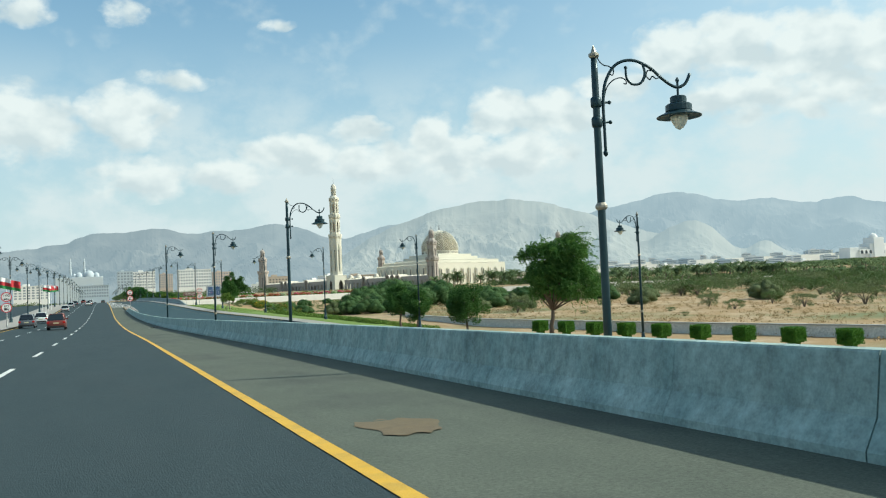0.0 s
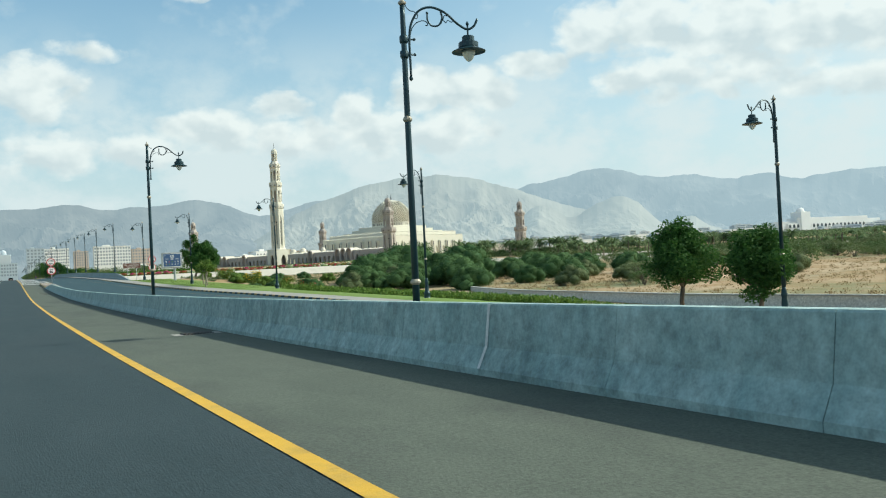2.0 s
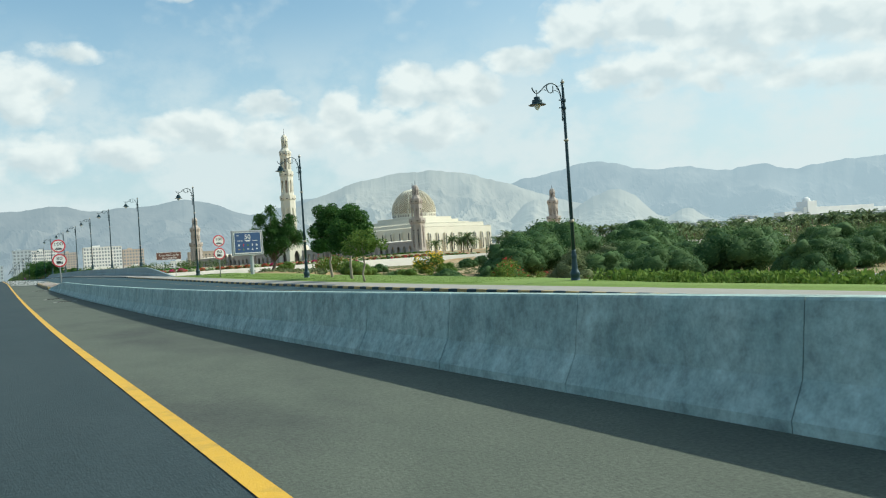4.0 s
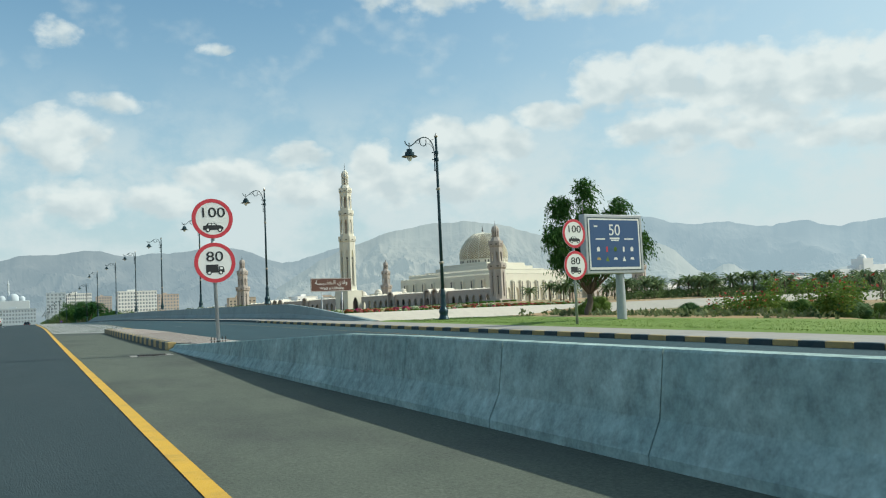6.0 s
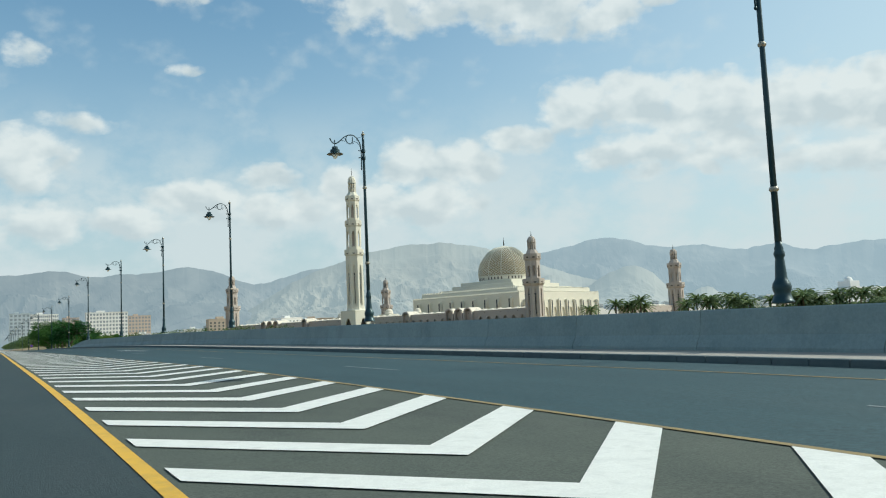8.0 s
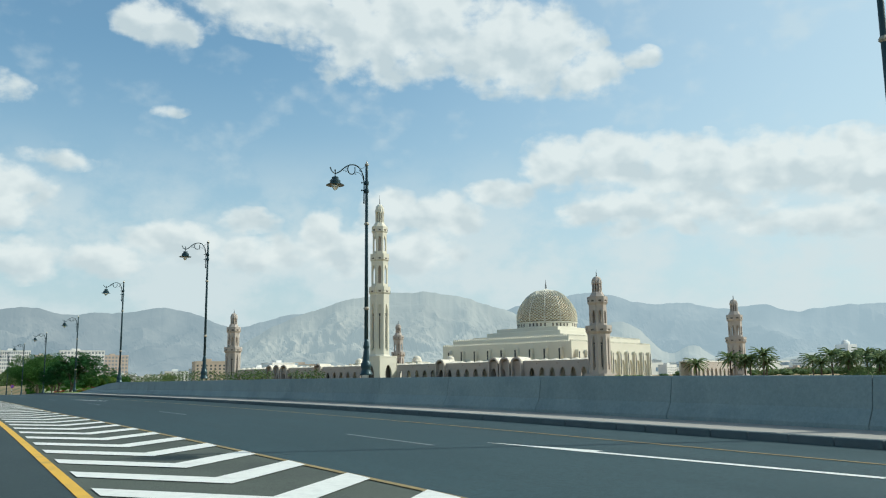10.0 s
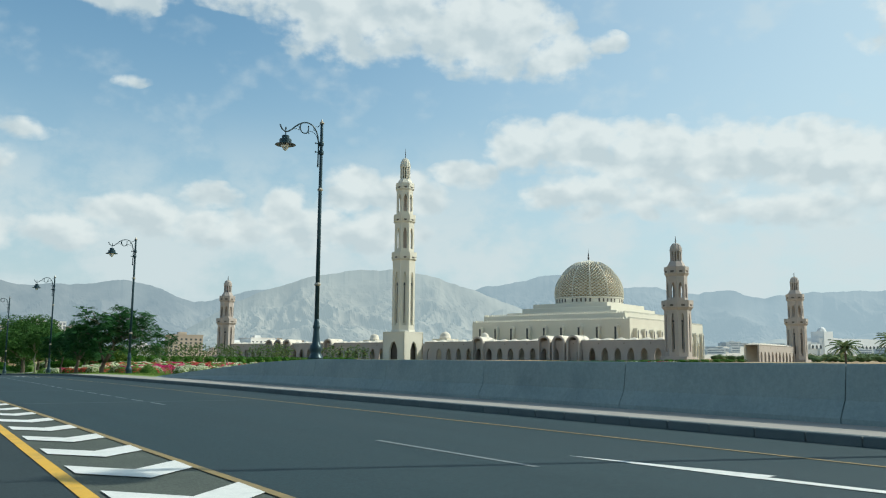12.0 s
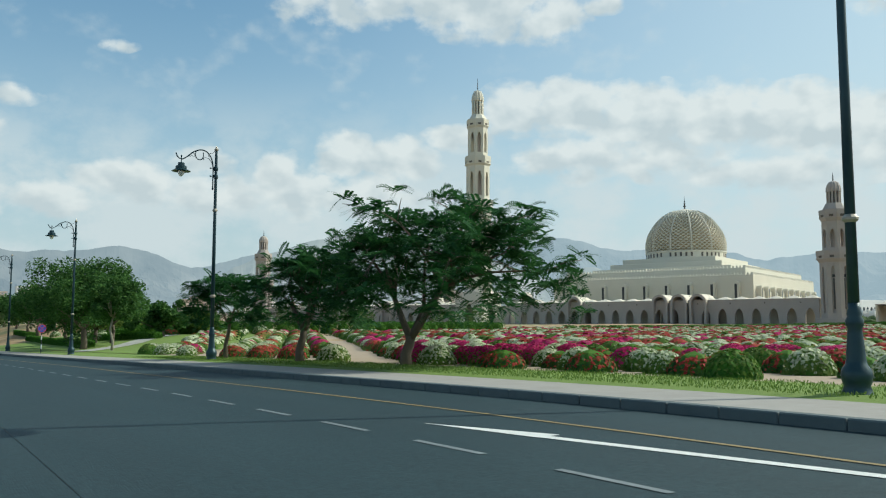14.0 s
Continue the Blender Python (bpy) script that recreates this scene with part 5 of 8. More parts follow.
for y in (38.6, 44.6, 50.6, 80.3, 162.3, 189.2, 195.3, 201.6):
    if p0 is None:
        p0 = portal(MOSQUE @ pose(0, y, 0))
    else:
        copy_thing(p0, MOSQUE @ pose(0, y, 0))

# ---- prayer hall with its stepped roof and lattice dome
CX, CY = 69.1, 69.7
hall = thing("prayer_hall", MOSQUE @ pose(CX, CY, 0), "stepped cream stone prayer hall under a lattice dome", "mosque")
for name, h_, z0, z1 in (("lower_tier", 37.2, 0, 16.3), ("middle_tier", 33.6, 16.2, 18.9), ("upper_tier", 21.5, 18.8, 22.6), ("dome_base", 18.0, 22.5, 24.6)):
    bm = bmesh.new()
    box(bm, -h_, h_, -h_, h_, z0, z1, .06)
    if name == "upper_tier":
        box(bm, -h_ - 5, h_ + 5, -h_ - 5, h_ + 5, z0, z0 + 1.7, .06)
    part(name, bm, M_CREAM, hall)
for h_, z in ((37.2, 16.3), (33.6, 18.9)):
    bm = bmesh.new()
    n = int(2 * h_ / 1.15)
    for s_ in range(4):
        for k in range(n):
            a = -h_ + 2 * h_ * (k + .5) / n
            x0, y0 = ((-h_ + .25, a), (h_ - .25, a), (a, -h_ + .25), (a, h_ - .25))[s_]
            vs = [bm.verts.new((x0 + dx, y0 + dy, z - .01)) for dx, dy in ((-.25, -.36), (.25, -.36), (.25, .36), (-.25, .36))] if s_ < 2 else [bm.verts.new((x0 + dx, y0 + dy, z - .01)) for dx, dy in ((-.36, -.25), (.36, -.25), (.36, .25), (-.36, .25))]
            hi = [bm.verts.new((x0 + (v_.co.x - x0) * .5, y0 + (v_.co.y - y0) * .5, z + .75)) for v_ in vs]
            for i in range(4):
                bm.faces.new((vs[i], vs[(i + 1) % 4], hi[(i + 1) % 4], hi[i]))
            bm.faces.new(hi)
    tagged(part("battlement", bm, M_CREAM, hall, "row of small pointed battlements"), kind="stuff")


def buttress(parent, m, h):
    bm = bmesh.new()
    box(bm, -.9, 2.2, -1.0, 1.0, 0, h - 1.0)
    n = 8
    vs = [[bm.verts.new((x_, -math.cos(math.pi * k / n), h - 1.0 + math.sin(math.pi * k / n))) for k in range(n + 1)] for x_ in (-.9, 2.2)]
    for k in range(n):
        bm.faces.new((vs[0][k], vs[0][k + 1], vs[1][k + 1], vs[1][k]))
    bm.faces.new(list(reversed(vs[0])))
    bm.faces.new(vs[1])
    bm.transform(m)
    b_ = part("buttress", bm, M_CREAM, parent)
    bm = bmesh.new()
    # near-black box puts the shade of a deep slot on the face
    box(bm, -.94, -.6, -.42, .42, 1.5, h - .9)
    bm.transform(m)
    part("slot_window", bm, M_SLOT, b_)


for k in range(9):
    buttress(hall, pose(-38.0, -32 + 8 * k, 0), 14.2)
for k in range(10):
    buttress(hall, pose(-33.5 + 7.4 * k, -38.0, 0, 0, 0, 90), 12.8)
niche = arch_panel("wall_niche", 5.0, 11, 3.2, 6.0, 2.6, .7, M_CREAM)
for k in range(9):
    piece("wall_niche", niche, hall, pose(-29.8 + 7.4 * k, -37.9, 0, 0, 0, 90))
# drum and dome
bm = bmesh.new()
lathe(bm, [(15.4, 24.4), (15.4, 25.0), (14.9, 25.1), (14.9, 27.2), (15.2, 27.3), (15.2, 27.7), (14.2, 27.8)], 48)
part("drum", bm, M_CREAM, hall)
for k in range(48):
    if k % 6 in (5,):
        continue
    bm = bmesh.new()
    a = 2 * math.pi * k / 48
    # dark block on the drum wall paints in a window's inner shade
    box(bm, 14.8, 14.96, -.36, .36, 25.4, 26.9)
    bm.transform(Matrix.Rotation(a, 4, "Z"))
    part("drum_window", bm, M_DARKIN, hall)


def dome_r(s):
    """Radius of the dome at a share s of its height."""
    return 14.8 * max(0.0, (1 - s ** 2.15)) ** .5 * (1 + .03 * math.sin(math.pi * min(1, s * 1.6)))


DZ0, DH = 27.5, 17.2
bm = bmesh.new()
rows_, around = 25, 48
rings = []
for i in range(rows_ + 1):
    s = (i / rows_) ** .93 * .93
    r = dome_r(s)
    off = .5 if i % 2 else 0
    rings.append([bm.verts.new((r * math.cos(2 * math.pi * (k + off) / around), r * math.sin(2 * math.pi * (k + off) / around), DZ0 + DH * s)) for k in range(around)])
for i in range(0, rows_ - 1):
    for k in range(around):
        o = i % 2
        a, b = rings[i][k], rings[i + 2][k]
        l_, r_ = rings[i + 1][(k - 1 + o) % around], rings[i + 1][(k + o) % around]
        bm.faces.new((a, r_, b, l_))
lat = part("dome_lattice", bm, M_CREAM, hall, "pale stone lattice of diamond openings")
wf = lat.modifiers.new("ribs", "WIREFRAME")
wf.thickness, wf.use_even_offset, wf.offset = .52, False, 0
bm = bmesh.new()
for k in range(12):
    a = 2 * math.pi * k / 12
    tube(bm, [((dome_r(s) + .05) * math.cos(a), (dome_r(s) + .05) * math.sin(a), DZ0 + DH * s) for s in np.linspace(0, .95, 18)], .27, 5)
part("dome_ribs", bm, M_CREAM, hall)
bm = bmesh.new()
lathe(bm, [(max(.1, dome_r(s) - .75), DZ0 + (DH - .5) * s) for s in np.linspace(0, .985, 16)], 40)
part("inner_dome", bm, M_GOLD, hall, "gilded inner dome", True)
bm = bmesh.new()
lathe(bm, [(dome_r(.9) + .3, DZ0 + DH * .9), (dome_r(.95) + .2, DZ0 + DH * .95), (.8, DZ0 + DH + .1), (.1, DZ0 + DH + .4)], 24)
part("dome_crown", bm, M_CREAM, hall)
bm = bmesh.new()
lathe(bm, [(.3, 44.6), (.14, 47.5), (.04, 49.9)], 8)
for z, r in ((46.0, .5), (47.0, .38), (47.8, .28)):
    bmesh.ops.create_icosphere(bm, subdivisions=2, radius=r, matrix=Matrix.Translation((0, 0, z)))
part("finial", bm, M_IRON, hall)

# ---- small courtyard domes and low halls behind the front
for x, y, s_ in ((14, 108, 1.0), (14, 133, 1.0), (16, 150, .9), (30, 141, 1.0), (20, 92, .8)):
    top = thing("courtyard_kiosk", MOSQUE @ pose(x, y, 0), "small cream block with a white cupola behind the arcade", "kiosk", "courtyard kiosks")
    bm = bmesh.new()
    box(bm, -4 * s_, 4 * s_, -4 * s_, 4 * s_, 0, 8.8, .05)
    part("block", bm, M_CREAM, top)
    bm = bmesh.new()
    lathe(bm, [(2.4 * s_, 8.7), (2.4 * s_, 9.5)] + [(2.3 * s_ * math.cos(q), 9.5 + 2.3 * s_ * math.sin(q)) for q in np.linspace(0, 1.5, 7)], 20)
    part("cupola", bm, M_CREAMROOF, top, "white cupola", True)
bm = bmesh.new()
box(bm, 60, 118, 118, 200, 0, 8.2, .1)
ob = part("library_block", bm, M_STONE)
ob.matrix_basis = MOSQUE
tagged(ob, "low pinkish stone hall across the courtyard", "hall")

# ---------------------------------------------------------------- plants


def leaf_cloud(rng, centres, radii, count, size, droop=0.0, flat_=0.6):
    """Many small leaves scattered in rounded clumps: arrays of corners and faces."""
    c = np.asarray(centres, float)
    r = np.asarray(radii, float)
    wgt = r[:, 0] * r[:, 1] * r[:, 2]
    pick = rng.choice(len(c), size=count, p=wgt / wgt.sum())
    d = rng.normal(size=(count, 3))
    d /= np.linalg.norm(d, axis=1)[:, None]
    rad = rng.random(count) ** .38
    p = c[pick] + d * rad[:, None] * r[pick]
    a = rng.normal(size=(count, 3))
    a[:, 2] *= flat_
    a[:, 2] -= droop
    a /= np.linalg.norm(a, axis=1)[:, None]
    b = np.cross(a, rng.normal(size=(count, 3)))
    b /= np.linalg.norm(b, axis=1)[:, None] + 1e-9
    s = size * (.6 + .8 * rng.random(count))[:, None]
    v = np.empty((count, 4, 3))
    v[:, 0] = p - a * s
    v[:, 1] = p + b * s * .45
    v[:, 2] = p + a * s
    v[:, 3] = p - b * s * .45
    return v.reshape(-1, 3)


def leaves_mesh(name, v, material, index=None):
    n = len(v) // 4
    me = bpy.data.meshes.new(name)
    me.vertices.add(4 * n)
    me.vertices.foreach_set("co", np.ascontiguousarray(v, dtype=np.float32).ravel())
    me.loops.add(4 * n)
    me.loops.foreach_set("vertex_index", np.arange(4 * n, dtype=np.int32))
    me.polygons.add(n)
    me.polygons.foreach_set("loop_start", np.arange(0, 4 * n, 4, dtype=np.int32))
    me.polygons.foreach_set("loop_total", np.full(n, 4, dtype=np.int32))
    for m in material if isinstance(material, (list, tuple)) else (material,):
        me.materials.append(m)
    if index is not None:
        me.polygons.foreach_set("material_index", np.asarray(index, dtype=np.int32))
    me.update(calc_edges=True)
    return me


def tree(name, x, y, z, height, spread, trunk_h, seed, leaf, count, size, label, bark=None, lean=0.0, clumps=26, droop=0.0, umbrella=0.0, trunk_r=.14, forks=7, open_=1.0, category="tree", group=""):
    """A tapered trunk that forks into limbs, each ending in clumps of leaves."""
    rng = np.random.default_rng(seed)
    top = thing(name, pose(x, y, z, 0, 0, seed * 37 % 360), label, category, group)
    bm = bmesh.new()
    fork = Vector((lean * trunk_h, 0, trunk_h))
    wob_ = [Vector((rng.normal() * .05 * trunk_h, rng.normal() * .05 * trunk_h, 0)) for _ in range(3)]
    tube(bm, [Vector((0, 0, -.3)), fork * .3 + wob_[0], fork * .65 + wob_[1], fork], [trunk_r * 1.35, trunk_r * 1.05, trunk_r * .9, trunk_r * .8], 8)
    low = trunk_h * .92
    mid, half, R = (low + height) / 2, (height - low) / 2, spread / 2
    cx0 = lean * trunk_h
    cs, rs = [], []
    for k in range(clumps):
        a = 2.399963 * k + rng.normal() * .25
        if umbrella:
            d = R * (.12 + .8 * math.sqrt((k + .5) / clumps))
            zz = low + (height - low) * (.3 + .58 * (1 - (d / R) ** 2) ** .6 + .1 * rng.normal())
            p = Vector((cx0 + d * math.cos(a), d * math.sin(a), min(height * .97, max(low * .95, zz))))
        else:
            u_ = 1 - 2 * (k + .5) / clumps
            q = (.48 + .4 * rng.random()) * (1 + .25 * max(-1.5, min(1.6, rng.normal())))
            c_ = math.sqrt(1 - u_ * u_)
            p = Vector((cx0 + R * q * c_ * math.cos(a) * (1.08 - .25 * u_), R * q * c_ * math.sin(a) * (1.08 - .25 * u_), mid + half * q * u_ * 1.05))
        cs.append(p)
        r = spread * (.09 + .11 * rng.random()) * open_
        rs.append((r, r, r * (.42 if umbrella else .85)))
    for k in range(forks * 2):
        e = cs[int(k * clumps / (forks * 2))]
        m1 = fork.lerp(e, .5) + Vector((rng.normal() * .05 * spread, rng.normal() * .05 * spread, .04 * height))
        tube(bm, [fork, m1, e], [trunk_r * .5, trunk_r * .3, trunk_r * .08], 6)
    part("trunk", bm, bark or M_BARK, top, smooth=True)
    v = leaf_cloud(rng, cs, rs, count, size, droop)
    crown = new("crown", leaves_mesh("crown", v, leaf))
    crown.parent = top
    return top


def weeping_tree(name, x, y, z, height, spread, trunk_h, seed, leaf, strands, size, label, wind=(.5, -.2), sag=1.25, low=1.2, trunk_r=.2, limbs=13, length=1.5, per=26, category="tree", bark=None, lobes=(), aside=(1, 0)):
    """A forked trunk whose limbs carry hanging, wind-blown strands of small narrow leaves."""
    rng = np.random.default_rng(seed)
    top = thing(name, pose(x, y, z), label, category)
    bm = bmesh.new()
    fork = Vector((.12 * trunk_h, .05 * trunk_h, trunk_h))
    tube(bm, [Vector((0, 0, -.3)), fork * .35 + Vector((-.08, .05, 0)), fork * .7 + Vector((.06, 0, 0)), fork], [trunk_r * 1.35, trunk_r * 1.05, trunk_r * .9, trunk_r * .8], 8)
    R = spread / 2
    starts, outs = [], []
    for u_, w_, z_, ru, rz_ in lobes:
        e = Vector((u_ * aside[0] - w_ * aside[1], u_ * aside[1] + w_ * aside[0], z_))
        m1 = fork.lerp(e, .5) + Vector((rng.normal() * .2, rng.normal() * .2, .3))
        tube(bm, [fork, m1, e], [trunk_r * .5, trunk_r * .28, trunk_r * .06], 6)
        for q in range(int(strands * ru * ru * rz_ / sum(l[3] ** 2 * l[4] for l in lobes))):
            g_ = Vector((rng.normal(), rng.normal(), rng.normal()))
            g_ = g_.normalized() * rng.random() ** .4
            g_ = Vector((g_.x * ru, g_.y * ru, g_.z * rz_))
            starts.append(np.array(e + g_) + np.array((0, 0, .35)))
            outs.append(np.array((g_.x * .35 + wind[0], g_.y * .35 + wind[1], .3 + .3 * rng.random())))
    for k in range(0 if lobes else limbs):
        a = 2.399963 * k + rng.normal() * .35
        u_ = (k + .5) / limbs
        reach = R * (.35 + .55 * math.sin(math.pi * (.18 + .75 * u_))) * (.75 + .4 * rng.random())
        hgt = trunk_h * .8 + (height - trunk_h * .8) * (.12 + .84 * u_)
        e = Vector((fork.x + reach * math.cos(a) + wind[0] * u_ * 1.6, fork.y + reach * math.sin(a) + wind[1] * u_ * 1.6, hgt - .5))
        m1 = fork.lerp(e, .5) + Vector((rng.normal() * .25, rng.normal() * .25, .25))
        tube(bm, [fork, m1, e], [trunk_r * .5, trunk_r * .28, trunk_r * .06], 6)
        for q in range(strands // limbs):
            w_ = .3 + .75 * rng.random() ** .7
            p = fork.lerp(m1, min(1, w_ * 2)) if w_ < .5 else m1.lerp(e, (w_ - .5) * 2)
            g_ = Vector((rng.normal(), rng.normal(), rng.normal() * .8)) * (.085 * spread * (.55 + .5 * w_))
            starts.append(np.array(p + g_))
            o = Vector((p.x - fork.x + g_.x, p.y - fork.y + g_.y, 0))
            outs.append(np.array((o.normalized() if o.length > .01 else Vector((1, 0, 0))) * .55 + Vector((wind[0], wind[1], .45 + .35 * rng.random()))))
    part("trunk", bm, bark or M_BARK, top, smooth=True)
    n = len(starts)
    P, D = np.array(starts), np.array(outs) + rng.normal(size=(n, 3)) * .35
    L = length * (.5 + .8 * rng.random(n))
    s_ = np.linspace(.03, 1, per)
    pts = P[:, None, :] + (D[:, None, :] * s_[None, :, None] + np.array([0, 0, -sag])[None, None, :] * (s_ ** 2)[None, :, None]) * L[:, None, None]
    pts = pts.reshape(-1, 3) + rng.normal(size=(n * per, 3)) * .07
    pts[:, 2] = np.maximum(pts[:, 2], low + .5 * rng.random(n * per))
    m = len(pts)
    a = (D[:, None, :] + np.array([0, 0, -2 * sag])[None, None, :] * s_[None, :, None]).reshape(-1, 3) + rng.normal(size=(m, 3)) * .45
    a /= np.linalg.norm(a, axis=1)[:, None]
    b = np.cross(a, rng.normal(size=(m, 3)))
    b /= np.linalg.norm(b, axis=1)[:, None] + 1e-9
    z_ = size * (.6 + .8 * rng.random(m))[:, None]
    v = np.stack([pts - a * z_, pts + b * z_ * .26, pts + a * z_, pts - b * z_ * .26], 1).reshape(-1, 3)
    crown = new("crown", leaves_mesh("crown", v, leaf))
    crown.parent = top
    return top


def tiered_tree(name, x, y, z, height, spread, trunk_h, seed, sprays, label, trunk_r=.18, leaf=None, limbs=11, group="", shift=(0, 0), fronds=8):
    """A low-forked tree whose spreading limbs carry flat sprays of pinnate fronds in tiers."""
    rng = np.random.default_rng(seed)
    top = thing(name, pose(x, y, z), label, "tree", group)
    bm = bmesh.new()
    fork = Vector((.1, -.05, trunk_h))
    tube(bm, [Vector((0, 0, -.3)), Vector((-.06, .04, trunk_h * .4)), Vector((.08, -.02, trunk_h * .75)), fork], [trunk_r * 1.4, trunk_r * 1.05, trunk_r * .92, trunk_r * .85], 9)
    R = spread / 2
    off = Vector((shift[0], shift[1], 0))
    tips, boughs = [], []
    for k in range(3):
        a = 2.2 * k + .5 + rng.normal() * .2
        b_ = fork + Vector((R * .2 * math.cos(a), R * .2 * math.sin(a), (height - trunk_h) * (.2 + .07 * k))) + off * .2
        tube(bm, [fork - Vector((0, 0, .1)), fork.lerp(b_, .5) + Vector((0, 0, -.08)), b_], [trunk_r * .78, trunk_r * .6, trunk_r * .48], 7)
        boughs.append(b_)
    for k in range(limbs):
        a = 2.399963 * k + rng.normal() * .3
        u_ = (k + .5) / limbs
        d = R * (.25 + .55 * u_)
        e = Vector((d * math.cos(a), d * math.sin(a), trunk_h + (height - trunk_h) * (.88 - .5 * u_ ** 1.5))) + off * (.5 + .5 * u_)
        b0 = min(boughs, key=lambda q: (q - e).length)
        m1 = b0.lerp(e, .5) + Vector((rng.normal() * .2, rng.normal() * .2, .2))
        tube(bm, [b0, b0.lerp(m1, .5) + Vector((0, 0, .08)), m1, e], [trunk_r * .4, trunk_r * .32, trunk_r * .22, trunk_r * .07], 6)
        for q in range(4):
            b_ = m1.lerp(e, .15 + .28 * q)
            e2 = b_ + Vector((max(-.36, min(.36, rng.normal() * .24)) * R, max(-.36, min(.36, rng.normal() * .24)) * R, .1 + .6 * rng.random()))
            e2.z = min(e2.z, height * .96)
            over = math.hypot(e2.x - off.x, e2.y - off.y) / (R * .92)
            if over > 1:
                e2 = Vector((off.x + (e2.x - off.x) / over, off.y + (e2.y - off.y) / over, e2.z))
            tube(bm, [b_, b_.lerp(e2, .5) + Vector((0, 0, .12)), e2], [trunk_r * .16, trunk_r * .1, trunk_r * .05], 5)
            tips += [b_.lerp(e2, .6), e2, e2]
        tips += [m1.lerp(e, .75), e]
    lobes = rng.random(9) * .34 + .72
    cs = []
    for k in range(sprays):
        if k % 5 < 2:
            c = tips[int(rng.integers(len(tips)))] + Vector((rng.normal() * .3, rng.normal() * .3, rng.normal() * .16))
        else:
            a = rng.random() * 2 * math.pi
            rim = float(np.interp(a / (2 * math.pi) * 9, range(10), list(lobes) + [lobes[0]]))
            d = R * rim * math.sqrt(rng.random())
            roof = trunk_h + (height - trunk_h) * math.sqrt(max(.05, 1 - (d / (R * 1.05)) ** 2))
            floor_ = .34 * height - .1 * height * (d / R) + .2 * rng.random()
            tier = floor_ + (roof - floor_) * (.1 + .9 * rng.random() ** .8)
            c = Vector((d * math.cos(a), d * math.sin(a), round(tier / .62) * .62 + rng.normal() * .17)) + off
        cs.append(c)
        if k % 8 == 0:
            near = min(tips, key=lambda q: (q - c).length)
            tube(bm, [near, near.lerp(c, .5) + Vector((0, 0, .06)), c], [trunk_r * .06, trunk_r * .045, trunk_r * .03], 4)
    part("trunk", bm, M_BARK, top, smooth=True)
    n, pairs = sprays * fronds, 9
    C = np.repeat(np.array([tuple(c) for c in cs]), fronds, axis=0) + rng.normal(size=(n, 3)) * np.array((.09, .09, .05))
    th = (np.tile(np.arange(fronds), sprays) + .5 * rng.random(n)) * (2 * math.pi / fronds) + np.repeat(rng.random(sprays) * 6.3, fronds)
    D = np.stack([np.cos(th), np.sin(th), .22 + .4 * rng.normal(size=n)], 1)
    S = np.stack([-np.sin(th), np.cos(th), .35 * rng.normal(size=n)], 1)
    L = .34 + .34 * rng.random(n)
    vs = []
    for j in range(pairs):
        q = .12 + .88 * j / (pairs - 1)
        base = C + D * (L * q)[:, None]
        base[:, 2] -= .42 * L * q * q
        ll = (.07 + .12 * math.sin(math.pi * (.12 + .8 * q))) * (.8 + .4 * rng.random(n))[:, None]
        for sg in (-1, 1):
            out = S * sg + D * .35
            vs.append(np.stack([base, base + out * ll * .55 + D * .032, base + out * ll, base + out * ll * .5 - D * .032], 1).reshape(-1, 3))
    crown = new("crown", leaves_mesh("crown", np.concatenate(vs), leaf or M_LEAF3))
    crown.parent = top
    return top


weeping_tree("ghaf_tree", 46.7, 84.5, -4.3, 12.1, 9.2, 2.6, 5, M_GHAF, 2700, .15, "tall wind-blown feathery green tree on the dry plain", wind=(.42, -.3), sag=.62, low=1.7, trunk_r=.24, length=1.5, per=22, aside=(.76, -.65),
             lobes=((-3.0, .2, 8.6, .8, .7), (-1.9, -.3, 9.0, .8, .9), (.3, -.5, 8.7, 1.4, 1.2), (2.2, .3, 10.0, 1.1, .8), (2.9, -.4, 8.7, 1.2, 1.0), (1.0, .8, 6.7, 1.8, 1.5), (-1.2, -.6, 6.3, 1.4, 1.6), (2.8, .6, 6.5, 1.3, 1.2), (4.6, -.2, 5.2, .8, .7), (4.2, .5, 4.0, .8, .6), (-.4, 1.0, 4.7, 1.3, .8), (2.0, -.9, 4.5, 1.2, .9), (-1.8, .4, 4.5, .9, .8)))
tree("street_tree", 34.2, 79.7, -4.1, 5.9, 3.5, 2.2, 6, M_LEAF, 15000, .095, "small dense dark green tree behind the slip road", open_=1.3, clumps=40, group="trees along the slip road")
tree("street_tree", 32.3, 94.6, -3.8, 6.1, 3.3, 2.2, 7, M_LEAF, 15000, .095, "small dense dark green tree behind the slip road", open_=1.3, clumps=40, group="trees along the slip road")
tree("street_tree", 32.6, 89.4, -3.9, 5.3, 3.3, 2.0, 8, M_LEAF, 15000, .095, "small dense dark green tree behind the slip road", open_=1.3, clumps=40, group="trees along the slip road")
tree("street_tree", 24.9, 185.4, -1.4, 6.4, 3.0, 2.2, 9, M_LEAF, 17000, .1, "leafy dark green tree on the lawn", bark=M_PALEBARK, trunk_r=.1, open_=1.25, clumps=36, group="trees on the lawn")
tree("street_tree", 24.2, 179.3, -1.5, 5.4, 3.2, 2.1, 10, M_LEAF, 17000, .1, "leafy dark green tree on the lawn", bark=M_PALEBARK, trunk_r=.1, open_=1.25, clumps=36, group="trees on the lawn")
tree("young_tree", 22.9, 173.6, -1.5, 3.6, 2.8, 1.9, 11, M_LEAF2, 3200, .09, "young sparse tree with a pale bent trunk on the lawn", bark=M_PALEBARK, clumps=26, trunk_r=.07, group="trees on the lawn", lean=-.15)
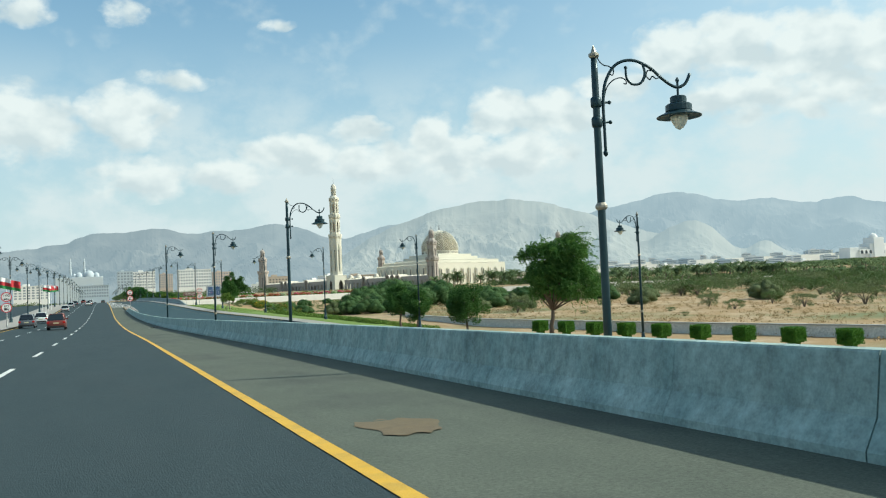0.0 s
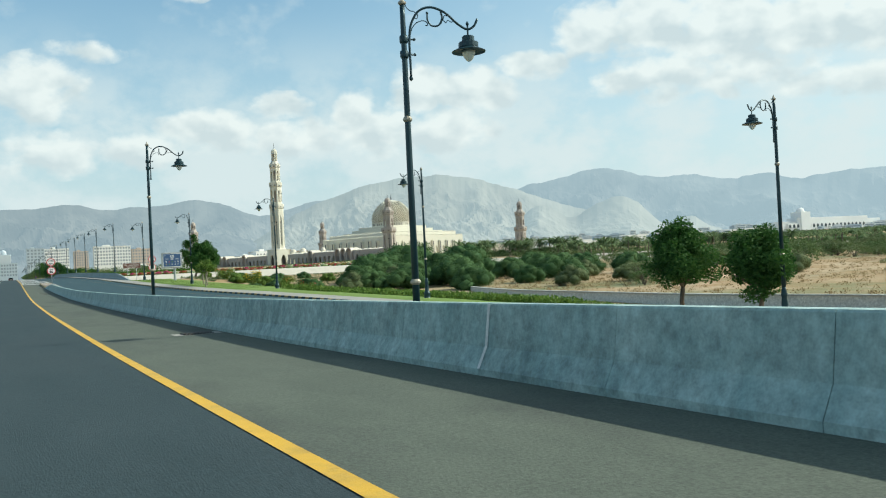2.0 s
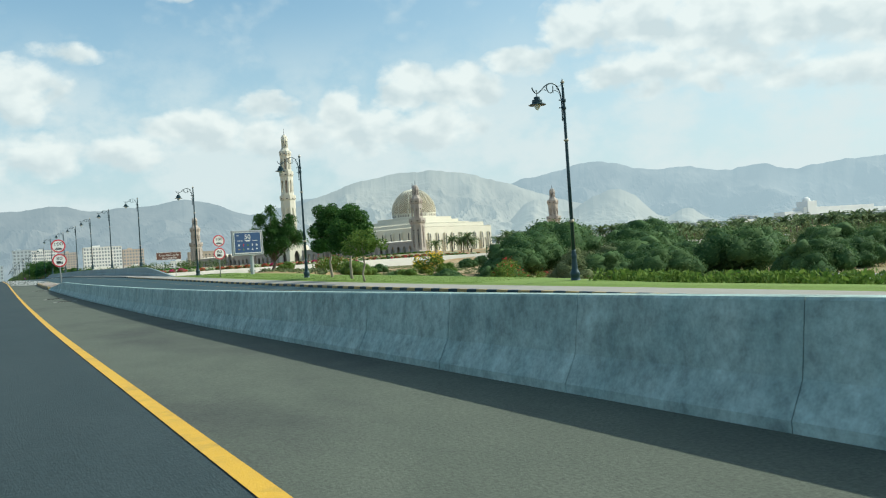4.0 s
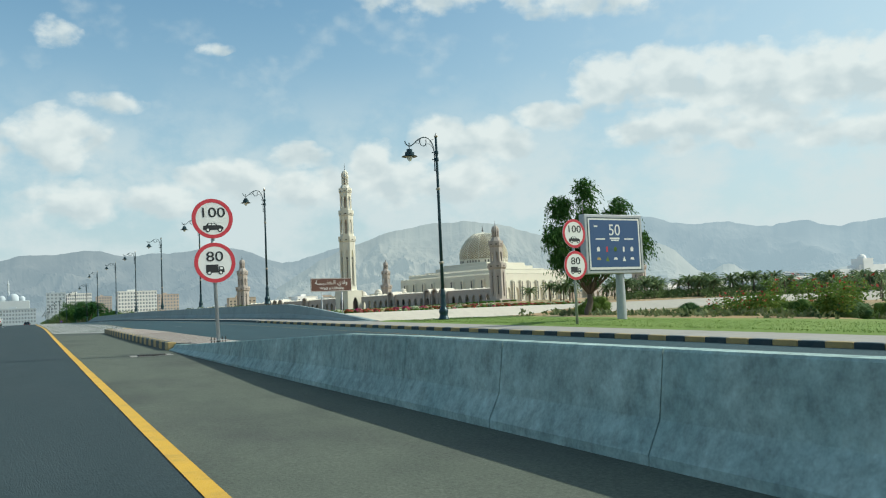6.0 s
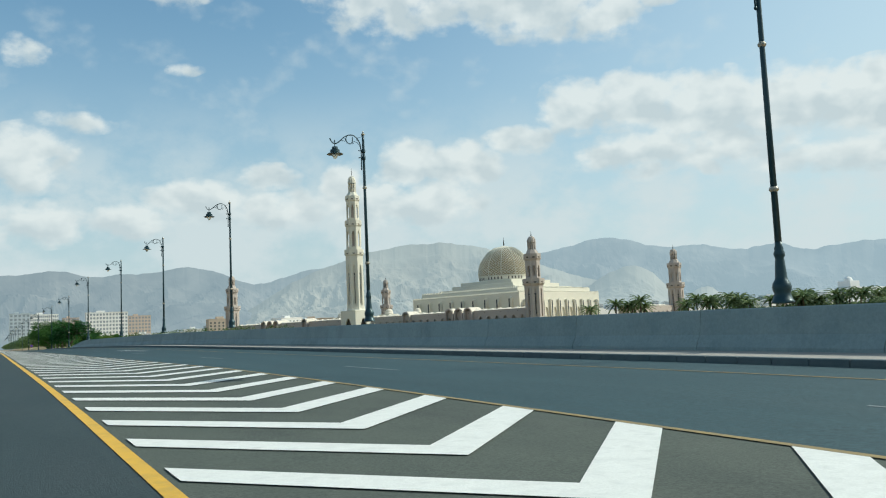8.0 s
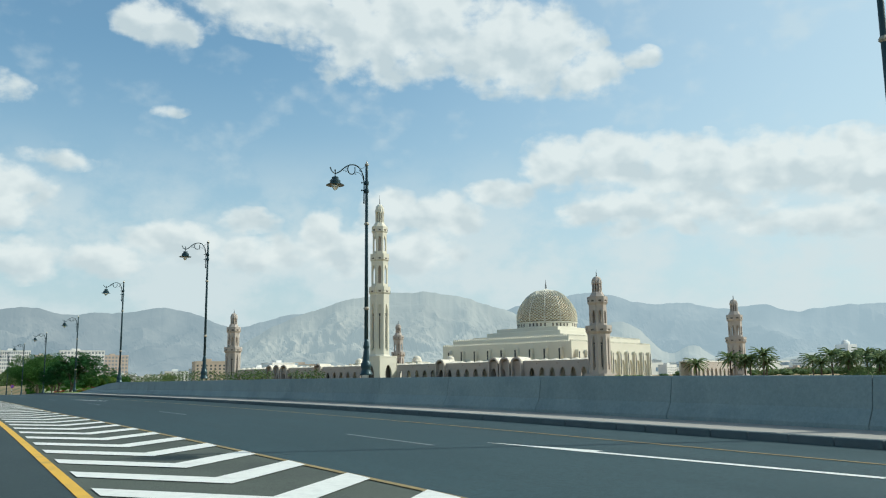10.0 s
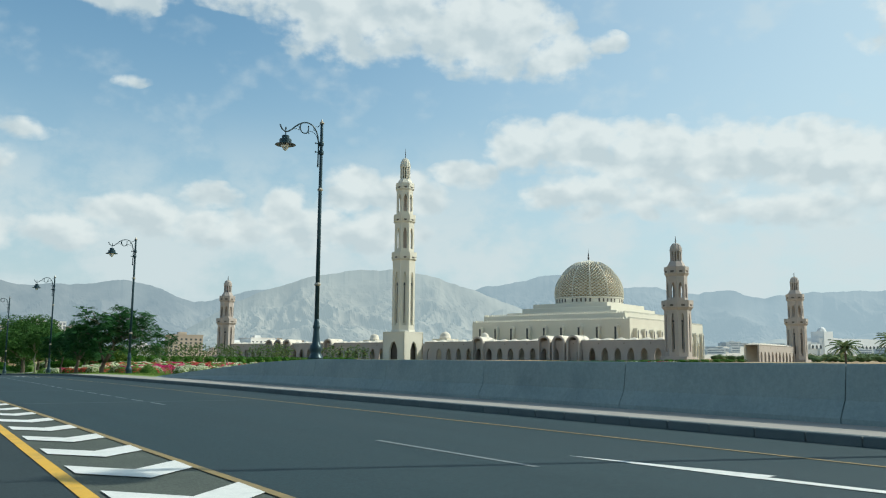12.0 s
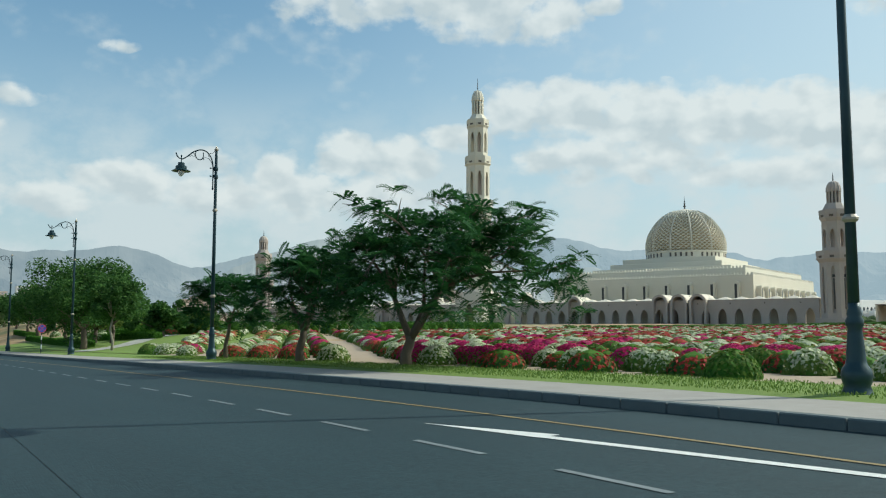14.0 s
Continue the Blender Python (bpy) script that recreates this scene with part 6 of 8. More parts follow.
weeping_tree("pepper_tree", 30.5, 221.2, -.8, 8.4, 6.4, 1.5, 12, M_LEAF, 2000, .1, "ragged wind-blown tree with hanging leaves behind the billboard", wind=(.4, -.15), low=1.5, trunk_r=.2, length=.8, per=24, aside=(.93, -.37),
             lobes=((-1.5, .2, 6.4, .7, .7), (-.1, -.3, 7.3, .55, .8), (.2, .5, 5.9, .6, .7), (2.2, .3, 6.4, .55, .5), (1.7, .1, 5.7, .6, .6), (-1.9, -.4, 4.7, .8, .7), (.0, .5, 4.9, 1.1, .9), (2.0, -.3, 4.9, .9, .6), (-1.1, .6, 3.4, 1.0, .7), (1.0, -.5, 3.6, 1.1, .7), (2.9, .3, 3.8, .8, .5), (-.2, 0, 2.8, 1.0, .5), (3.4, -.2, 4.4, .5, .4)))
tiered_tree("poinciana_tree", 15.9, 447.1, .8, 6.3, 10.6, 1.15, 13, 430, "wide spreading feathery tree beside the flower beds", trunk_r=.2, limbs=15, group="spreading trees by the garden", shift=(1.3, -.9))
tiered_tree("poinciana_tree", 14.8, 454.3, .7, 4.8, 5.8, 1.5, 14, 210, "wide spreading feathery tree beside the flower beds", trunk_r=.17, group="spreading trees by the garden", shift=(.4, -.2))
tiered_tree("poinciana_tree", 14.7, 463.8, .5, 4.4, 4.6, 2.0, 15, 120, "thin spreading feathery tree beside the flower beds", trunk_r=.1, limbs=8, group="spreading trees by the garden")
tree("garden_tree", 16.0, 512, .0, 8.6, 10.5, 2.0, 16, M_LEAF, 26000, .15, "rounded leafy tree beside the lawn", clumps=60, trunk_r=.3, group="trees beside the path")
tree("garden_tree", 16.4, 500.5, .1, 6.8, 4.2, 2.9, 17, M_LEAF, 9000, .12, "slim leafy tree with a pale trunk", bark=M_PALEBARK, clumps=26, trunk_r=.1, group="trees beside the path")
tree("garden_tree", 20.5, 530, .0, 8.2, 8.0, 1.8, 18, M_LEAF2, 16000, .15, "rounded leafy tree behind the low hedge", clumps=44, trunk_r=.25, group="trees beside the path")
rng0 = np.random.default_rng(41)
for k in range(24):
    yy = 520 + 7.5 * k
    xx = 24 + 3.4 * (k % 5) + 4 * rng0.random() if k % 3 else 17.5 + 3 * rng0.random()
    tree("roadside_tree", xx, yy, base_z(20, yy) - .3, (3.2 + 1.2 * rng0.random()) if k % 3 else (6.2 + 2.4 * rng0.random()), 6.0 if k % 3 else 7.5, 1.0 if k % 3 else 1.8, 50 + k, (M_LEAF, M_LEAF, M_LEAF2)[k % 3], 4200, .24, "leafy green tree beside the highway", clumps=28, trunk_r=.2, group="trees beside the highway")


def scrub_meshes(seed, r, h, n, size, material):
    """A bush of several rounded lobes: an inner mass, and leaves lying over its surface."""
    rng = np.random.default_rng(seed)
    lobes = [(0, 0, h * .45, r * .52, h * .42)]
    for k in range(15):
        a, q = 2.399963 * k + rng.normal() * .3, math.sqrt((k + .6) / 15)
        w_ = r * (.2 + .15 * rng.random())
        lobes.append((r * .72 * q * math.cos(a), r * .72 * q * math.sin(a), h * (.2 + .5 * (1 - q * q) + .12 * rng.normal()) + .1, w_, w_ * (.8 + .3 * rng.random())))
    L = np.array(lobes)
    pick = rng.choice(len(L), n, p=L[:, 3] ** 2 / (L[:, 3] ** 2).sum())
    d = rng.normal(size=(n, 3))
    d /= np.linalg.norm(d, axis=1)[:, None]
    p = L[pick, :3] + d * L[pick][:, [3, 3, 4]] * (.84 + .42 * rng.random(n) ** 2)[:, None]
    p[:, 2] = np.maximum(p[:, 2], .02)
    nrm = d + .5 * rng.normal(size=(n, 3)) + np.array((0, 0, .2))
    u_ = np.cross(nrm, rng.normal(size=(n, 3)))
    u_ /= np.linalg.norm(u_, axis=1)[:, None]
    w_ = np.cross(nrm, u_)
    w_ /= np.linalg.norm(w_, axis=1)[:, None]
    sz = size * (.6 + .8 * rng.random(n))[:, None]
    v = np.stack([p - u_ * sz, p + w_ * sz * .6, p + u_ * sz, p - w_ * sz * .6], 1).reshape(-1, 3)
    bm = bmesh.new()
    for x, y, z, a, c in lobes:
        bmesh.ops.create_icosphere(bm, subdivisions=2, radius=.88, matrix=Matrix.Translation((x, y, z)) @ Matrix.Diagonal((a, a, c, 1)))
    for q in bm.verts:
        q.co += Vector((noise.noise(q.co * 2.3), noise.noise(q.co * 2.3 + Vector((9, 0, 0))), noise.noise(q.co * 2.3 + Vector((0, 9, 0))))) * .3
        q.co.z = max(q.co.z, -.05)
    core = bpy.data.meshes.new("inner_foliage")
    bm.to_mesh(core)
    bm.free()
    core.materials.append(material)
    for g_ in core.polygons:
        g_.use_smooth = True
    return leaves_mesh("foliage", v, material), core


SCRUBS = [scrub_meshes(70 + k, 2.3, 2.3, 16000, .05, (M_SCRUB, M_BUSH, M_BUSH, M_LEAF2)[k]) for k in range(4)]


bm = bmesh.new()
tube(bm, [(0, 0, -.2), (.3, 0, .6), (.9, 0, 1.5)], [.07, .05, .02], 5)
STEM = bpy.data.meshes.new("stem")
bm.to_mesh(STEM)
bm.free()
STEM.materials.append(M_BARK)


def bush(x, y, z, s, kind, label="rounded grey-green scrub bush on the dry plain", group="scrub on the plain"):
    top = thing("scrub_bush", pose(x, y, z - .05, 0, 0, (x * 53 + y * 31) % 360) @ Matrix.Diagonal((s, s, s * .9, 1)), label, "bush", group)
    piece("foliage", SCRUBS[kind][0], top, Matrix())
    piece("inner_foliage", SCRUBS[kind][1], top, Matrix())
    for k in range(4):
        piece("stem", STEM, top, pose(0, 0, 0, 0, 0, k * 91.7))


rngb = np.random.default_rng(5)
# larger bushes beside the wadi, before the mosque
for x, y, s, k in ((62, 178, 2.3, 1), (60, 188, 2.1, 1), (66, 207, 1.4, 0), (74, 206, 2.6, 1), (52, 184, 1.3, 2), (83, 214, 3.2, 2), (58, 165, 1.6, 1), (68, 190, 1.6, 2), (84, 196, 1.9, 2), (90, 182, 1.3, 0), (72, 172, 1.4, 2), (98, 205, 1.9, 1), (110, 190, 1.3, 0), (57, 190, 1.5, 0),
                   (82, 160, 1.2, 0), (120, 170, 1.5, 0), (134, 190, 1.6, 1), (105, 150, 1.5, 0), (128, 140, 1.8, 0), (36, 186, 1.0, 2), (62, 214, 2.6, 1), (66, 219, 2.8, 2), (58, 210, 1.8, 1), (71, 216, 1.3, 0), (75, 225, 3.6, 1), (40, 184, 1.2, 1), (47, 182, 1.3, 0), (50, 181, 1.5, 1), (38, 196, .8, 1), (54, 178, 1.6, 1), (58, 184, 1.7, 2), (35, 196, .7, 2), (34, 203, .8, 3), (33, 224, .6, 3), (36, 208, .8, 2), (41, 205, .9, 3), (39, 219, .8, 2), (44, 214, .9, 1), (37, 228, .7, 2), (41, 236, .8, 3), (36, 240, .6, 0), (46, 244, .7, 3), (39, 250, .6, 2), (52, 256, .8, 3), (44, 268, .7, 0), (56, 276, .8, 3), (37, 212, .8, 3), (44, 224, 1.0, 3), (40, 234, .7, 3), (50, 246, .9, 2), (58, 262, 1.1, 2), (47, 258, .7, 3), (70, 280, 1.0, 2), (66, 250, .8, 0), (84, 268, 1.0, 2), (60, 232, .9, 3), (76, 240, .8, 2), (92, 255, .9, 3), (100, 290, 1.1, 2)):
    bush(x, y, side_z(x, y), s, k)


def acacia_mesh(seed, r, h, n, size, material, skirt):
    """A flat-topped thorn tree: many small leaves in thin level clumps, some of them hanging to the ground."""
    rng = np.random.default_rng(seed)
    cs, rs = [], []
    for k in range(20):
        a, d = 2.399963 * k + rng.normal() * .3, r * .92 * math.sqrt((k + .4) / 20)
        cs.append((d * math.cos(a), d * math.sin(a), h * (.62 + .26 * (1 - (d / r) ** 2) + .06 * rng.normal())))
        rs.append((r * .27, r * .27, h * .13))
    for k in range(int(18 * skirt)):
        a, d = rng.random() * 6.3, r * (.3 + .55 * rng.random())
        cs.append((d * math.cos(a), d * math.sin(a), h * (.14 + .42 * rng.random())))
        rs.append((r * .24, r * .24, h * .16))
    v = leaf_cloud(rng, cs, rs, n, size)
    v[:, 2] = np.maximum(v[:, 2], .02)
    return leaves_mesh("foliage", v, material)


def acacia_stems(seed, r, h):
    rng = np.random.default_rng(seed)
    bm = bmesh.new()
    for k in range(6):
        a = k * 1.047 + rng.normal() * .2
        d = r * (.35 + .3 * rng.random())
        tube(bm, [(0, 0, -.2), (.25 * d * math.cos(a), .25 * d * math.sin(a), h * .3), (d * math.cos(a), d * math.sin(a), h * .72)], [.09, .06, .025], 5)
    me = bpy.data.meshes.new("trunk")
    bm.to_mesh(me)
    bm.free()
    me.materials.append(M_BARK)
    return me


ACACIAS = [acacia_mesh(170 + k, 2.5, 2.7, 2800, .085, (M_SCRUB, M_SCRUB2, M_SCRUB)[k], (.25, .8, .5)[k]) for k in range(3)]
ACACIAS += [acacia_mesh(180 + k, 2.6, 2.7, 1000, .15, (M_SCRUB, M_SCRUB2, M_SCRUB, M_SCRUB2)[k], (.3, .7, .6, .2)[k]) for k in range(4)]
ACACIA_STEMS = [acacia_stems(190 + k, 2.5, 2.7) for k in range(3)]


def acacia(x, y, s, flat_, kind, turn):
    top = thing("acacia", pose(x, y, side_z(x, y) - .05, 0, 0, turn) @ Matrix.Diagonal((s, s, s * flat_, 1)), "flat-topped grey-green thorn tree on the dry plain", "tree", "thorn trees on the plain")
    piece("foliage", ACACIAS[kind], top, Matrix())
    tagged(piece("trunk", ACACIA_STEMS[kind % 3], top, Matrix()), kind="stuff")


for x, y, s, k in ((97, 113, .75, 1), (107, 108, .95, 2), (116, 104, 1.25, 0), (118, 127, .9, 1), (104, 128, 1.0, 2), (125, 118, 1.2, 0), (112, 138, .8, 2), (78, 152, 1.25, 2), (74, 147, .8, 1), (126, 96, 1.1, 1), (134, 110, 1.3, 0), (93, 146, .7, 1), (88, 118, .35, 1), (80, 104, .3, 2), (76, 126, .3, 1), (92, 96, .32, 2), (100, 84, .3, 1)):
    acacia(x, y, s, .95, k, x * 31 % 360)
for k in range(405):
    az, r = radians(34 + 46 * rngb.random()), 125 + 230 * rngb.random() ** .85
    x, y = r * math.sin(az), 52 + r * math.cos(az)
    edge = 128 + 10 * math.sin(y * .05) + max(0, y - 200) * .5
    if x < edge or y > 300 or noise.noise(Vector((x, y, 0)) * .017) < -.12 - .0012 * (x - edge):
        continue
    acacia(x, y, .85 + .75 * rngb.random(), .75 + .35 * rngb.random(), 3 + int(rngb.integers(4)), rngb.random() * 360)
for x, y, s, k in ((82, 176, 1.9, 1), (88, 186, 2.2, 1), (104, 186, 2.0, 1), (118, 184, 1.8, 1), (100, 196, 2.0, 2), (72, 160, 1.2, 0), (94, 204, 2.3, 1), (124, 198, 2.0, 1)):
    bush(x, y, side_z(x, y), s, k, "dense dark green bush beside the dry wadi", "bushes beside the wadi")
cs, rs = [], []
for k in range(900):                     # the thorn scrub farther out, past counting
    az, r = radians(34 + 46 * rngb.random()), 150 + 260 * rngb.random() ** .9
    x, y = r * math.sin(az), 52 + r * math.cos(az)
    if x < 150 + 10 * math.sin(y * .05) + max(0, y - 200) * .5 or y > 330 or noise.noise(Vector((x, y, 0)) * .017) < -.2:
        continue
    w_, h = 1.5 + 1.2 * rngb.random(), 1.9 + 1.1 * rngb.random()
    for q in range(7):
        a, d = rngb.random() * 6.3, w_ * math.sqrt(rngb.random())
        cs.append((x + d * math.cos(a), y + d * math.sin(a), side_z(x, y) + h * (.45 + .45 * rngb.random())))
        rs.append((w_ * .42, w_ * .42, h * .2))
v = leaf_cloud(rngb, cs, rs, 130000, .17)
tagged(new("plain_scrub", leaves_mesh("plain_scrub", v, (M_SCRUB, M_SCRUB2), np.arange(len(v) // 4) // 9000 % 2)), "dense low olive thorn scrub on the dry plain", "scrub", kind="stuff")
# the flowering bushes at the lawn's edge
for x, y, m_ in ((30.2, 178.2, M_YELBLOOM), (36.5, 174.0, M_REDBLOOM), (33.0, 172.0, M_REDBLOOM), (33.5, 211.0, M_REDBLOOM), (36.5, 215.5, M_REDBLOOM), (32.5, 206.0, M_REDBLOOM)):
    rng = np.random.default_rng(int(x * 10))
    top = thing("flowering_bush", pose(x, y, side_z(x, y)), "loose green bush with bright blossoms behind the lawn", "bush", "flowering bushes")
    cs = [(rng.normal() * .6, rng.normal() * .6, .5 + 1.0 * rng.random()) for _ in range(10)]
    v = leaf_cloud(rng, cs, [(.6, .6, .5)] * 10, 1500, .1)
    v[:, 2] = np.maximum(v[:, 2], 0)
    piece("foliage", leaves_mesh("foliage", v, M_LEAF2), top, Matrix())
    v = leaf_cloud(rng, [(a * 1.15, b * 1.15, c * 1.15 + .1) for a, b, c in cs], [(.5, .5, .45)] * 10, 380 if m_ == M_YELBLOOM else 90, .09)
    piece("blossom", leaves_mesh("blossom", v, m_), top, Matrix())

# far woods: acacias and palms over the plain, past counting
rng = np.random.default_rng(8)
cs, rs = [], []
for k in range(2300):
    az, r = radians(33 + 42 * rng.random()), 290 + 600 * rng.random() ** .9
    x, y = r * math.sin(az), 60 + r * math.cos(az)
    inside = Vector((x - 215, y - 556)).dot(Vector((.94, .34)))
    if y > 380 and -40 < inside < 180 and y < 900:
        continue
    if y > 250 and x < 200:
        continue
    h = 2.2 + 2.6 * rng.random()
    rise = 1 - ((x - 851) ** 2 + (y - 740) ** 2) / 190 ** 2
    cs.append((x, y, max(side_z(x, min(y, 1500)), 11 * rise if rise > 0 else -9) + h * .5))
    rs.append((3.2 + 2 * rng.random(), 3.2 + 2 * rng.random(), h * .6))
for k in range(420):                     # woods up the hotel's rise
    a, q = rng.random() * 2 * math.pi, 215 * math.sqrt(rng.random())
    if q < 60 and math.cos(a - radians(221)) < .2:
        continue
    x, y = 851 + q * math.cos(a), 740 + q * math.sin(a)
    if abs(x - 851) < 40 and abs(y - 740) < 40:
        continue
    cs.append((x, y, max(7.0, 11 * (1 - (q / 190) ** 2) + 2.5)))
    rs.append((7, 7, 2.6))
v = leaf_cloud(rng, cs, rs, 155000, .44)
ico = bmesh.new()
bmesh.ops.create_icosphere(ico, subdivisions=1, radius=1)
ico_v = np.array([tuple(q.co) for q in ico.verts])
ico_f = [[q.index for q in g_.verts] for g_ in ico.faces]
ico.free()
cv, cf = [], []
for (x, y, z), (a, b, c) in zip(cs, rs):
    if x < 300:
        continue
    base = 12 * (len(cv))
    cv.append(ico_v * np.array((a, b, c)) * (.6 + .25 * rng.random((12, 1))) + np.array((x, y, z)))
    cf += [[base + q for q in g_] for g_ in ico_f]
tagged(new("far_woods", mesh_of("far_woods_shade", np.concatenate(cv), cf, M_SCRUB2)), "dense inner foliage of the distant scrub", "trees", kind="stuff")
tagged(new("far_woods", leaves_mesh("far_woods", v[:len(v) // 8 * 4], M_SCRUB)), "distant belt of grey-green acacia scrub", "trees", kind="stuff")
tagged(new("far_woods", leaves_mesh("far_woods_dark", v[len(v) // 8 * 4:], M_SCRUB2)), "distant belt of dark green trees", "trees", kind="stuff")
# date palm groves behind the scrub, past counting
rngp = np.random.default_rng(19)
pv, tv, tf = [], [], []
for k in range(520):
    az, r = radians(35 + 40 * rngp.random()), 330 + 240 * rngp.random()
    x, y = r * math.sin(az), 60 + r * math.cos(az)
    if Vector((x - 215, y - 556)).dot(Vector((.94, .34))) > -45 and y > 400:
        continue
    z0, h = side_z(x, y), 4.2 + 2.4 * rngp.random()
    base = len(tv)
    for zz, w_ in ((z0 - .3, .24), (z0 + h, .17)):
        tv += [(x + w_ * math.cos(q), y + w_ * math.sin(q), zz) for q in (0, 2.09, 4.19)]
    tf += [(base + i, base + (i + 1) % 3, base + 3 + (i + 1) % 3, base + 3 + i) for i in range(3)]
    for q in range(17):
        a, up = rngp.random() * 6.28, -.25 + 1.2 * rngp.random()
        d = np.array((math.cos(a) * math.cos(up), math.sin(a) * math.cos(up), math.sin(up)))
        sd = np.array((-math.sin(a), math.cos(a), 0)) * .28
        o = np.array((x, y, z0 + h))
        m_, e_ = o + d * 1.5, o + d * 2.7 - np.array((0, 0, 1.0))
        pv += [o, m_ + sd, e_, m_ - sd]
tagged(new("palm_grove", leaves_mesh("palm_grove", np.array(pv), M_PALM)), "dark band of date palm crowns across the plain", "palms", kind="stuff")
tagged(new("palm_grove_trunks", mesh_of("palm_grove_trunks", tv, tf, M_BARK)), "thin trunks of the distant date palms", "palms", kind="stuff")
# tree belt left and right of the highway's far end
cs, rs = [], []
for k in range(260):
    y = 560 + 900 * rng.random()
    x = (15 + 90 * rng.random() ** 2) if k % 3 else (-36 - 60 * rng.random())
    cs.append((x, y, 2.2 + (base_z(x, y) if x > 0 else left_z(x, y))))
    rs.append((4, 4, 2.6))
v = leaf_cloud(rng, cs, rs, 70000, .4)
tagged(new("roadside_greenery", leaves_mesh("roadside_greenery", v, M_SCRUB2)), "belt of green trees beside the far highway", "trees", kind="stuff")
# dry tussocks on the plain
n = 5200
px_ = 58 + 170 * rng.random(n) ** 1.3
py_ = 30 + 190 * rng.random(n)
cs = [(a, b, side_z(a, b) + .12) for a, b in zip(px_, py_)]
v = leaf_cloud(rng, cs, [(.5, .5, .26)] * n, 90000, .1, flat_=1.8)
tagged(new("dry_grass", leaves_mesh("dry_grass", v, M_DRY)), "scattered tussocks of dry yellow grass", "grass", kind="stuff")
# rough grass in the wadi below the bridge
n = 3400
px_, py_ = 29 + 100 * rng.random(n) ** 1.4, 200 + 200 * rng.random(n) ** 1.2
cs = [(a, b, side_z(a, b) + .12) for a, b in zip(px_, py_) if noise.noise(Vector((a, b, 3)) * .05) > -.12]
v = leaf_cloud(rng, cs, [(.6, .6, .25)] * len(cs), 46000, .15, flat_=1.7)
tagged(new("wadi_grass", leaves_mesh("wadi_grass", v, M_SCRUB)), "rough grey-green grass on the wadi bed", "grass", kind="stuff")
# green ground cover behind the pavement
n = 1900
py_ = 106 + 48 * rng.random(n)
cs = [(kerb_x(b) + 5.5 + 9.5 * rng.random(), b) for b in py_]
cs = [(a, b, side_z(a, b) + .32) for a, b in cs]
v = leaf_cloud(rng, cs, [(.5, .5, .42)] * n, 60000, .12, flat_=1.7)
tagged(new("ground_cover", leaves_mesh("ground_cover", v, M_LEAF2)), "dense bright green ground cover planting", "plants", kind="stuff")
# grass blades on the near lawns
n = 42000
py_ = np.concatenate([160 + 66 * rng.random(n // 2), 412 + 60 * rng.random(n // 2)])
off = np.concatenate([2.8 + 5.0 * rng.random(n // 2), 2.8 + 3.4 * rng.random(n // 2)])
pts = np.array([(kerb_x(b) + o, b, side_z(kerb_x(b) + o, b) + .08) for b, o in zip(py_, off)])
a = rng.normal(size=(n, 3)) * .02
a[:, 2] = .05
b = np.cross(a, rng.normal(size=(n, 3)))
b = b / (np.linalg.norm(b, axis=1)[:, None] + 1e-9) * .012
v = np.stack([pts - b, pts + b, pts + a + b * .2, pts + a - b * .2], 1).reshape(-1, 3)
tagged(new("lawn_grass", leaves_mesh("lawn_grass", v, M_LEAF2)), "short green lawn grass", "grass", kind="stuff")

# ---- date palms before the mosque's flank


def palm(x, y, z, h, seed):
    rng = np.random.default_rng(seed)
    top = thing("date_palm", pose(x, y, z, 0, 0, seed * 40), "date palm with a rough trunk and drooping fronds", "palm", "palms beside the mosque")
    bm = bmesh.new()
    tube(bm, [(0, 0, -.3), (.1, 0, h * .5), (.05, .1, h)], [.3, .25, .26], 8)
    part("trunk", bm, M_BARK, top)
    v = []
    for k in range(34):
        a, up = 2 * math.pi * k / 34 * 5.3, 1.7 - 2.1 * (k / 34)
        d = Vector((math.cos(a), math.sin(a), 0))
        p = Vector((0, 0, h))
        L = 4.0 + .6 * rng.random()
        steps = 7
        dirv = (d + Vector((0, 0, up))).normalized()
        for s in range(steps):
            q = p + dirv * (L / steps)
            sd = dirv.cross(Vector((0, 0, 1))).normalized() * (.36 * math.sin(math.pi * (s + .6) / (steps + .4)))
            dn = Vector((0, 0, -.22))
            v += [p, p + sd + dn, q + sd + dn, q, p, q, q - sd + dn, p - sd + dn]
            p = q
            dirv = (dirv + Vector((0, 0, -.2))).normalized()
    f = leaves_mesh("fronds", np.array([tuple(q) for q in v]), M_PALM)
    piece("fronds", f, top, Matrix())
    return top


palms = [palm(190, 470, 2.0, 5.6, 3), palm(194, 462, 2.0, 6.4, 4)]
rng = np.random.default_rng(12)
for k in range(120):
    s = k / 120
    x, y = 186 + 130 * s + rng.normal() * 4, 474 - 150 * s + rng.normal() * 5 + (16 if k % 2 else 0)
    if s < .2 and k % 4:
        continue
    copy_thing(palms[k % 2], pose(x, y, side_z(x, y) - .1, 0, 0, k * 77) @ Matrix.Diagonal((1, 1, .85 + .3 * rng.random(), 1)))

# greenery under the palms
rng = np.random.default_rng(13)
cs = []
for k in range(700):
    s = rng.random() * 1.2 + .18
    x, y = 190 + 130 * s + rng.normal() * 7, 470 - 150 * s + rng.normal() * 9
    if y > 300:
        cs.append((x, y, side_z(x, y) + 1.0 + 1.2 * rng.random()))
v = leaf_cloud(rng, cs, [(2.5, 2.5, 2.0)] * len(cs), 46000, .34)
tagged(new("palm_undergrowth", leaves_mesh("palm_undergrowth", v, M_SCRUB2)), "dense green bushes under the date palms", "bushes", kind="stuff")

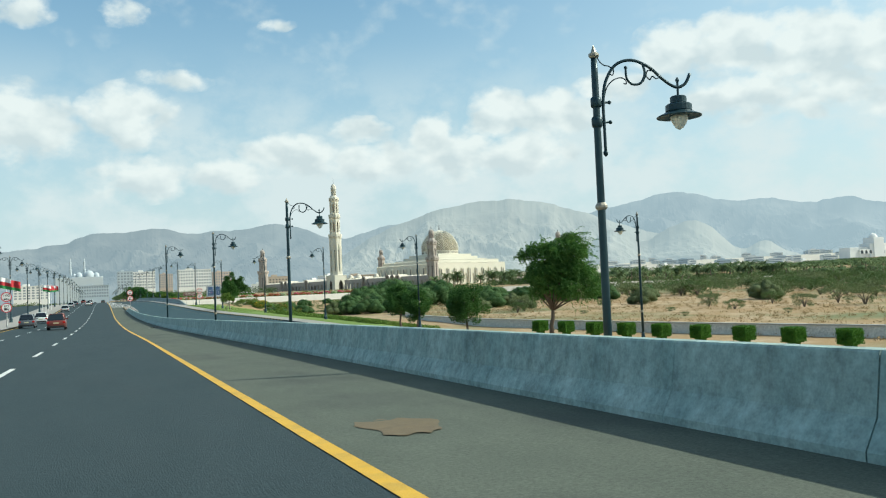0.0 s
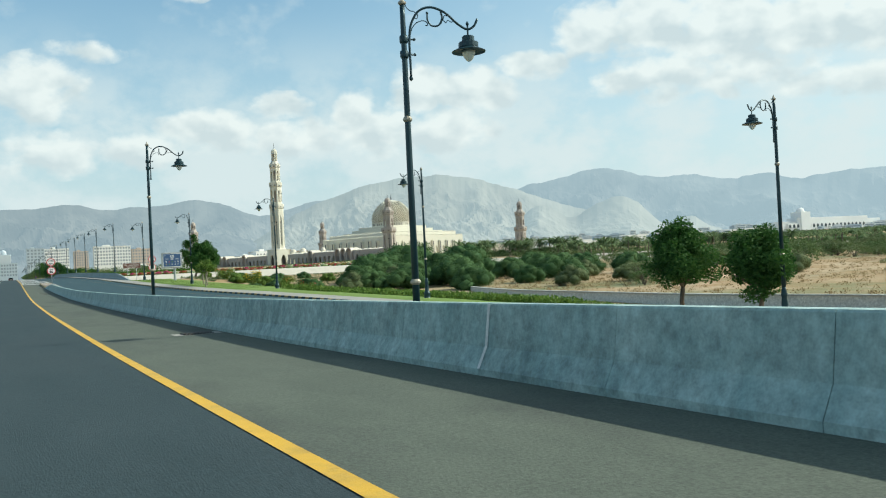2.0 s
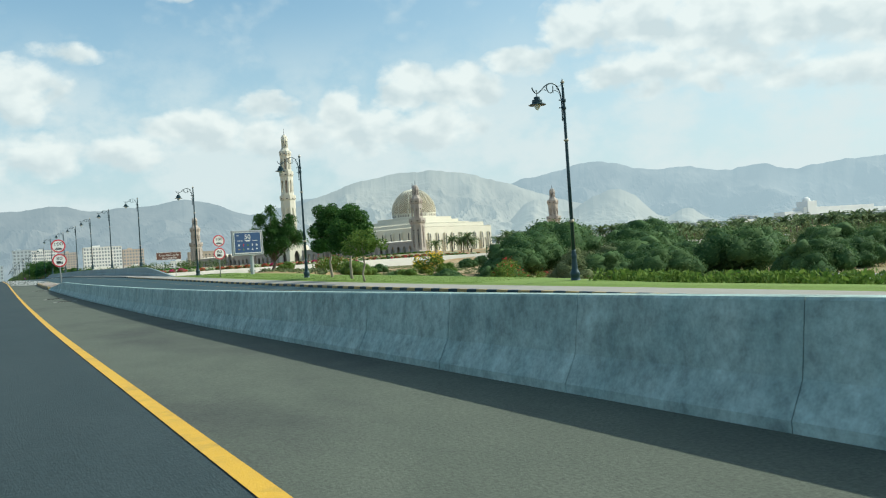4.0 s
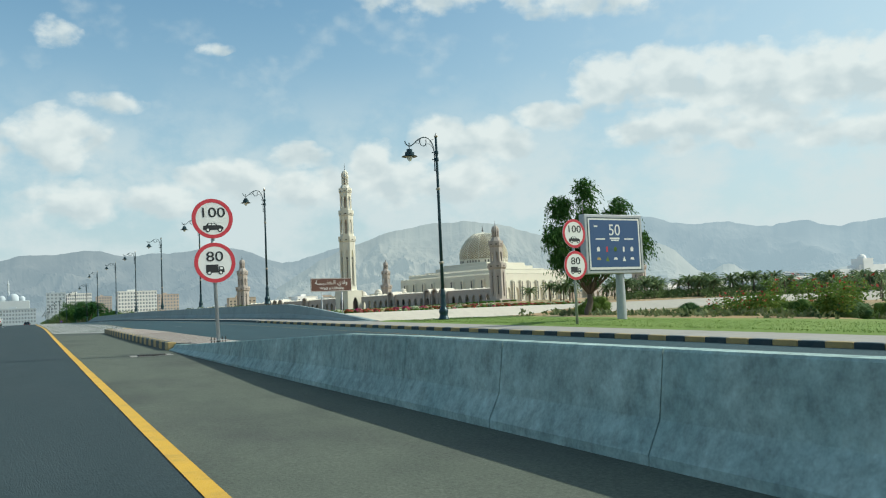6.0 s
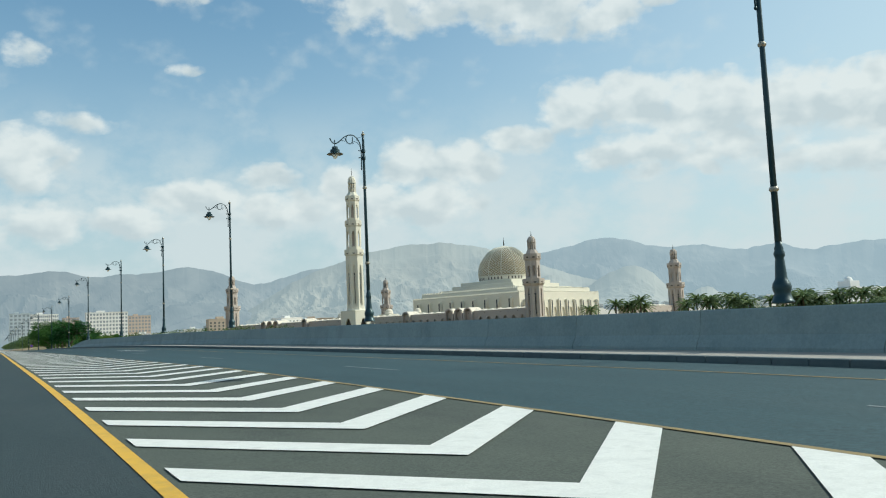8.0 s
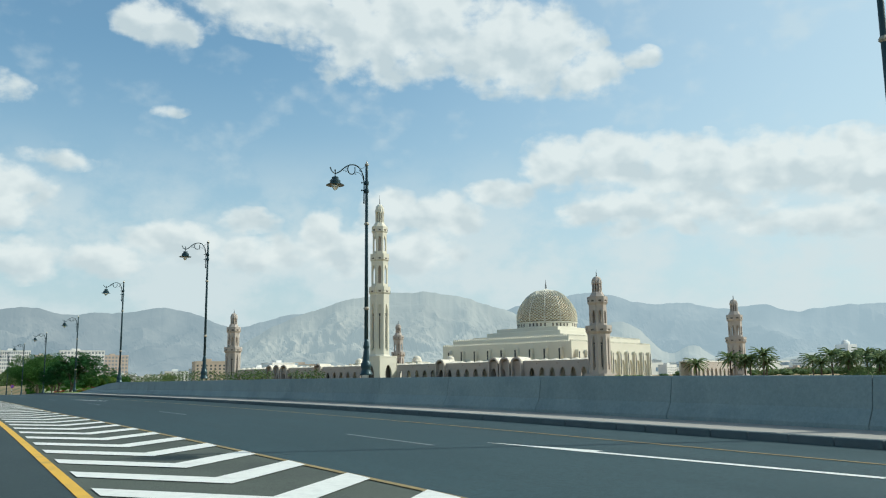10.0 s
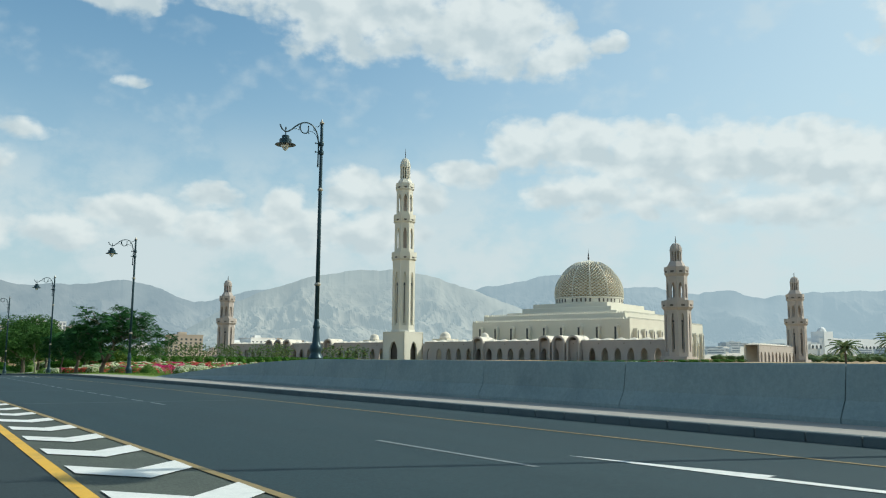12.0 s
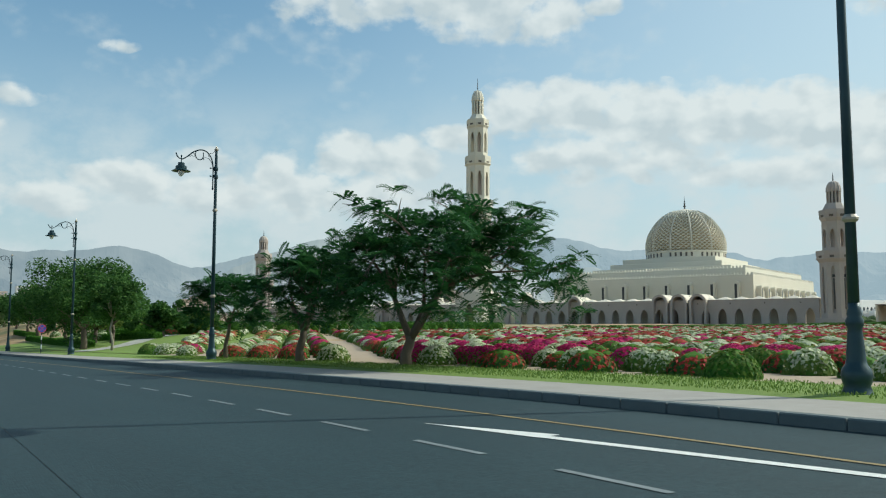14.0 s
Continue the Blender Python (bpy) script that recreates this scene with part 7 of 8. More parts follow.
# ---------------------------------------------------------------- flower garden before the mosque
def dome_bush(seed, r, h, n, base, bloom, share):
    """A clipped dome of leaves whose top is covered with blossom."""
    rng = np.random.default_rng(seed)
    d = rng.normal(size=(n, 3))
    d[:, 2] = np.abs(d[:, 2])
    d /= np.linalg.norm(d, axis=1)[:, None]
    p = d * np.array([r, r, h]) * (.96 + .06 * rng.random(n))[:, None]
    a = np.cross(d, rng.normal(size=(n, 3)))
    a /= np.linalg.norm(a, axis=1)[:, None]
    b = np.cross(d + .5 * rng.normal(size=(n, 3)), a)
    b /= np.linalg.norm(b, axis=1)[:, None]
    s = (.055 + .035 * rng.random(n))[:, None]
    v = np.stack([p - a * s, p + b * s * .7, p + a * s, p - b * s * .7], 1).reshape(-1, 3)
    idx = ((d[:, 2] + .35 * rng.normal(size=n)) > (1 - share)).astype(int)
    return leaves_mesh("foliage", v, (base, bloom), idx)


BEDS = [dome_bush(1, .8, .85, 850, M_LEAF2, M_MAGENTA, .66), dome_bush(2, .85, .85, 850, M_LEAF2, M_WHITEBLOOM, .62), dome_bush(3, .85, .75, 850, M_LEAF, M_REDBLOOM, .62), dome_bush(4, .8, .85, 850, M_HEDGE, M_LEAF2, .5), dome_bush(5, .85, .7, 850, M_LEAF, M_REDBLOOM, .45), dome_bush(6, .8, .85, 850, M_LEAF2, M_WHITEBLOOM, .42)]
NAMES = ["magenta-flowered clipped round bush in a garden bed", "white-flowered clipped round bush in a garden bed", "red-flowered clipped round bush in a garden bed", "plain green clipped round bush in a garden bed", "half-faded red-flowered bush in a garden bed", "green bush with a few white flowers in a garden bed"]
core_bm = bmesh.new()
bmesh.ops.create_icosphere(core_bm, subdivisions=2, radius=.79)
core_me = bpy.data.meshes.new("core")
core_bm.to_mesh(core_me)
core_bm.free()
core_me.materials.append(M_HEDGE)


strip("garden_bed", 416, 500, 4, lambda y: max(kerb_x(y) + 6.3, 17.2 + .35 * (y - 486)), lambda y: kerb_x(y) + 14, lambda x, y: side_z(x, y) + .05, M_SOIL, label="bare pale soil between the flower bushes", category="flower bed", cols=3)
for k in range(14):
    strip("garden_bed", 420, 500 + 12 * min(k, 5), 4, lambda y, k=k: kerb_x(y) + 14 + 8 * k, lambda y, k=k: kerb_x(y) + 22 + 8 * k, lambda x, y: side_z(x, y) + .05, M_SOIL, label="bare pale soil between the flower bushes", category="flower bed", cols=3)
rows = Vector((.39, .92))
across = Vector((.92, -.39))
rng = np.random.default_rng(21)
cells = []
for i in range(-60, 90):
    for j in range(-45, 160):
        if j % 5 == 3:                        # paths between the beds
            continue
        p = Vector((18, 445)) + across * (1.72 * j) + rows * (1.55 * i)
        p += Vector((rng.normal() * .13, rng.normal() * .13))
        if p.x < kerb_x(p.y) + 6.6 or not 416 + .04 * p.x < p.y < 560 or p.x > 178 or p.y > 556 - .5 * (p.x - 125):
            continue
        if p.y > 486 and p.x < 18 + .35 * (p.y - 486):
            continue
        if p.y > 523 + .36 * (p.x - 15):
            continue
        cells.append((p.x + .35 * abs(p.y - 440), p, i, j))
cells.sort(key=lambda q: q[0])
far_v, far_i = [], []
for q, (d, p, i, j) in enumerate(cells):
    h = (math.sin((j // 3) * 12.9898 + (i // 4) * 78.233) * 43758.5453) % 1.0
    h2 = rng.random()
    kind = (0 if h < .13 else 1 if h < .3 else 2 if h < .43 else 5 if h < .6 else 4 if h < .84 else 3) if h2 < .5 else int(rng.choice([0, 1, 1, 2, 4, 4, 3, 3, 5, 5]))
    s = .74 + .2 * rng.random()
    z = side_z(p.x, p.y) + .02
    if q < 230:
        top = thing("flower_bush", pose(p.x, p.y, z, 0, 0, rng.random() * 360) @ Matrix.Diagonal((s, s, s, 1)), NAMES[kind], "flower bush", "clipped flower bushes")
        piece("foliage", BEDS[kind], top, Matrix())
        piece("core", core_me, top, Matrix.Diagonal((1, 1, .98, 1)))
    else:
        far_v.append((p.x, p.y, z, s, kind))
# larger mounds along the terrace's edge, above the bank
rng = np.random.default_rng(31)
for k in range(46):
    x = 30 + 148 * k / 45
    y = float(np.interp(x, [30, 60, 100, 140, 165, 178], [417, 418.5, 421.5, 427, 433, 441])) + rng.normal() * .7
    kind = int(rng.choice([2, 2, 2, 0, 1, 2])) if x < 120 else int(rng.choice([4, 4, 2, 5]))
    s = 1.6 + .4 * rng.random()
    top = thing("flower_bush", pose(x, y, side_z(x, y), 0, 0, rng.random() * 360) @ Matrix.Diagonal((s, s, s * .9, 1)), NAMES[kind].replace("in a garden bed", "at the terrace edge"), "flower bush", "flower mounds above the bank")
    piece("foliage", BEDS[kind], top, Matrix())
    piece("core", core_me, top, Matrix.Diagonal((1, 1, .98, 1)))
MATS6 = [(M_LEAF2, M_MAGENTA), (M_LEAF2, M_WHITEBLOOM), (M_LEAF, M_REDBLOOM), (M_HEDGE, M_LEAF2), (M_LEAF2, M_REDBLOOM), (M_LEAF2, M_WHITEBLOOM)]
for kind in range(6):
    vs, ix = [], []
    for x, y, z, s, k in far_v:
        if k != kind:
            continue
        n = 120 if x + .35 * abs(y - 440) < 50 else 60 if x < 80 else 36
        d = rng.normal(size=(n, 3))
        d[:, 2] = np.abs(d[:, 2])
        d /= np.linalg.norm(d, axis=1)[:, None]
        p = d * np.array([.85, .85, .82]) * s + np.array([x, y, z])
        a = np.cross(d, rng.normal(size=(n, 3)))
        a /= np.linalg.norm(a, axis=1)[:, None]
        b = np.cross(d, a)
        e = (.17 if n > 100 else .25 if n > 40 else .33) * s
        vs.append(np.stack([p - a * e, p + b * e, p + a * e, p - b * e], 1).reshape(-1, 3))
        ix.append((d[:, 2] + .3 * rng.normal(size=n)) > (.4, .44, .4, .5, .6, .62)[kind])
    if vs:
        tagged(new("far_flower_bushes", leaves_mesh("far_flower_bushes", np.concatenate(vs), MATS6[kind], np.concatenate(ix).astype(int))), NAMES[kind] + " far off", "flower bushes", kind="stuff")

# clipped hedge bushes behind the beds, and a low box hedge
def clipped(name, sx_, sy_, sz_, n, size, seed, square=.0):
    rng = np.random.default_rng(seed)
    d = rng.normal(size=(n, 3))
    d /= np.abs(d).max(axis=1)[:, None] if square else np.linalg.norm(d, axis=1)[:, None]
    if not square:
        d = np.sign(d) * np.abs(d) ** .62
        d /= np.maximum(1, np.abs(d).max(axis=1))[:, None]
    p = d * np.array([sx_, sy_, sz_]) * (.93 + .1 * rng.random(n))[:, None] + np.array([0, 0, sz_])
    a = rng.normal(size=(n, 3))
    a /= np.linalg.norm(a, axis=1)[:, None]
    b = np.cross(a, rng.normal(size=(n, 3)))
    b /= np.linalg.norm(b, axis=1)[:, None]
    s = size * (.6 + .8 * rng.random(n))[:, None]
    return leaves_mesh(name, np.stack([p - a * s, p + b * s * .6, p + a * s, p - b * s * .6], 1).reshape(-1, 3), M_HEDGE)


HB = [clipped("foliage", 1.25, 1.25, 1.0, 1500, .1, 31), clipped("foliage", 1.35, 1.2, 1.05, 1500, .1, 32)]
hcore = bpy.data.meshes.new("core")
bmc = bmesh.new()
bmesh.ops.create_icosphere(bmc, subdivisions=2, radius=1.0)
bmc.to_mesh(hcore)
bmc.free()
hcore.materials.append(M_HEDGE)
for k in range(29):
    x, y = 26.5 + 2.15 * k, 537 - .42 * min(k, 14) + .5 * max(0, k - 14)
    w_ = .84 + .06 * math.sin(k * 2.3)
    top = thing("hedge_bush", pose(x, y, side_z(x, y) - .05, 0, 0, k * 50) @ Matrix.Diagonal((w_, w_, .92, 1)), "large round clipped green hedge bush", "hedge", "clipped hedge bushes")
    piece("foliage", HB[k % 2], top, Matrix())
    piece("core", hcore, top, Matrix.Translation((0, 0, 1)) @ Matrix.Diagonal((1.05, 1.05, .9, 1)))
for k in range(26):
    x, y = 124 + 3.2 * k, 562 - 1.55 * k
    top = thing("hedge_bush", pose(x, y, side_z(x, y) - .05, 0, 0, k * 50) @ Matrix.Diagonal((1.3, 1.1, .4, 1)), "low wide clipped green hedge bush before the arcade", "hedge", "hedge before the arcade")
    piece("foliage", HB[k % 2], top, Matrix())
    piece("core", hcore, top, Matrix.Translation((0, 0, 1)) @ Matrix.Diagonal((1.05, 1.05, .9, 1)))
for (x0, y0), (x1, y1) in (((17.4, 516), (18.4, 574)), ((21.8, 538), (26.2, 523)), ((20.5, 612), (20, 582)), ((24, 548), (30, 544))):
    L = math.hypot(x1 - x0, y1 - y0)
    for k in range(int(L / 2.2)):
        t_ = (k + .5) / int(L / 2.2)
        x, y = x0 + (x1 - x0) * t_, y0 + (y1 - y0) * t_
        top = thing("low_hedge", pose(x, y, side_z(x, y), 0, 0, math.degrees(math.atan2(y1 - y0, x1 - x0))), "low square-clipped green hedge", "hedge", "low hedges")
        piece("foliage", clipped("foliage", 1.15, .5, .42, 900, .09, 40 + k, 1.0), top, Matrix())
        bm = bmesh.new()
        box(bm, -1.1, 1.1, -.44, .44, 0, .78)
        part("core", bm, M_HEDGE, top)
rngs = np.random.default_rng(91)
for k in range(46):
    x, y = 21 + 26 * rngs.random(), 528 + 70 * rngs.random()
    kind = (3, 5, 3, 4, 3, 1)[k % 6]
    s = 1.0 + .6 * rngs.random()
    top = thing("clipped_shrub", pose(x, y, side_z(x, y), 0, 0, k * 41) @ Matrix.Diagonal((s, s, s, 1)), "rounded clipped green shrub behind the low hedges", "bush", "shrubs behind the low hedges")
    piece("foliage", BEDS[kind], top, Matrix())
    piece("core", core_me, top, Matrix.Diagonal((1, 1, .98, 1)))
# pale path and low wall among the lawns
bm = bmesh.new()
path_line = smooth_line([(13.6, 502), (17.6, 509), (21.5, 516), (25.0, 524), (30, 532)], 6)
vs = []
for i, p in enumerate(path_line):
    q = path_line[min(i + 1, len(path_line) - 1)] - path_line[max(i - 1, 0)]
    nrm = np.array([-q[1], q[0]]) / np.hypot(*q)
    for s_ in (-1.3, 1.3):
        x, y = p + nrm * s_
        vs.append(bm.verts.new((x, y, side_z(x, y) + .12)))
for i in range(len(path_line) - 1):
    bm.faces.new((vs[2 * i], vs[2 * i + 1], vs[2 * i + 3], vs[2 * i + 2]))
tagged(part("garden_path", bm, M_CONC2), "pale paved garden path across the lawn", "path", kind="structure")

# hedge boxes beside the slip road
for k in range(11):
    x, y = 40.1 + .5 * k, 74.9 - 4.25 * k
    z = -3.28
    top = thing("box_hedge", pose(x, y, z, 0, 0, 10), "square-clipped green shrub in a row beside the slip road", "hedge", "square shrubs")
    piece("foliage", clipped("foliage", .6, .6, .5, 1900, .06, 60 + k, 1.0), top, Matrix())
    bm = bmesh.new()
    box(bm, -.55, .55, -.55, .55, .03, .96)
    box(bm, -.3, .3, -.3, .3, -1.3, .05)
    part("core", bm, M_HEDGE, top)

# ---------------------------------------------------------------- stone retaining wall across the plain
M_RUBBLE = mat("grey_rubble_stone", (.5, .49, .45), .9, (.7, .68, .62), 2.6, .6, 1.0, 5, world_space=True, grain=.3, grain_scale=6)
wall_line = smooth_line([(70, 20), (64, 40), (58, 66), (55, 82), (52.5, 98), (50.5, 112), (51, 128), (52, 144), (57, 164), (63, 179), (72, 196)], 6)
top = thing("stone_wall", pose(0, 0, 0), "low grey rubble retaining wall with a pale coping", "wall", kind="structure")
v, f, v2, f2 = [], [], [], []
for i, (x, y) in enumerate(wall_line):
    z = side_z(x, y)
    zt = max(-3.42, z + .25)
    v += [(x - .3, y, z - .6), (x - .1, y, zt), (x + .35, y, zt), (x + .4, y, z - .6)]
    v2 += [(x - .2, y, zt), (x - .2, y, zt + .12), (x + .45, y, zt + .12), (x + .45, y, zt)]
for i in range(len(wall_line) - 1):
    a = 4 * i
    for vs_, fs_ in ((v, f), (v2, f2)):
        fs_ += [(a, a + 4, a + 5, a + 1), (a + 1, a + 5, a + 6, a + 2), (a + 2, a + 6, a + 7, a + 3)]
piece("wall_face", mesh_of("wall_face", v, f, M_RUBBLE), top, Matrix())
piece("coping", mesh_of("coping", v2, f2, M_CONC2), top, Matrix())

# ---------------------------------------------------------------- buildings far off


def building(x, y, z, wx, wy, h, material, seed, label="pale flat-roofed apartment block in the distance", name="apartment_block"):
    top = thing(name, pose(x, y, z, 0, 0, (seed * 13) % 24 - 12), label, "building", "distant buildings")
    bm = bmesh.new()
    box(bm, -wx / 2, wx / 2, -wy / 2, wy / 2, -3, h)
    body = part("wall", bm, material, top)
    bm = bmesh.new()
    box(bm, -wx / 2 - .2, wx / 2 + .2, -wy / 2 - .2, wy / 2 + .2, h, h + .7)
    box(bm, -wx * .2, wx * .05, -wy * .2, wy * .2, h + .7, h + 3.2)
    part("roof", bm, material, top)
    floors, n = max(2, int(h / 3.3)), max(3, int(wx / 4))
    win = mesh_of("window", [(-.8, 0, -.8), (.8, 0, -.8), (.8, 0, .8), (-.8, 0, .8), (-.9, .1, -.9), (.9, .1, -.9), (.9, .1, .9), (-.9, .1, .9)], [(0, 1, 2, 3), (4, 5, 1, 0), (5, 6, 2, 1), (6, 7, 3, 2), (7, 4, 0, 3)], M_WIN)
    for i in range(floors):
        for k in range(n):
            piece("window", win, body, pose(-wx / 2 + wx * (k + .5) / n, -wy / 2 - .06, 1.8 + 3.3 * i))
    n = max(2, int(wy / 5))
    for i in range(floors):
        for k in range(n):
            piece("window", win, body, pose(wx / 2 + .06, -wy / 2 + wy * (k + .5) / n, 1.8 + 3.3 * i, 0, 0, 90))


M_BLD = [mat("white_render", (.74, .73, .7), .85, (.8, .79, .76), .2, .9), mat("sand_render", (.52, .42, .33), .85, (.58, .48, .38), .2, .9), mat("pink_render", (.52, .42, .35), .85, (.58, .48, .4), .2, .9), mat("grey_glass_front", (.42, .48, .52), .4, (.48, .54, .57), .2, .9)]
rng = np.random.default_rng(77)


def city_block(x, y, w_, top_z, low_z, floors, cols, material, label):
    """A tall block whose upper storeys stand over the trees."""
    top = thing("city_block", pose(x, y, 0), label, "building", "tall blocks of the city")
    bm = bmesh.new()
    box(bm, -w_ / 2, w_ / 2, -9, 9, -3, top_z)
    body = part("wall", bm, material, top)
    bm = bmesh.new()
    box(bm, -w_ / 2 - .3, w_ / 2 + .3, -9.3, 9.3, top_z, top_z + .9)
    box(bm, -w_ * .25, -w_ * .05, -5, 5, top_z + .9, top_z + 3.4)
    part("roof", bm, material, top)
    fh = (top_z - low_z) / floors
    hw, hh = w_ / cols * .27, fh * .26
    win = mesh_of("window", [(-hw, 0, -hh), (hw, 0, -hh), (hw, 0, hh), (-hw, 0, hh), (-hw - .2, .2, -hh - .2), (hw + .2, .2, -hh - .2), (hw + .2, .2, hh + .2), (-hw - .2, .2, hh + .2)], [(0, 1, 2, 3), (4, 5, 1, 0), (5, 6, 2, 1), (6, 7, 3, 2), (7, 4, 0, 3)], M_FARWIN)
    for i in range(floors):
        for k in range(cols):
            piece("window", win, body, pose(-w_ / 2 + w_ * (k + .5) / cols, -9.12, low_z + fh * (i + .5)))


for x, y, w_, t_, l_, fl, co, m_, lab in ((34, 1515, 25, 49, 20, 6, 5, 3, "blue-white glass office block over the trees"), (66, 1563, 36, 49, 20, 6, 14, 0, "white office block with narrow windows over the trees"), (112, 1712, 24, 48, 22, 6, 6, 2, "pinkish apartment block over the trees"),
                                         (158, 1647, 60, 53, 20, 6, 13, 0, "cream apartment block with a grid of windows"), (-14, 1465, 44, 27, 8, 4, 12, 3, "long grey glass-fronted block beyond the highway"), (222, 1760, 36, 50, 22, 5, 7, 2, "pinkish apartment block over the trees"), (-92, 1300, 44, 26, 8, 5, 8, 0, "white office block beyond the highway")):
    city_block(x, y, w_, t_, l_, fl, co, M_BLD[m_], lab)
for k in range(15):
    az = 7.2 + 11 * (k + rng.random()) / 15
    r = 1050 + 600 * rng.random()
    h = 13 + 15 * rng.random()
    building(r * math.sin(radians(az)), r * math.cos(radians(az)) + 100, -1, 22 + 36 * rng.random(), 16 + 12 * rng.random(), h, M_BLD[(0, 1, 0, 2, 0, 3, 1)[k % 7]], k)
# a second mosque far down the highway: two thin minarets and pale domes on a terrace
# stone with the blue-grey of distance haze put into its colour
M_HAZE_STONE = mat("hazed_pale_stone", (.46, .52, .56), .9, (.52, .575, .61), .05, .9)
top = thing("distant_mosque", pose(-60, 2380, 0), "far white mosque with two thin minarets in the haze", "mosque")
bm = bmesh.new()
box(bm, -52, 60, -20, 20, -5, 66, .5)
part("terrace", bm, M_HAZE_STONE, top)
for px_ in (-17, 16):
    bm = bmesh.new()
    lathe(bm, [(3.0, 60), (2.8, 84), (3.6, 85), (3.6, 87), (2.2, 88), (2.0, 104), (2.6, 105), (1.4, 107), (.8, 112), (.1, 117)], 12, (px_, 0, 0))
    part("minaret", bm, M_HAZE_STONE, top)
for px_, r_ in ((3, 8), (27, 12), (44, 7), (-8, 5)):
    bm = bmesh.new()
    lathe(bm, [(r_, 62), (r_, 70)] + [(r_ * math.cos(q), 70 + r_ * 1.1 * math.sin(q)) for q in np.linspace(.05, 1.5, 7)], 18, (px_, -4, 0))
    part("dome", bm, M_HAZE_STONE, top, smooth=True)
for k in range(16):
    az = 15 + 45 * (k + rng.random()) / 16
    r = 1250 + 700 * rng.random()
    x, y = r * math.sin(radians(az)), r * math.cos(radians(az)) + 100
    building(x, y, 2 + r * .004, 20 + 30 * rng.random(), 16, 7 + 9 * rng.random(), M_BLD[(0, 0, 1, 0)[k % 4]], k + 60, "low white flat-roofed house in the distance", "low_house")
for k, (x, y, wx, h) in enumerate(((-66, 330, 40, 9), (-74, 410, 46, 8), (-70, 490, 34, 8), (-84, 560, 50, 9), (-90, 640, 44, 9))):
    building(x, y, road_z(y) - .9, wx, 22, h, M_BLD[(0, 3, 0, 0, 3)[k]], k + 90, "flat-roofed commercial building beside the highway", "shop_building")
town_z = lambda r: 8 + 50 * ease((r - 1700) / 1350)
v, f = [], []
TOWN_R = [1650, 1850, 2050, 2250, 2450, 2650, 2850, 3050]
for k in range(25):
    az = radians(26 + 2 * k)
    v += [(r * math.sin(az), 150 + r * math.cos(az), town_z(r) * ease(k / 3) * ease((24 - k) / 3)) for r in TOWN_R]
f = [(8 * k + i, 8 * k + i + 1, 8 * k + i + 9, 8 * k + i + 8) for k in range(24) for i in range(7)]
tagged(new("town_slope", mesh_of("town_slope", v, [tuple(reversed(q)) for q in f], M_BANK, True)), "pale sandy slope rising towards the mountains", "ground", kind="structure")
for k in range(84):
    az = 31 + 34 * (k + .8 * rng.random()) / 84
    r = 2150 + 850 * rng.random()
    wx, h = 18 + 40 * rng.random(), 6 + 9 * rng.random()
    top = thing("low_house", pose(r * math.sin(radians(az)), 150 + r * math.cos(radians(az)), town_z(r), 0, 0, -az + 20 * rng.random()), "low pale flat-roofed house of the town below the mountains", "building", "town below the mountains")
    bm = bmesh.new()
    box(bm, -wx / 2, wx / 2, -8, 8, -8, h)
    box(bm, -wx * .3, wx * .1, -6, 6, h - .5, h + 3.5 * rng.random() + .5)
    # every third house takes the stone with haze in its colour
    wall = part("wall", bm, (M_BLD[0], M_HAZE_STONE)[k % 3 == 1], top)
    for q in range(2):
        bm = bmesh.new()
        box(bm, -wx * .42, wx * .42, -8.1, -7.9, h * (.25 + .4 * q), h * (.42 + .4 * q))
        part("window_band", bm, M_FARWIN, wall)
# white palace on the rise
top = thing("hotel_palace", pose(1812, 1521, 30, 0, 0, -6) @ Matrix.Diagonal((2.4, 2.0, 2.1, 1)), "long white palace-like hotel with arches and a corner dome", "building")
for name, x0, x1, z1, dy in (("main_wing", -40, 55, 15, 0), ("end_wing", -62, -40, 11, 3), ("tower", -36, -24, 22, -2), ("far_wing", 55, 75, 12, 3)):
    bm = bmesh.new()
    box(bm, x0, x1, -9 + dy, 9 + dy, -8, z1, .1)
    part(name, bm, M_BLD[0], top)
bm = bmesh.new()
lathe(bm, [(4.5, 21.5)] + [(4.5 * math.cos(q), 22 + 5 * math.sin(q)) for q in np.linspace(0, 1.5, 7)], 20, (-30, -2, 0))
part("cupola", bm, M_BLD[0], top, smooth=True)
hotel_bay = arch_panel("arch_bay", 5.2, 5.4, 3.2, 2.6, 1.6, .5, M_BLD[0])
for k in range(20):
    piece("arch_bay", hotel_bay, top, pose(-50 + 5.2 * k, -9.6, 3.5, 0, 0, 90))
    bm = bmesh.new()
    box(bm, -51.6 + 5.2 * k, -48.4 + 5.2 * k, -9.2, -9.02, 3.6, 7.6)
    part("arch_window", bm, M_WIN, top)
bm = bmesh.new()
n = 28
hill = [[bm.verts.new((851 + 190 * s * math.cos(2 * math.pi * k / n), 740 + 190 * s * math.sin(2 * math.pi * k / n), 11 * (1 - s * s) + 4 * (1 - s))) for k in range(n)] for s in (.02, .35, .6, .8, 1.0)]
for a, b in zip(hill, hill[1:]):
    for k in range(n):
        bm.faces.new((a[k], a[(k + 1) % n], b[(k + 1) % n], b[k]))
bm.faces.new(hill[0])
tagged(part("hotel_rise", bm, M_GROUND), "low sandy rise under the hotel", "hill", kind="structure")

# ---------------------------------------------------------------- cars


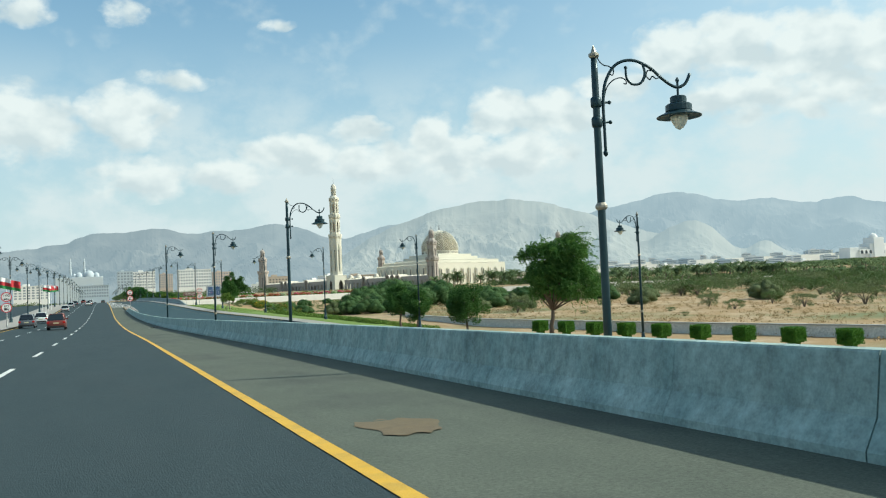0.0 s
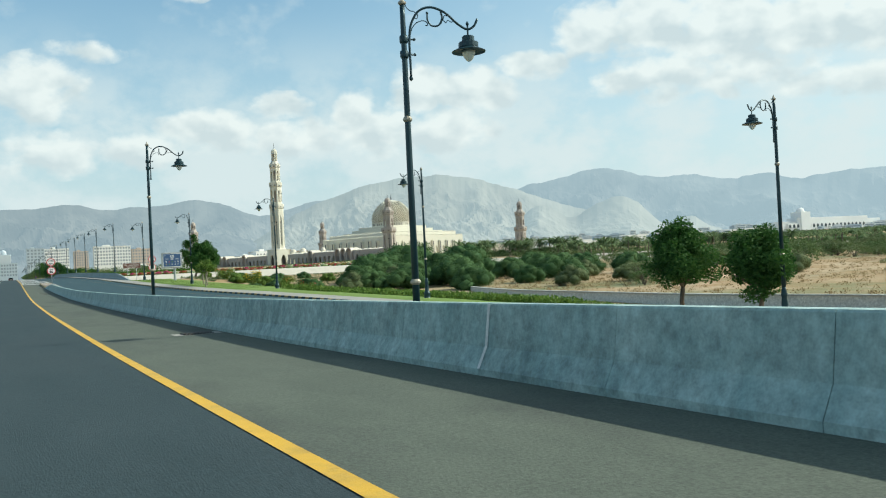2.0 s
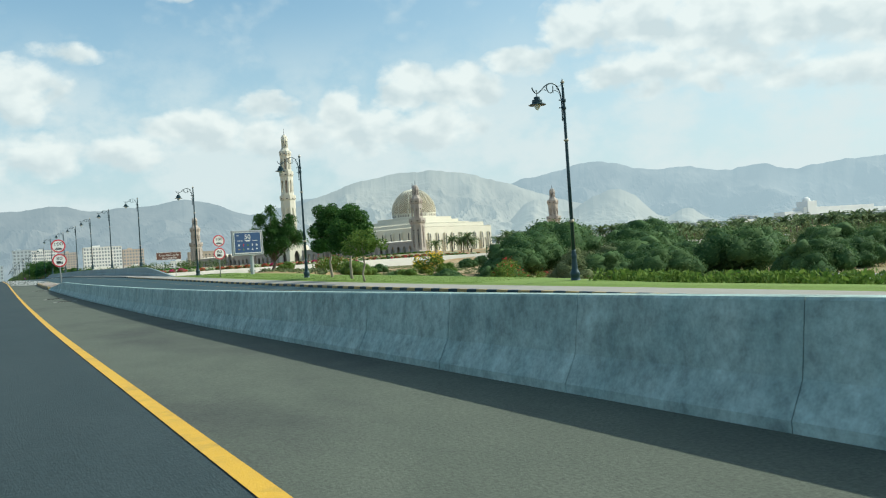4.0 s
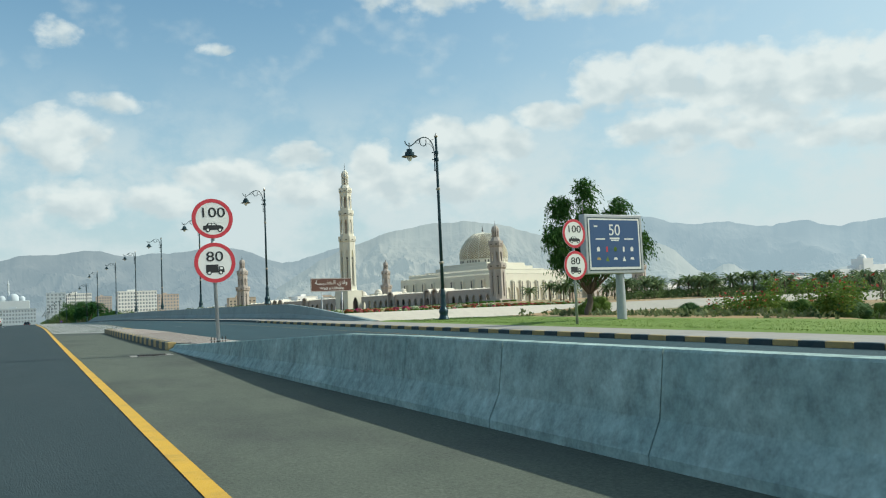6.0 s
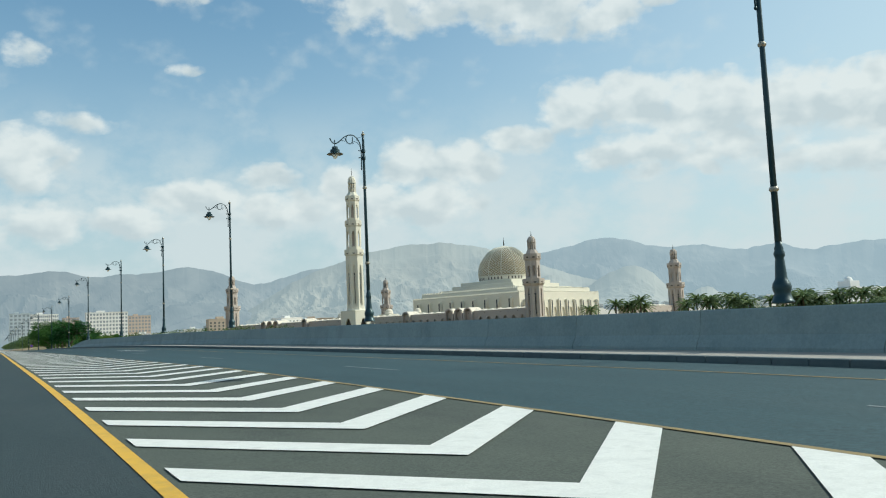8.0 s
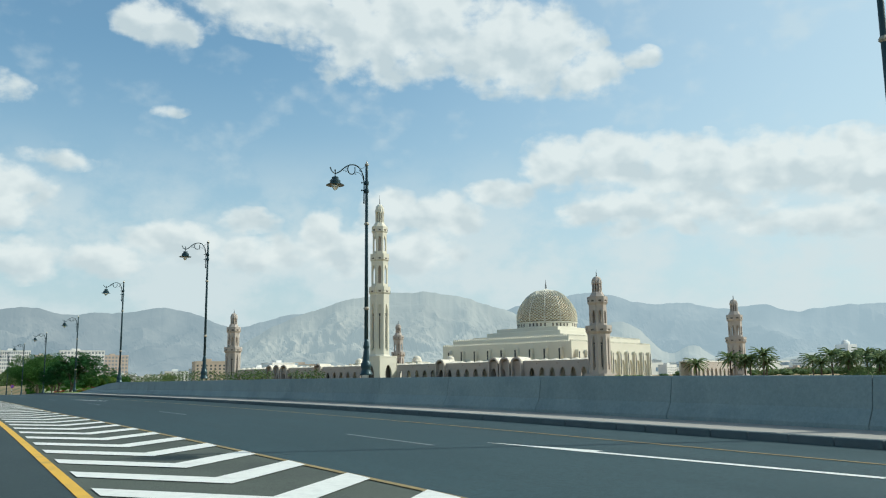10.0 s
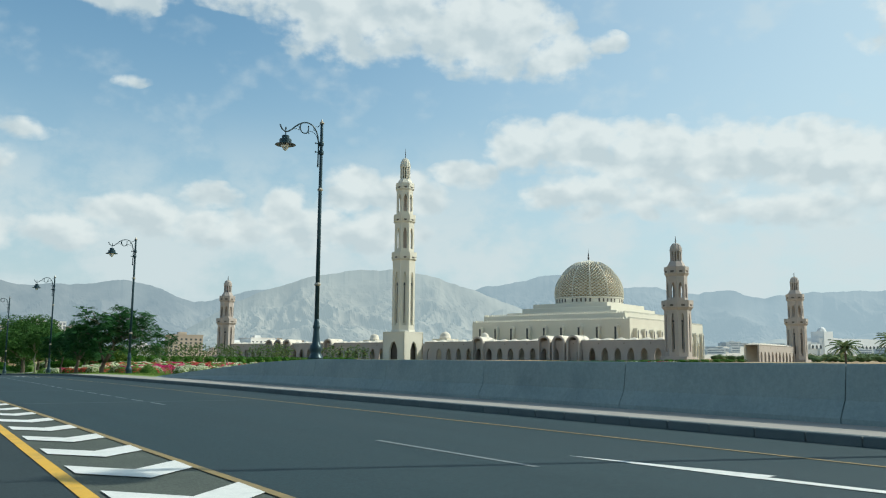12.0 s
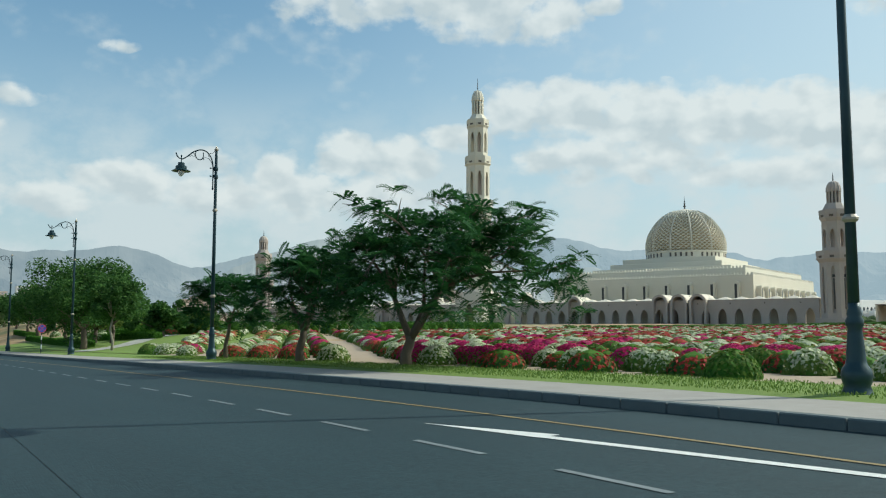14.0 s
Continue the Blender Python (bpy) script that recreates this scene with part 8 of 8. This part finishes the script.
def loft(bm, sections):
    rings = [[bm.verts.new(p) for p in s] for s in sections]
    n = len(rings[0])
    for a, b in zip(rings, rings[1:]):
        for k in range(n):
            bm.faces.new((a[k], a[(k + 1) % n], b[(k + 1) % n], b[k]))
    bm.faces.new(list(reversed(rings[0])))
    bm.faces.new(rings[-1])


def car(x, y, paint, suv, label, turn=0.0):
    """Front towards +y. Body lofted along its length, glasshouse, wheels, lamps."""
    top = thing("car", pose(x, y, road_z(y) + .005, math.degrees(math.atan((road_z(y + 2) - road_z(y - 2)) / 4)), 0, turn), label, "car", "cars on the highway")
    belt, roof, L = (1.02, 1.66, 4.5) if suv else (.9, 1.45, 4.6)
    bm = bmesh.new()
    st = [(-L / 2, .78, .35, belt - .12), (-L / 2 + .15, .86, .26, belt - .02), (-L / 2 + .9, .91, .22, belt), (0, .92, .2, belt), (L / 2 - 1.3, .91, .22, belt - .05), (L / 2 - .35, .85, .26, belt - .18), (L / 2, .72, .36, belt - .34)]
    loft(bm, [[(-w_, yy, z0), (w_, yy, z0), (w_ * 1.0, yy, z0 + (z1 - z0) * .55), (w_ * .94, yy, z1), (-w_ * .94, yy, z1), (-w_ * 1.0, yy, z0 + (z1 - z0) * .55)] for yy, w_, z0, z1 in st])
    bmesh.ops.recalc_face_normals(bm, faces=bm.faces)
    bmesh.ops.bevel(bm, geom=[e for e in bm.edges], offset=.03, segments=1, affect="EDGES")
    body = part("body", bm, paint, top, smooth=True)
    bm = bmesh.new()
    r0 = -L / 2 + (.12 if suv else .55)
    loft(bm, [[(-.82, r0, belt - .05), (.82, r0, belt - .05), (.8, r0 + .02, belt + .02), (-.8, r0 + .02, belt + .02)], [(-.84, r0 + .2, belt - .05), (.84, r0 + .2, belt - .05), (.62, r0 + (.3 if suv else .6), roof - .02), (-.62, r0 + (.3 if suv else .6), roof - .02)], [(-.86, .3, belt - .05), (.86, .3, belt - .05), (.64, .1, roof), (-.64, .1, roof)], [(-.84, 1.0, belt - .05), (.84, 1.0, belt - .05), (.66, .55, roof - .06), (-.66, .55, roof - .06)], [(-.8, 1.45, belt - .08), (.8, 1.45, belt - .08), (.78, 1.4, belt), (-.78, 1.4, belt)]])
    bmesh.ops.recalc_face_normals(bm, faces=bm.faces)
    gh = part("windows", bm, M_GLASS_DARK, top, "dark tinted glass")
    bm = bmesh.new()
    box(bm, -.6, .6, r0 + (.34 if suv else .65), .5, roof - .03, roof + .035, .02)
    for s_ in (-1, 1):
        tube(bm, [(s_ * .8, r0 + .1, belt), (s_ * .62, r0 + (.32 if suv else .62), roof)], .04, 5)
        tube(bm, [(s_ * .85, 0, belt), (s_ * .65, 0, roof)], .04, 5)
    part("roof", bm, paint, top)
    for sx_ in (-1, 1):
        for yy in (-L / 2 + .85, L / 2 - .9):
            r = .36 if suv else .32
            bm = bmesh.new()
            lathe(bm, [(r * .8, -.1), (r, -.08), (r, .08), (r * .8, .1)], 20)
            bm.transform(Matrix.Translation((sx_ * .82, yy, r)) @ Matrix.Rotation(math.pi / 2, 4, "Y"))
            wh = part("wheel", bm, M_RUBBER, top, "black tyre")
            bm = bmesh.new()
            lathe(bm, [(r * .6, -.105), (r * .6, .105)], 14)
            bm.transform(Matrix.Translation((sx_ * .82, yy, r)) @ Matrix.Rotation(math.pi / 2, 4, "Y"))
            part("rim", bm, M_CHROME, wh)
        bm = bmesh.new()
        box(bm, sx_ * .74 - .13, sx_ * .74 + .13, -L / 2 - .015, -L / 2 + .3, belt - .34, belt - .12, .02)
        part("tail_lamp", bm, M_TAIL, body, "red tail lamp")
        bm = bmesh.new()
        box(bm, sx_ * .95 - .1, sx_ * .95 + .1, .85, .97, belt, belt + .14, .02)
        part("wing_mirror", bm, paint, body)
    bm = bmesh.new()
    box(bm, -.26, .26, -L / 2 - .02, -L / 2 + .05, belt - .36, belt - .24)
    part("number_plate", bm, M_PLATE, body)
    bm = bmesh.new()
    box(bm, -.8, .8, -L / 2 - .03, -L / 2 + .2, .28, .46, .03)
    part("rear_bumper", bm, M_RUBBER, body)
    return top


paint = {n: mat("paint_" + n, c, .3, tuple(v * 1.05 for v in c), 2, .8, metal=.3) for n, c in dict(red=(.17, .04, .03), grey=(.1, .115, .13), white=(.68, .68, .66), silver=(.42, .44, .45), black=(.015, .016, .02)).items()}
for x, y, p, suv, lab in ((-4.6, 98, "red", True, "dark red sport utility vehicle in the middle lane"), (-8.7, 116, "grey", True, "grey sport utility vehicle in the outer lane"), (-8.7, 141, "white", True, "white sport utility vehicle in the outer lane"),
                          (-8.6, 222, "silver", False, "silver sedan in the outer lane"), (-8.6, 262, "silver", False, "silver sedan in the outer lane"), (-8.6, 300, "grey", False, "grey sedan in the outer lane"), (-4.4, 285, "white", False, "white sedan in the middle lane"), (-4.4, 330, "white", False, "white sedan in the middle lane"), (-4.3, 300, "black", False, "black sedan in the middle lane"),
                          (-.3, 452, "black", False, "black sedan ahead in the inner lane"), (-.4, 540, "white", False, "white sedan far ahead in the inner lane"), (-4.3, 500, "silver", False, "silver sedan far ahead"), (-8.5, 420, "red", True, "dark red vehicle far ahead"), (3.4, 560, "white", True, "white vehicle joining from the slip road")):
    car(x, y, paint[p], suv, lab)

# flags on the median
for k, y in enumerate((92, 118, 131, 205, 216, 227, 238)):
    top = thing("flagpole", pose(-12.4, y, road_z(y) + .16), "white flagpole with a hanging red, white and green flag", "flagpole", "flags on the median")
    bm = bmesh.new()
    lathe(bm, [(.05, 0), (.035, 6.4), (.05, 6.45), (.01, 6.5)], 8)
    part("pole", bm, M_FLAGWHITE, top)
    for name, z0, z1, m_ in (("white_band", 5.8, 6.3, M_FLAGWHITE), ("red_band", 5.35, 5.8, M_FLAGRED), ("green_band", 4.95, 5.35, M_FLAGGREEN)):
        bm = bmesh.new()
        n = 12
        fr = [[bm.verts.new((.05 + 1.7 * i / n, .14 * math.sin(i * .9 + k + zz), zz - .35 * (i / n) ** 1.5)) for zz in (z0, z1)] for i in range(n + 1)]
        for a, b in zip(fr, fr[1:]):
            bm.faces.new((a[0], b[0], b[1], a[1]))
        part(name, bm, m_ if name != "white_band" or k % 2 else M_FLAGRED, top, smooth=True)

# ---------------------------------------------------------------- kerbs: painted stones, one by one


def stone_mesh(name, L, material, h=.15):
    bm = bmesh.new()
    box(bm, 0, .26, -L / 2 + .006, L / 2 - .006, -.12, h, .018)
    me = bpy.data.meshes.new(name)
    bm.to_mesh(me)
    bm.free()
    me.materials.append(material)
    return me


KS = [stone_mesh("kerb_stone", .8, M_KYEL, .16), stone_mesh("kerb_stone", .8, M_KBLACK, .16)]
KI = [stone_mesh("kerb_stone", .74, M_KYEL, .26), stone_mesh("kerb_stone", .74, M_KBLACK, .26)]
KGI = stone_mesh("kerb_stone", 1.0, M_CONC2, .26)
KG = stone_mesh("kerb_stone", 1.0, M_KGREY, .17)


def kerb_run(name, xf, zf, y0, y1, length, meshes, label, flip=False):
    top = thing(name, pose(0, 0, 0), label, "kerb", kind="structure")
    n = int((y1 - y0) / length)
    for k in range(n):
        y = y0 + length * (k + .5)
        yaw = -math.degrees(math.atan((xf(y + 1) - xf(y - 1)) / 2))
        slope = math.degrees(math.atan((zf(y + 1) - zf(y - 1)) / 2))
        piece("kerb_stone", meshes[k % len(meshes)], top, pose(xf(y), y, zf(y), slope, 0, -yaw * -1 if False else yaw) @ (Matrix.Rotation(math.pi, 4, "Z") if flip else Matrix()))


kerb_run("painted_kerb", kerb_x, ramp_z, 128, 245.6, .8, KS, "kerb of alternating black and yellow painted stones")
kerb_run("plain_kerb", kerb_x, ramp_z, 245.6, 520, 1.0, [KG], "plain grey concrete kerb beside the slip road")
kerb_run("plain_kerb_low", kerb_x, ramp_z, -40, 128, 1.0, [KG], "plain grey concrete kerb of the slip road")
isl_l = lambda y: 4.62
isl_r = lambda y: float(np.interp(y, [209, 225, 232, 235], [6.95, 6.9, 6.6, 6.0]))
kerb_run("island_kerb", isl_l, road_z, 208.7, 235.4, .74, KI, "black and yellow painted kerb round the traffic island")
kerb_run("island_kerb_far", isl_r, ramp_z, 196, 235.2, 1.0, [KGI], "pale kerb on the slip road side of the island", True)
top = thing("island_nose", pose(0, 0, 0), "painted stones at the rounded nose of the traffic island", "kerb", kind="structure")
for k in range(3):
    x = 4.85 + .5 * k
    piece("kerb_stone", KI[k % 2], top, pose(x, 235.25 + .12 * k, road_z(235.3), 0, 0, -84) @ Matrix.Diagonal((1, .62, 1, 1)))

# ---------------------------------------------------------------- traffic island paved with small blocks
strip("island_bed", 196, 235.2, 2, lambda y: 4.86 if y > 208.5 else barrier_x(y) + .55, lambda y: isl_r(y) - .2, lambda x, y: road_z(y) + .225, M_PALEPAVE, label="sand bed under the island's paving", category="island")
pave = thing("island_paving", pose(0, 0, 0), "pink and pale concrete block paving on the traffic island", "paving", kind="structure")


def paver(material):
    bm = bmesh.new()
    box(bm, -.122, .122, -.122, .122, -.01, .02, .004)
    me = bpy.data.meshes.new("paver")
    bm.to_mesh(me)
    bm.free()
    me.materials.append(material)
    return me


PV = [paver(M_PINK), paver(M_PALEPAVE)]
rest = {0: [], 1: []}
nrow = 0
y = 235.0
count = 0
while y > 198:
    x = 4.9
    if y < 208.6:
        x = barrier_x(y) + .6
    col = 0
    while x + .25 < isl_r(y) - .22:
        kind = 0 if (nrow + col // 3) % 2 == 0 else 1
        if count < 300:
            piece("paver", PV[kind], pave, pose(x + .125, y, road_z(y) + .228))
            count += 1
        else:
            rest[kind].append((x + .125, y, road_z(y) + .228))
        x += .25
        col += 1
    y -= .25
    nrow += 1
for kind, material in ((0, M_PINK), (1, M_PALEPAVE)):
    v, f = [], []
    for x, y, z in rest[kind]:
        b = len(v)
        v += [(x - .122, y - .122, z), (x + .122, y - .122, z), (x + .122, y + .122, z), (x - .122, y + .122, z), (x - .118, y - .118, z + .02), (x + .118, y - .118, z + .02), (x + .118, y + .118, z + .02), (x - .118, y + .118, z + .02)]
        f += [(b, b + 1, b + 5, b + 4), (b + 1, b + 2, b + 6, b + 5), (b + 2, b + 3, b + 7, b + 6), (b + 3, b, b + 4, b + 7), (b + 4, b + 5, b + 6, b + 7)]
    ob = piece("paver_field", mesh_of("paver_field", v, f, material), pave, Matrix())
    tagged(ob, kind="stuff")
